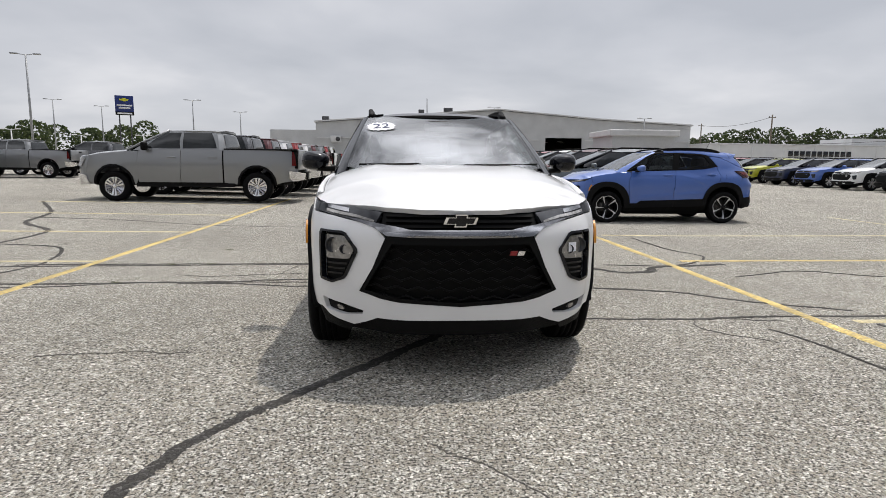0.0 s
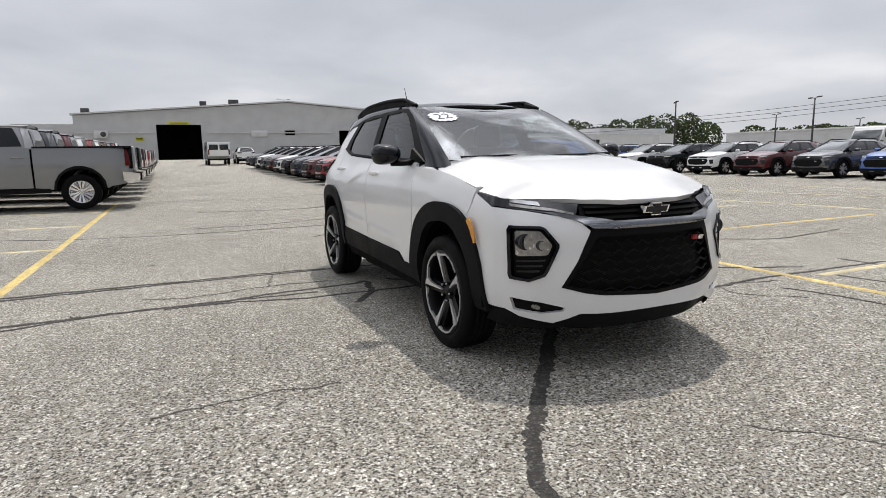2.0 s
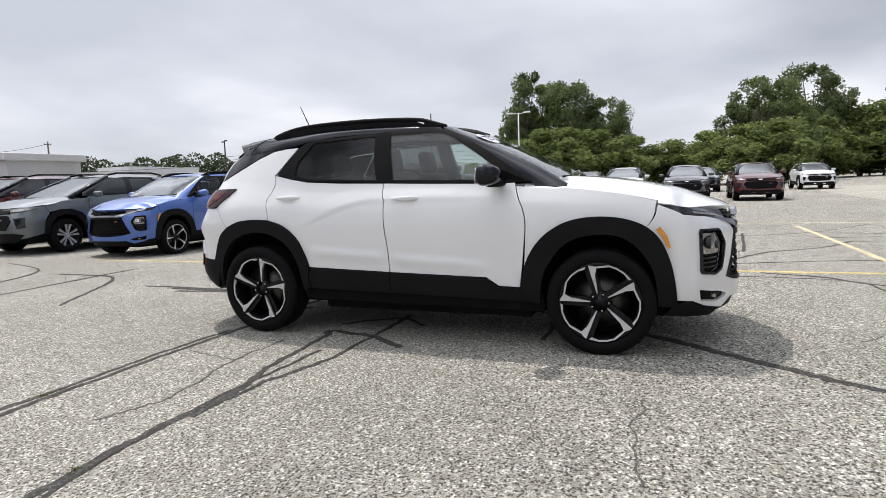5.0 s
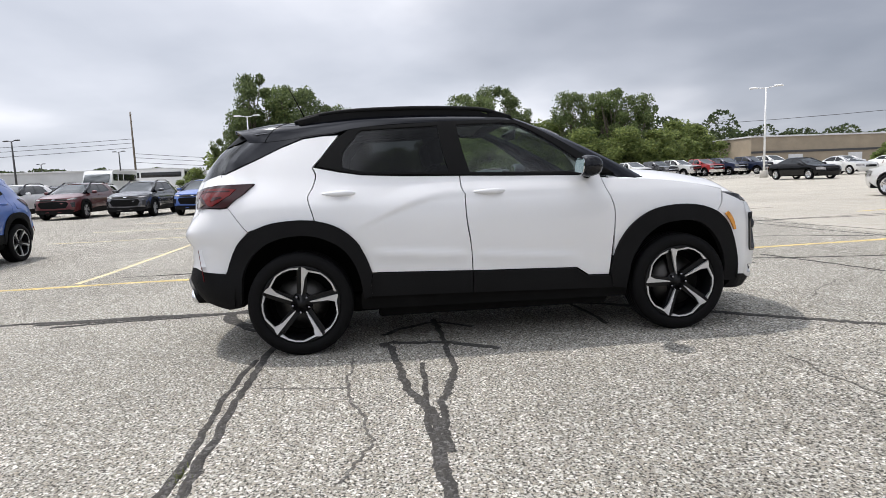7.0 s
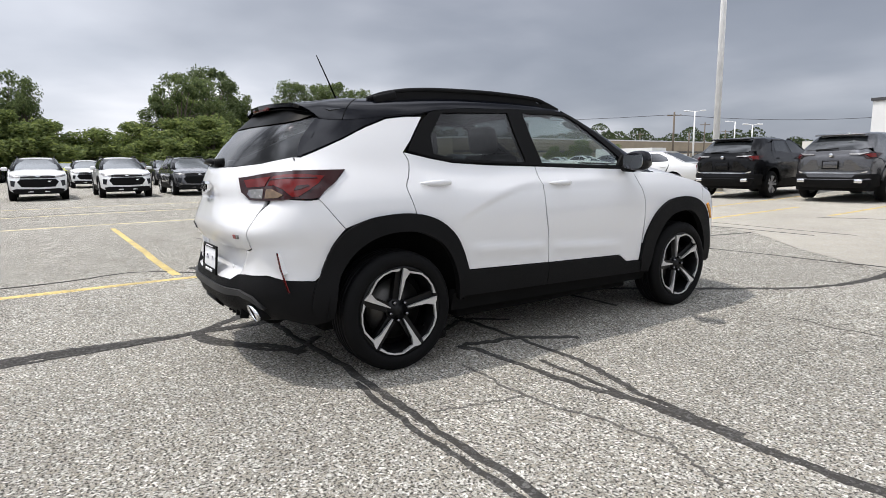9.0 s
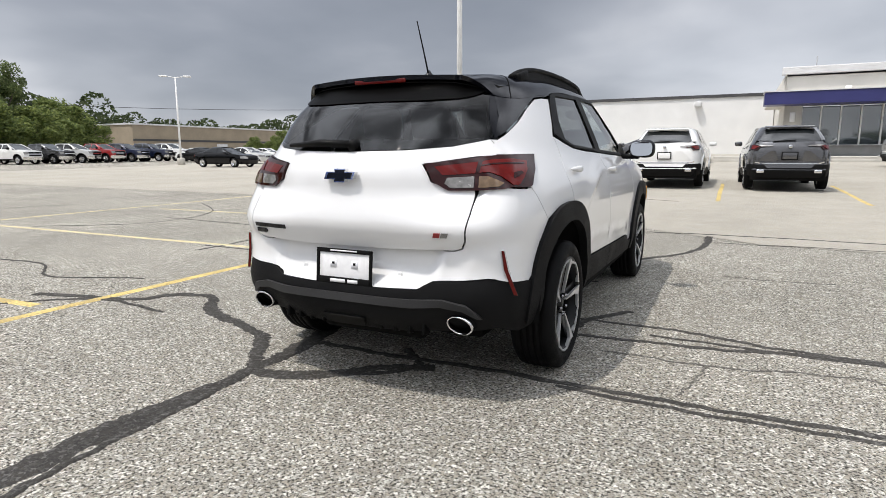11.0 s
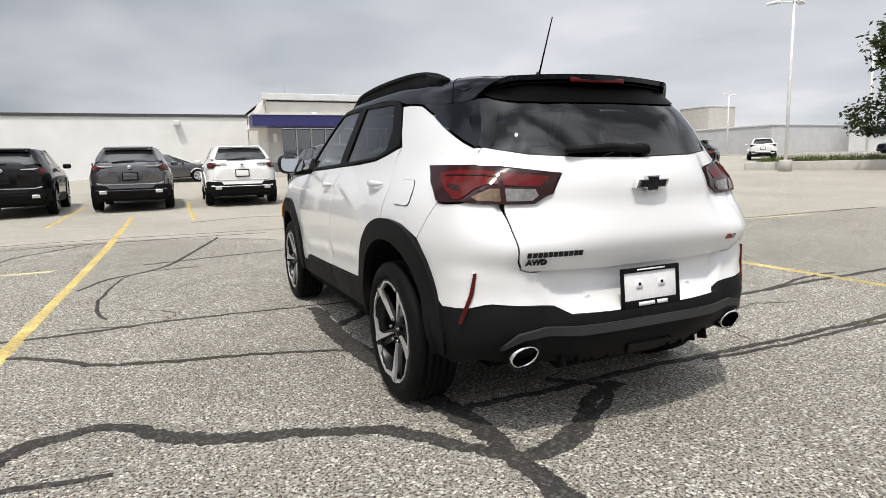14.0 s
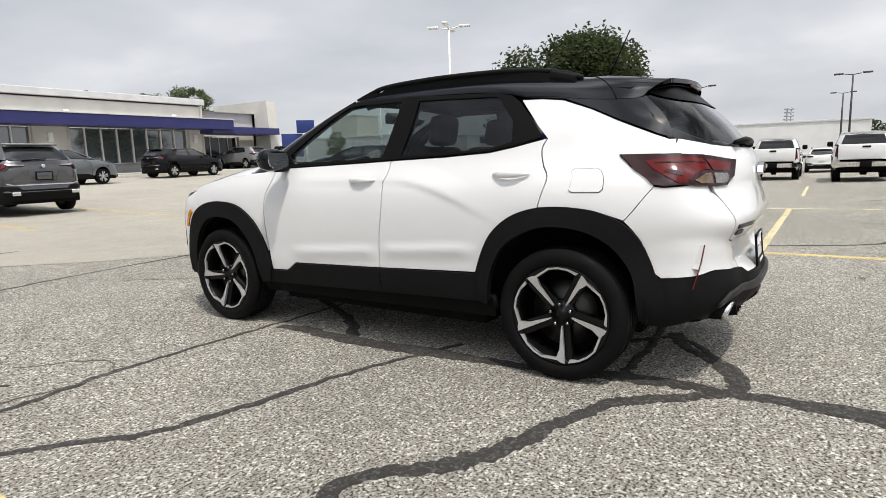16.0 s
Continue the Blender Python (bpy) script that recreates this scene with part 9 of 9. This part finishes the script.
kinds = [tree(11, 10, 4.3, 0.14, 13000, M_LEAF, "tall leafy green tree at the edge of the lot", 40, 0.16, 1, (0.12, 0.27)),
         tree(12, 10, 4.6, 0.145, 13000, M_LEAF, "broad leafy green tree at the edge of the lot", 44, 0.10, 2, (0.13, 0.28)),
         tree(13, 10, 4.2, 0.145, 12000, M_LEAFFAR, "dull green leafy tree at the edge of the lot", 36, 0.12, 1, (0.12, 0.26)),
         tree(14, 10, 5.2, 0.26, 13000, M_LEAFLIGHT, "low dense green growth at the edge of the lot", 30, 0.04, 3, (0.20, 0.38))]
big = tree(21, 8.3, 5.4, 0.15, 32000, M_LEAFDARK, "dense dark green shade tree on the planted island", 36, 0.24, 3, (0.17, 0.32))
copy_thing(big, pose(-32.8, -8.5, ground_z(-33, -8) + 0.3, 0, 0, 140) @ Matrix.Diagonal((0.70, 0.70, 0.755, 1)))
big.matrix_basis = pose(-31.2, -10.3, ground_z(-31, -10) + 0.3, 0, 0, 30) @ Matrix.Diagonal((0.94, 0.94, 0.97, 1))
# bearing, height in degrees, distance and fullness of the trees behind the long row
TALL = ((76.2, 4.4, 66, 0.5), (77.9, 7.0, 66, 0.5), (79.0, 10.2, 66, 0.62), (80.6, 9.0, 68, 0.8), (82.5, 9.2, 68, 0.9), (84.4, 8.8, 66, 0.85), (86.2, 7.3, 68, 0.8), (88.0, 6.9, 66, 0.5),
        (96.9, 5.4, 68, 1.0), (98.7, 8.0, 68, 0.8), (100.4, 7.7, 70, 0.85), (102.2, 8.6, 90, 0.85), (103.6, 7.4, 92, 0.7), (109.3, 7.6, 90, 0.75), (110.9, 7.4, 92, 0.85), (112.6, 7.6, 90, 0.85), (114.3, 7.0, 92, 0.8), (115.5, 6.0, 94, 0.7))
UNDER = ((74.0, 1.9, 64, 1.1), (76.2, 2.9, 62, 0.8), (78.2, 4.0, 61, 0.9), (80.8, 5.0, 61, 1.2), (83.6, 5.0, 61, 1.2), (86.4, 4.6, 62, 1.2), (89.4, 3.8, 64, 1.3), (92.3, 3.2, 66, 1.4), (94.8, 3.9, 68, 1.3), (97.6, 4.3, 62, 1.2), (100.6, 4.6, 62, 1.2),
         (103.4, 4.5, 85, 1.2), (105.8, 5.1, 92, 1.1), (107.6, 5.2, 93, 1.1), (110.2, 4.3, 84, 1.2), (113.2, 4.2, 85, 1.2), (116.0, 3.9, 88, 1.2), (117.6, 4.6, 98, 1.1), (119.8, 4.1, 102, 1.1), (79.5, 6.6, 78, 1.0), (84.5, 6.4, 78, 1.0), (100.5, 6.0, 80, 1.0), (111.5, 5.8, 102, 1.0))
for x, y, h, k in ((-53, -91, 12.0, 1), (-58.5, -86, 13.0, 2), (-49, -95, 6.4, 0), (-62, -58, 4.2, 0), (60.5, -66, 4.4, 3), (57.5, -70.5, 3.6, 3), (64, -64, 3.4, 3), (-110, 14, 4.5, 0), (-118, 20, 8.0, 1), (-104, -34, 7.5, 2)):
    copy_thing(kinds[k], pose(x, y, ground_z(x, y), 0, 0, 31 * h) @ Matrix.Diagonal((h / 10, h / 10, h / 10, 1)))
growth = [(kinds[k % 3], *row) for k, row in enumerate(TALL)] + [(kinds[3], *row) for row in UNDER]
stands = []
for placed, (src, brg, el, far, full) in enumerate(growth):
    x, y = -4.8 + far * math.sin(radians(brg)), 0.8 + far * math.cos(radians(brg))
    s = (1.15 + far * math.tan(radians(el)) - ground_z(x, y)) / 10.0
    stands.append((src, pose(x, y, ground_z(x, y), 0, 0, 47 * placed) @ Matrix.Diagonal((s * full, s * full, s, 1))))
firsts = [next(row for row in stands if row[0] is src) for src in kinds]
for src, m in stands:
    if not any(m is first[1] for first in firsts):
        copy_thing(src, m)
for src, m in firsts:
    src.matrix_basis = m


def far_woods(name, arcs, mat, label):
    """A far belt of trees as one mass of leaf clumps with an uneven top."""
    rnd = random.Random(len(arcs) * 7 + 1)
    verts, faces = [], []
    for b0, b1, far, h in arcs:
        n = int((b1 - b0) * far * 0.0175 / 1.9)
        for k in range(n):
            a = radians(b0 + (b1 - b0) * (k + rnd.random()) / n)
            d = far * rnd.uniform(0.96, 1.06)
            cx, cy = d * math.sin(a), d * math.cos(a)
            hh = h * rnd.uniform(0.72, 1.08)
            z0 = ground_z(cx, cy)
            for _ in range(430):
                u, v = rnd.uniform(-0.9, 1), rnd.uniform(0, 6.28)
                q = math.sqrt(max(0, 1 - u * u))
                R = 3.4 * rnd.uniform(0.7, 1.1)
                p = Vector((cx + R * q * math.cos(v), cy + R * q * math.sin(v), z0 + hh * 0.56 + hh * 0.44 * u))
                dd = Vector((rnd.gauss(0, 1), rnd.gauss(0, 1), rnd.gauss(0, 0.7))).normalized()
                e = dd.cross(Vector((rnd.gauss(0, 1), rnd.gauss(0, 1), rnd.gauss(0, 1)))).normalized()
                s = rnd.uniform(0.26, 0.55)
                i = len(verts)
                verts += [tuple(p - dd * s), tuple(p + e * s * 0.6), tuple(p + dd * s), tuple(p - e * s * 0.6)]
                faces.append((i, i + 1, i + 2, i + 3))
    me = bpy.data.meshes.new(name)
    me.from_pydata(verts, [], faces)
    me.materials.append(mat)
    return tagged(new(name, me), label, "trees", kind="stuff")


far_woods("far_woods", ((25, 50, 175, 9.5), (-34, -29, 150, 7.5), (-28, -23, 150, 8.3), (-22, -14, 155, 6.5), (52, 72, 170, 6.0), (101, 123, 118, 10.5), (118, 141, 165, 10.6), (139, 153, 215, 11.5), (150, 168, 240, 8.5), (188, 215, 160, 5.0), (-96, -70, 190, 7.0)), M_LEAFDARK, "far belt of dark green trees along the horizon")

# ---- the price sticker behind the top of the windscreen ----
spot = pose(-0.462, -0.486, 1.4535, 24, -4, 3)
star = []
for k in range(36):
    a = 2 * math.pi * k / 36
    r = 1.0 if k % 2 == 0 else 0.80
    star.append((0.118 * r * math.copysign(abs(math.cos(a)) ** 0.75, math.cos(a)), 0.092 * r * math.copysign(abs(math.sin(a)) ** 0.75, math.sin(a))))
burst = part("price_sticker", prism(star, -0.001, 0.001, "xy"), M_STICKER, hero, "white starburst sticker with a dark number", smooth=False)
burst.matrix_basis = spot
words("22", 0.135, (0, 0, 0.003), (0, 0, 0), M_INK, burst, 0.001, "sticker_number")

# ---- lettering on the tailgate ----
words("AWD", 0.034, (0.533, 2.0940, 0.768), (120, 0, 168), M_BLACKGLOSS, hero, 0.003, "tail_lettering", 0.0015)
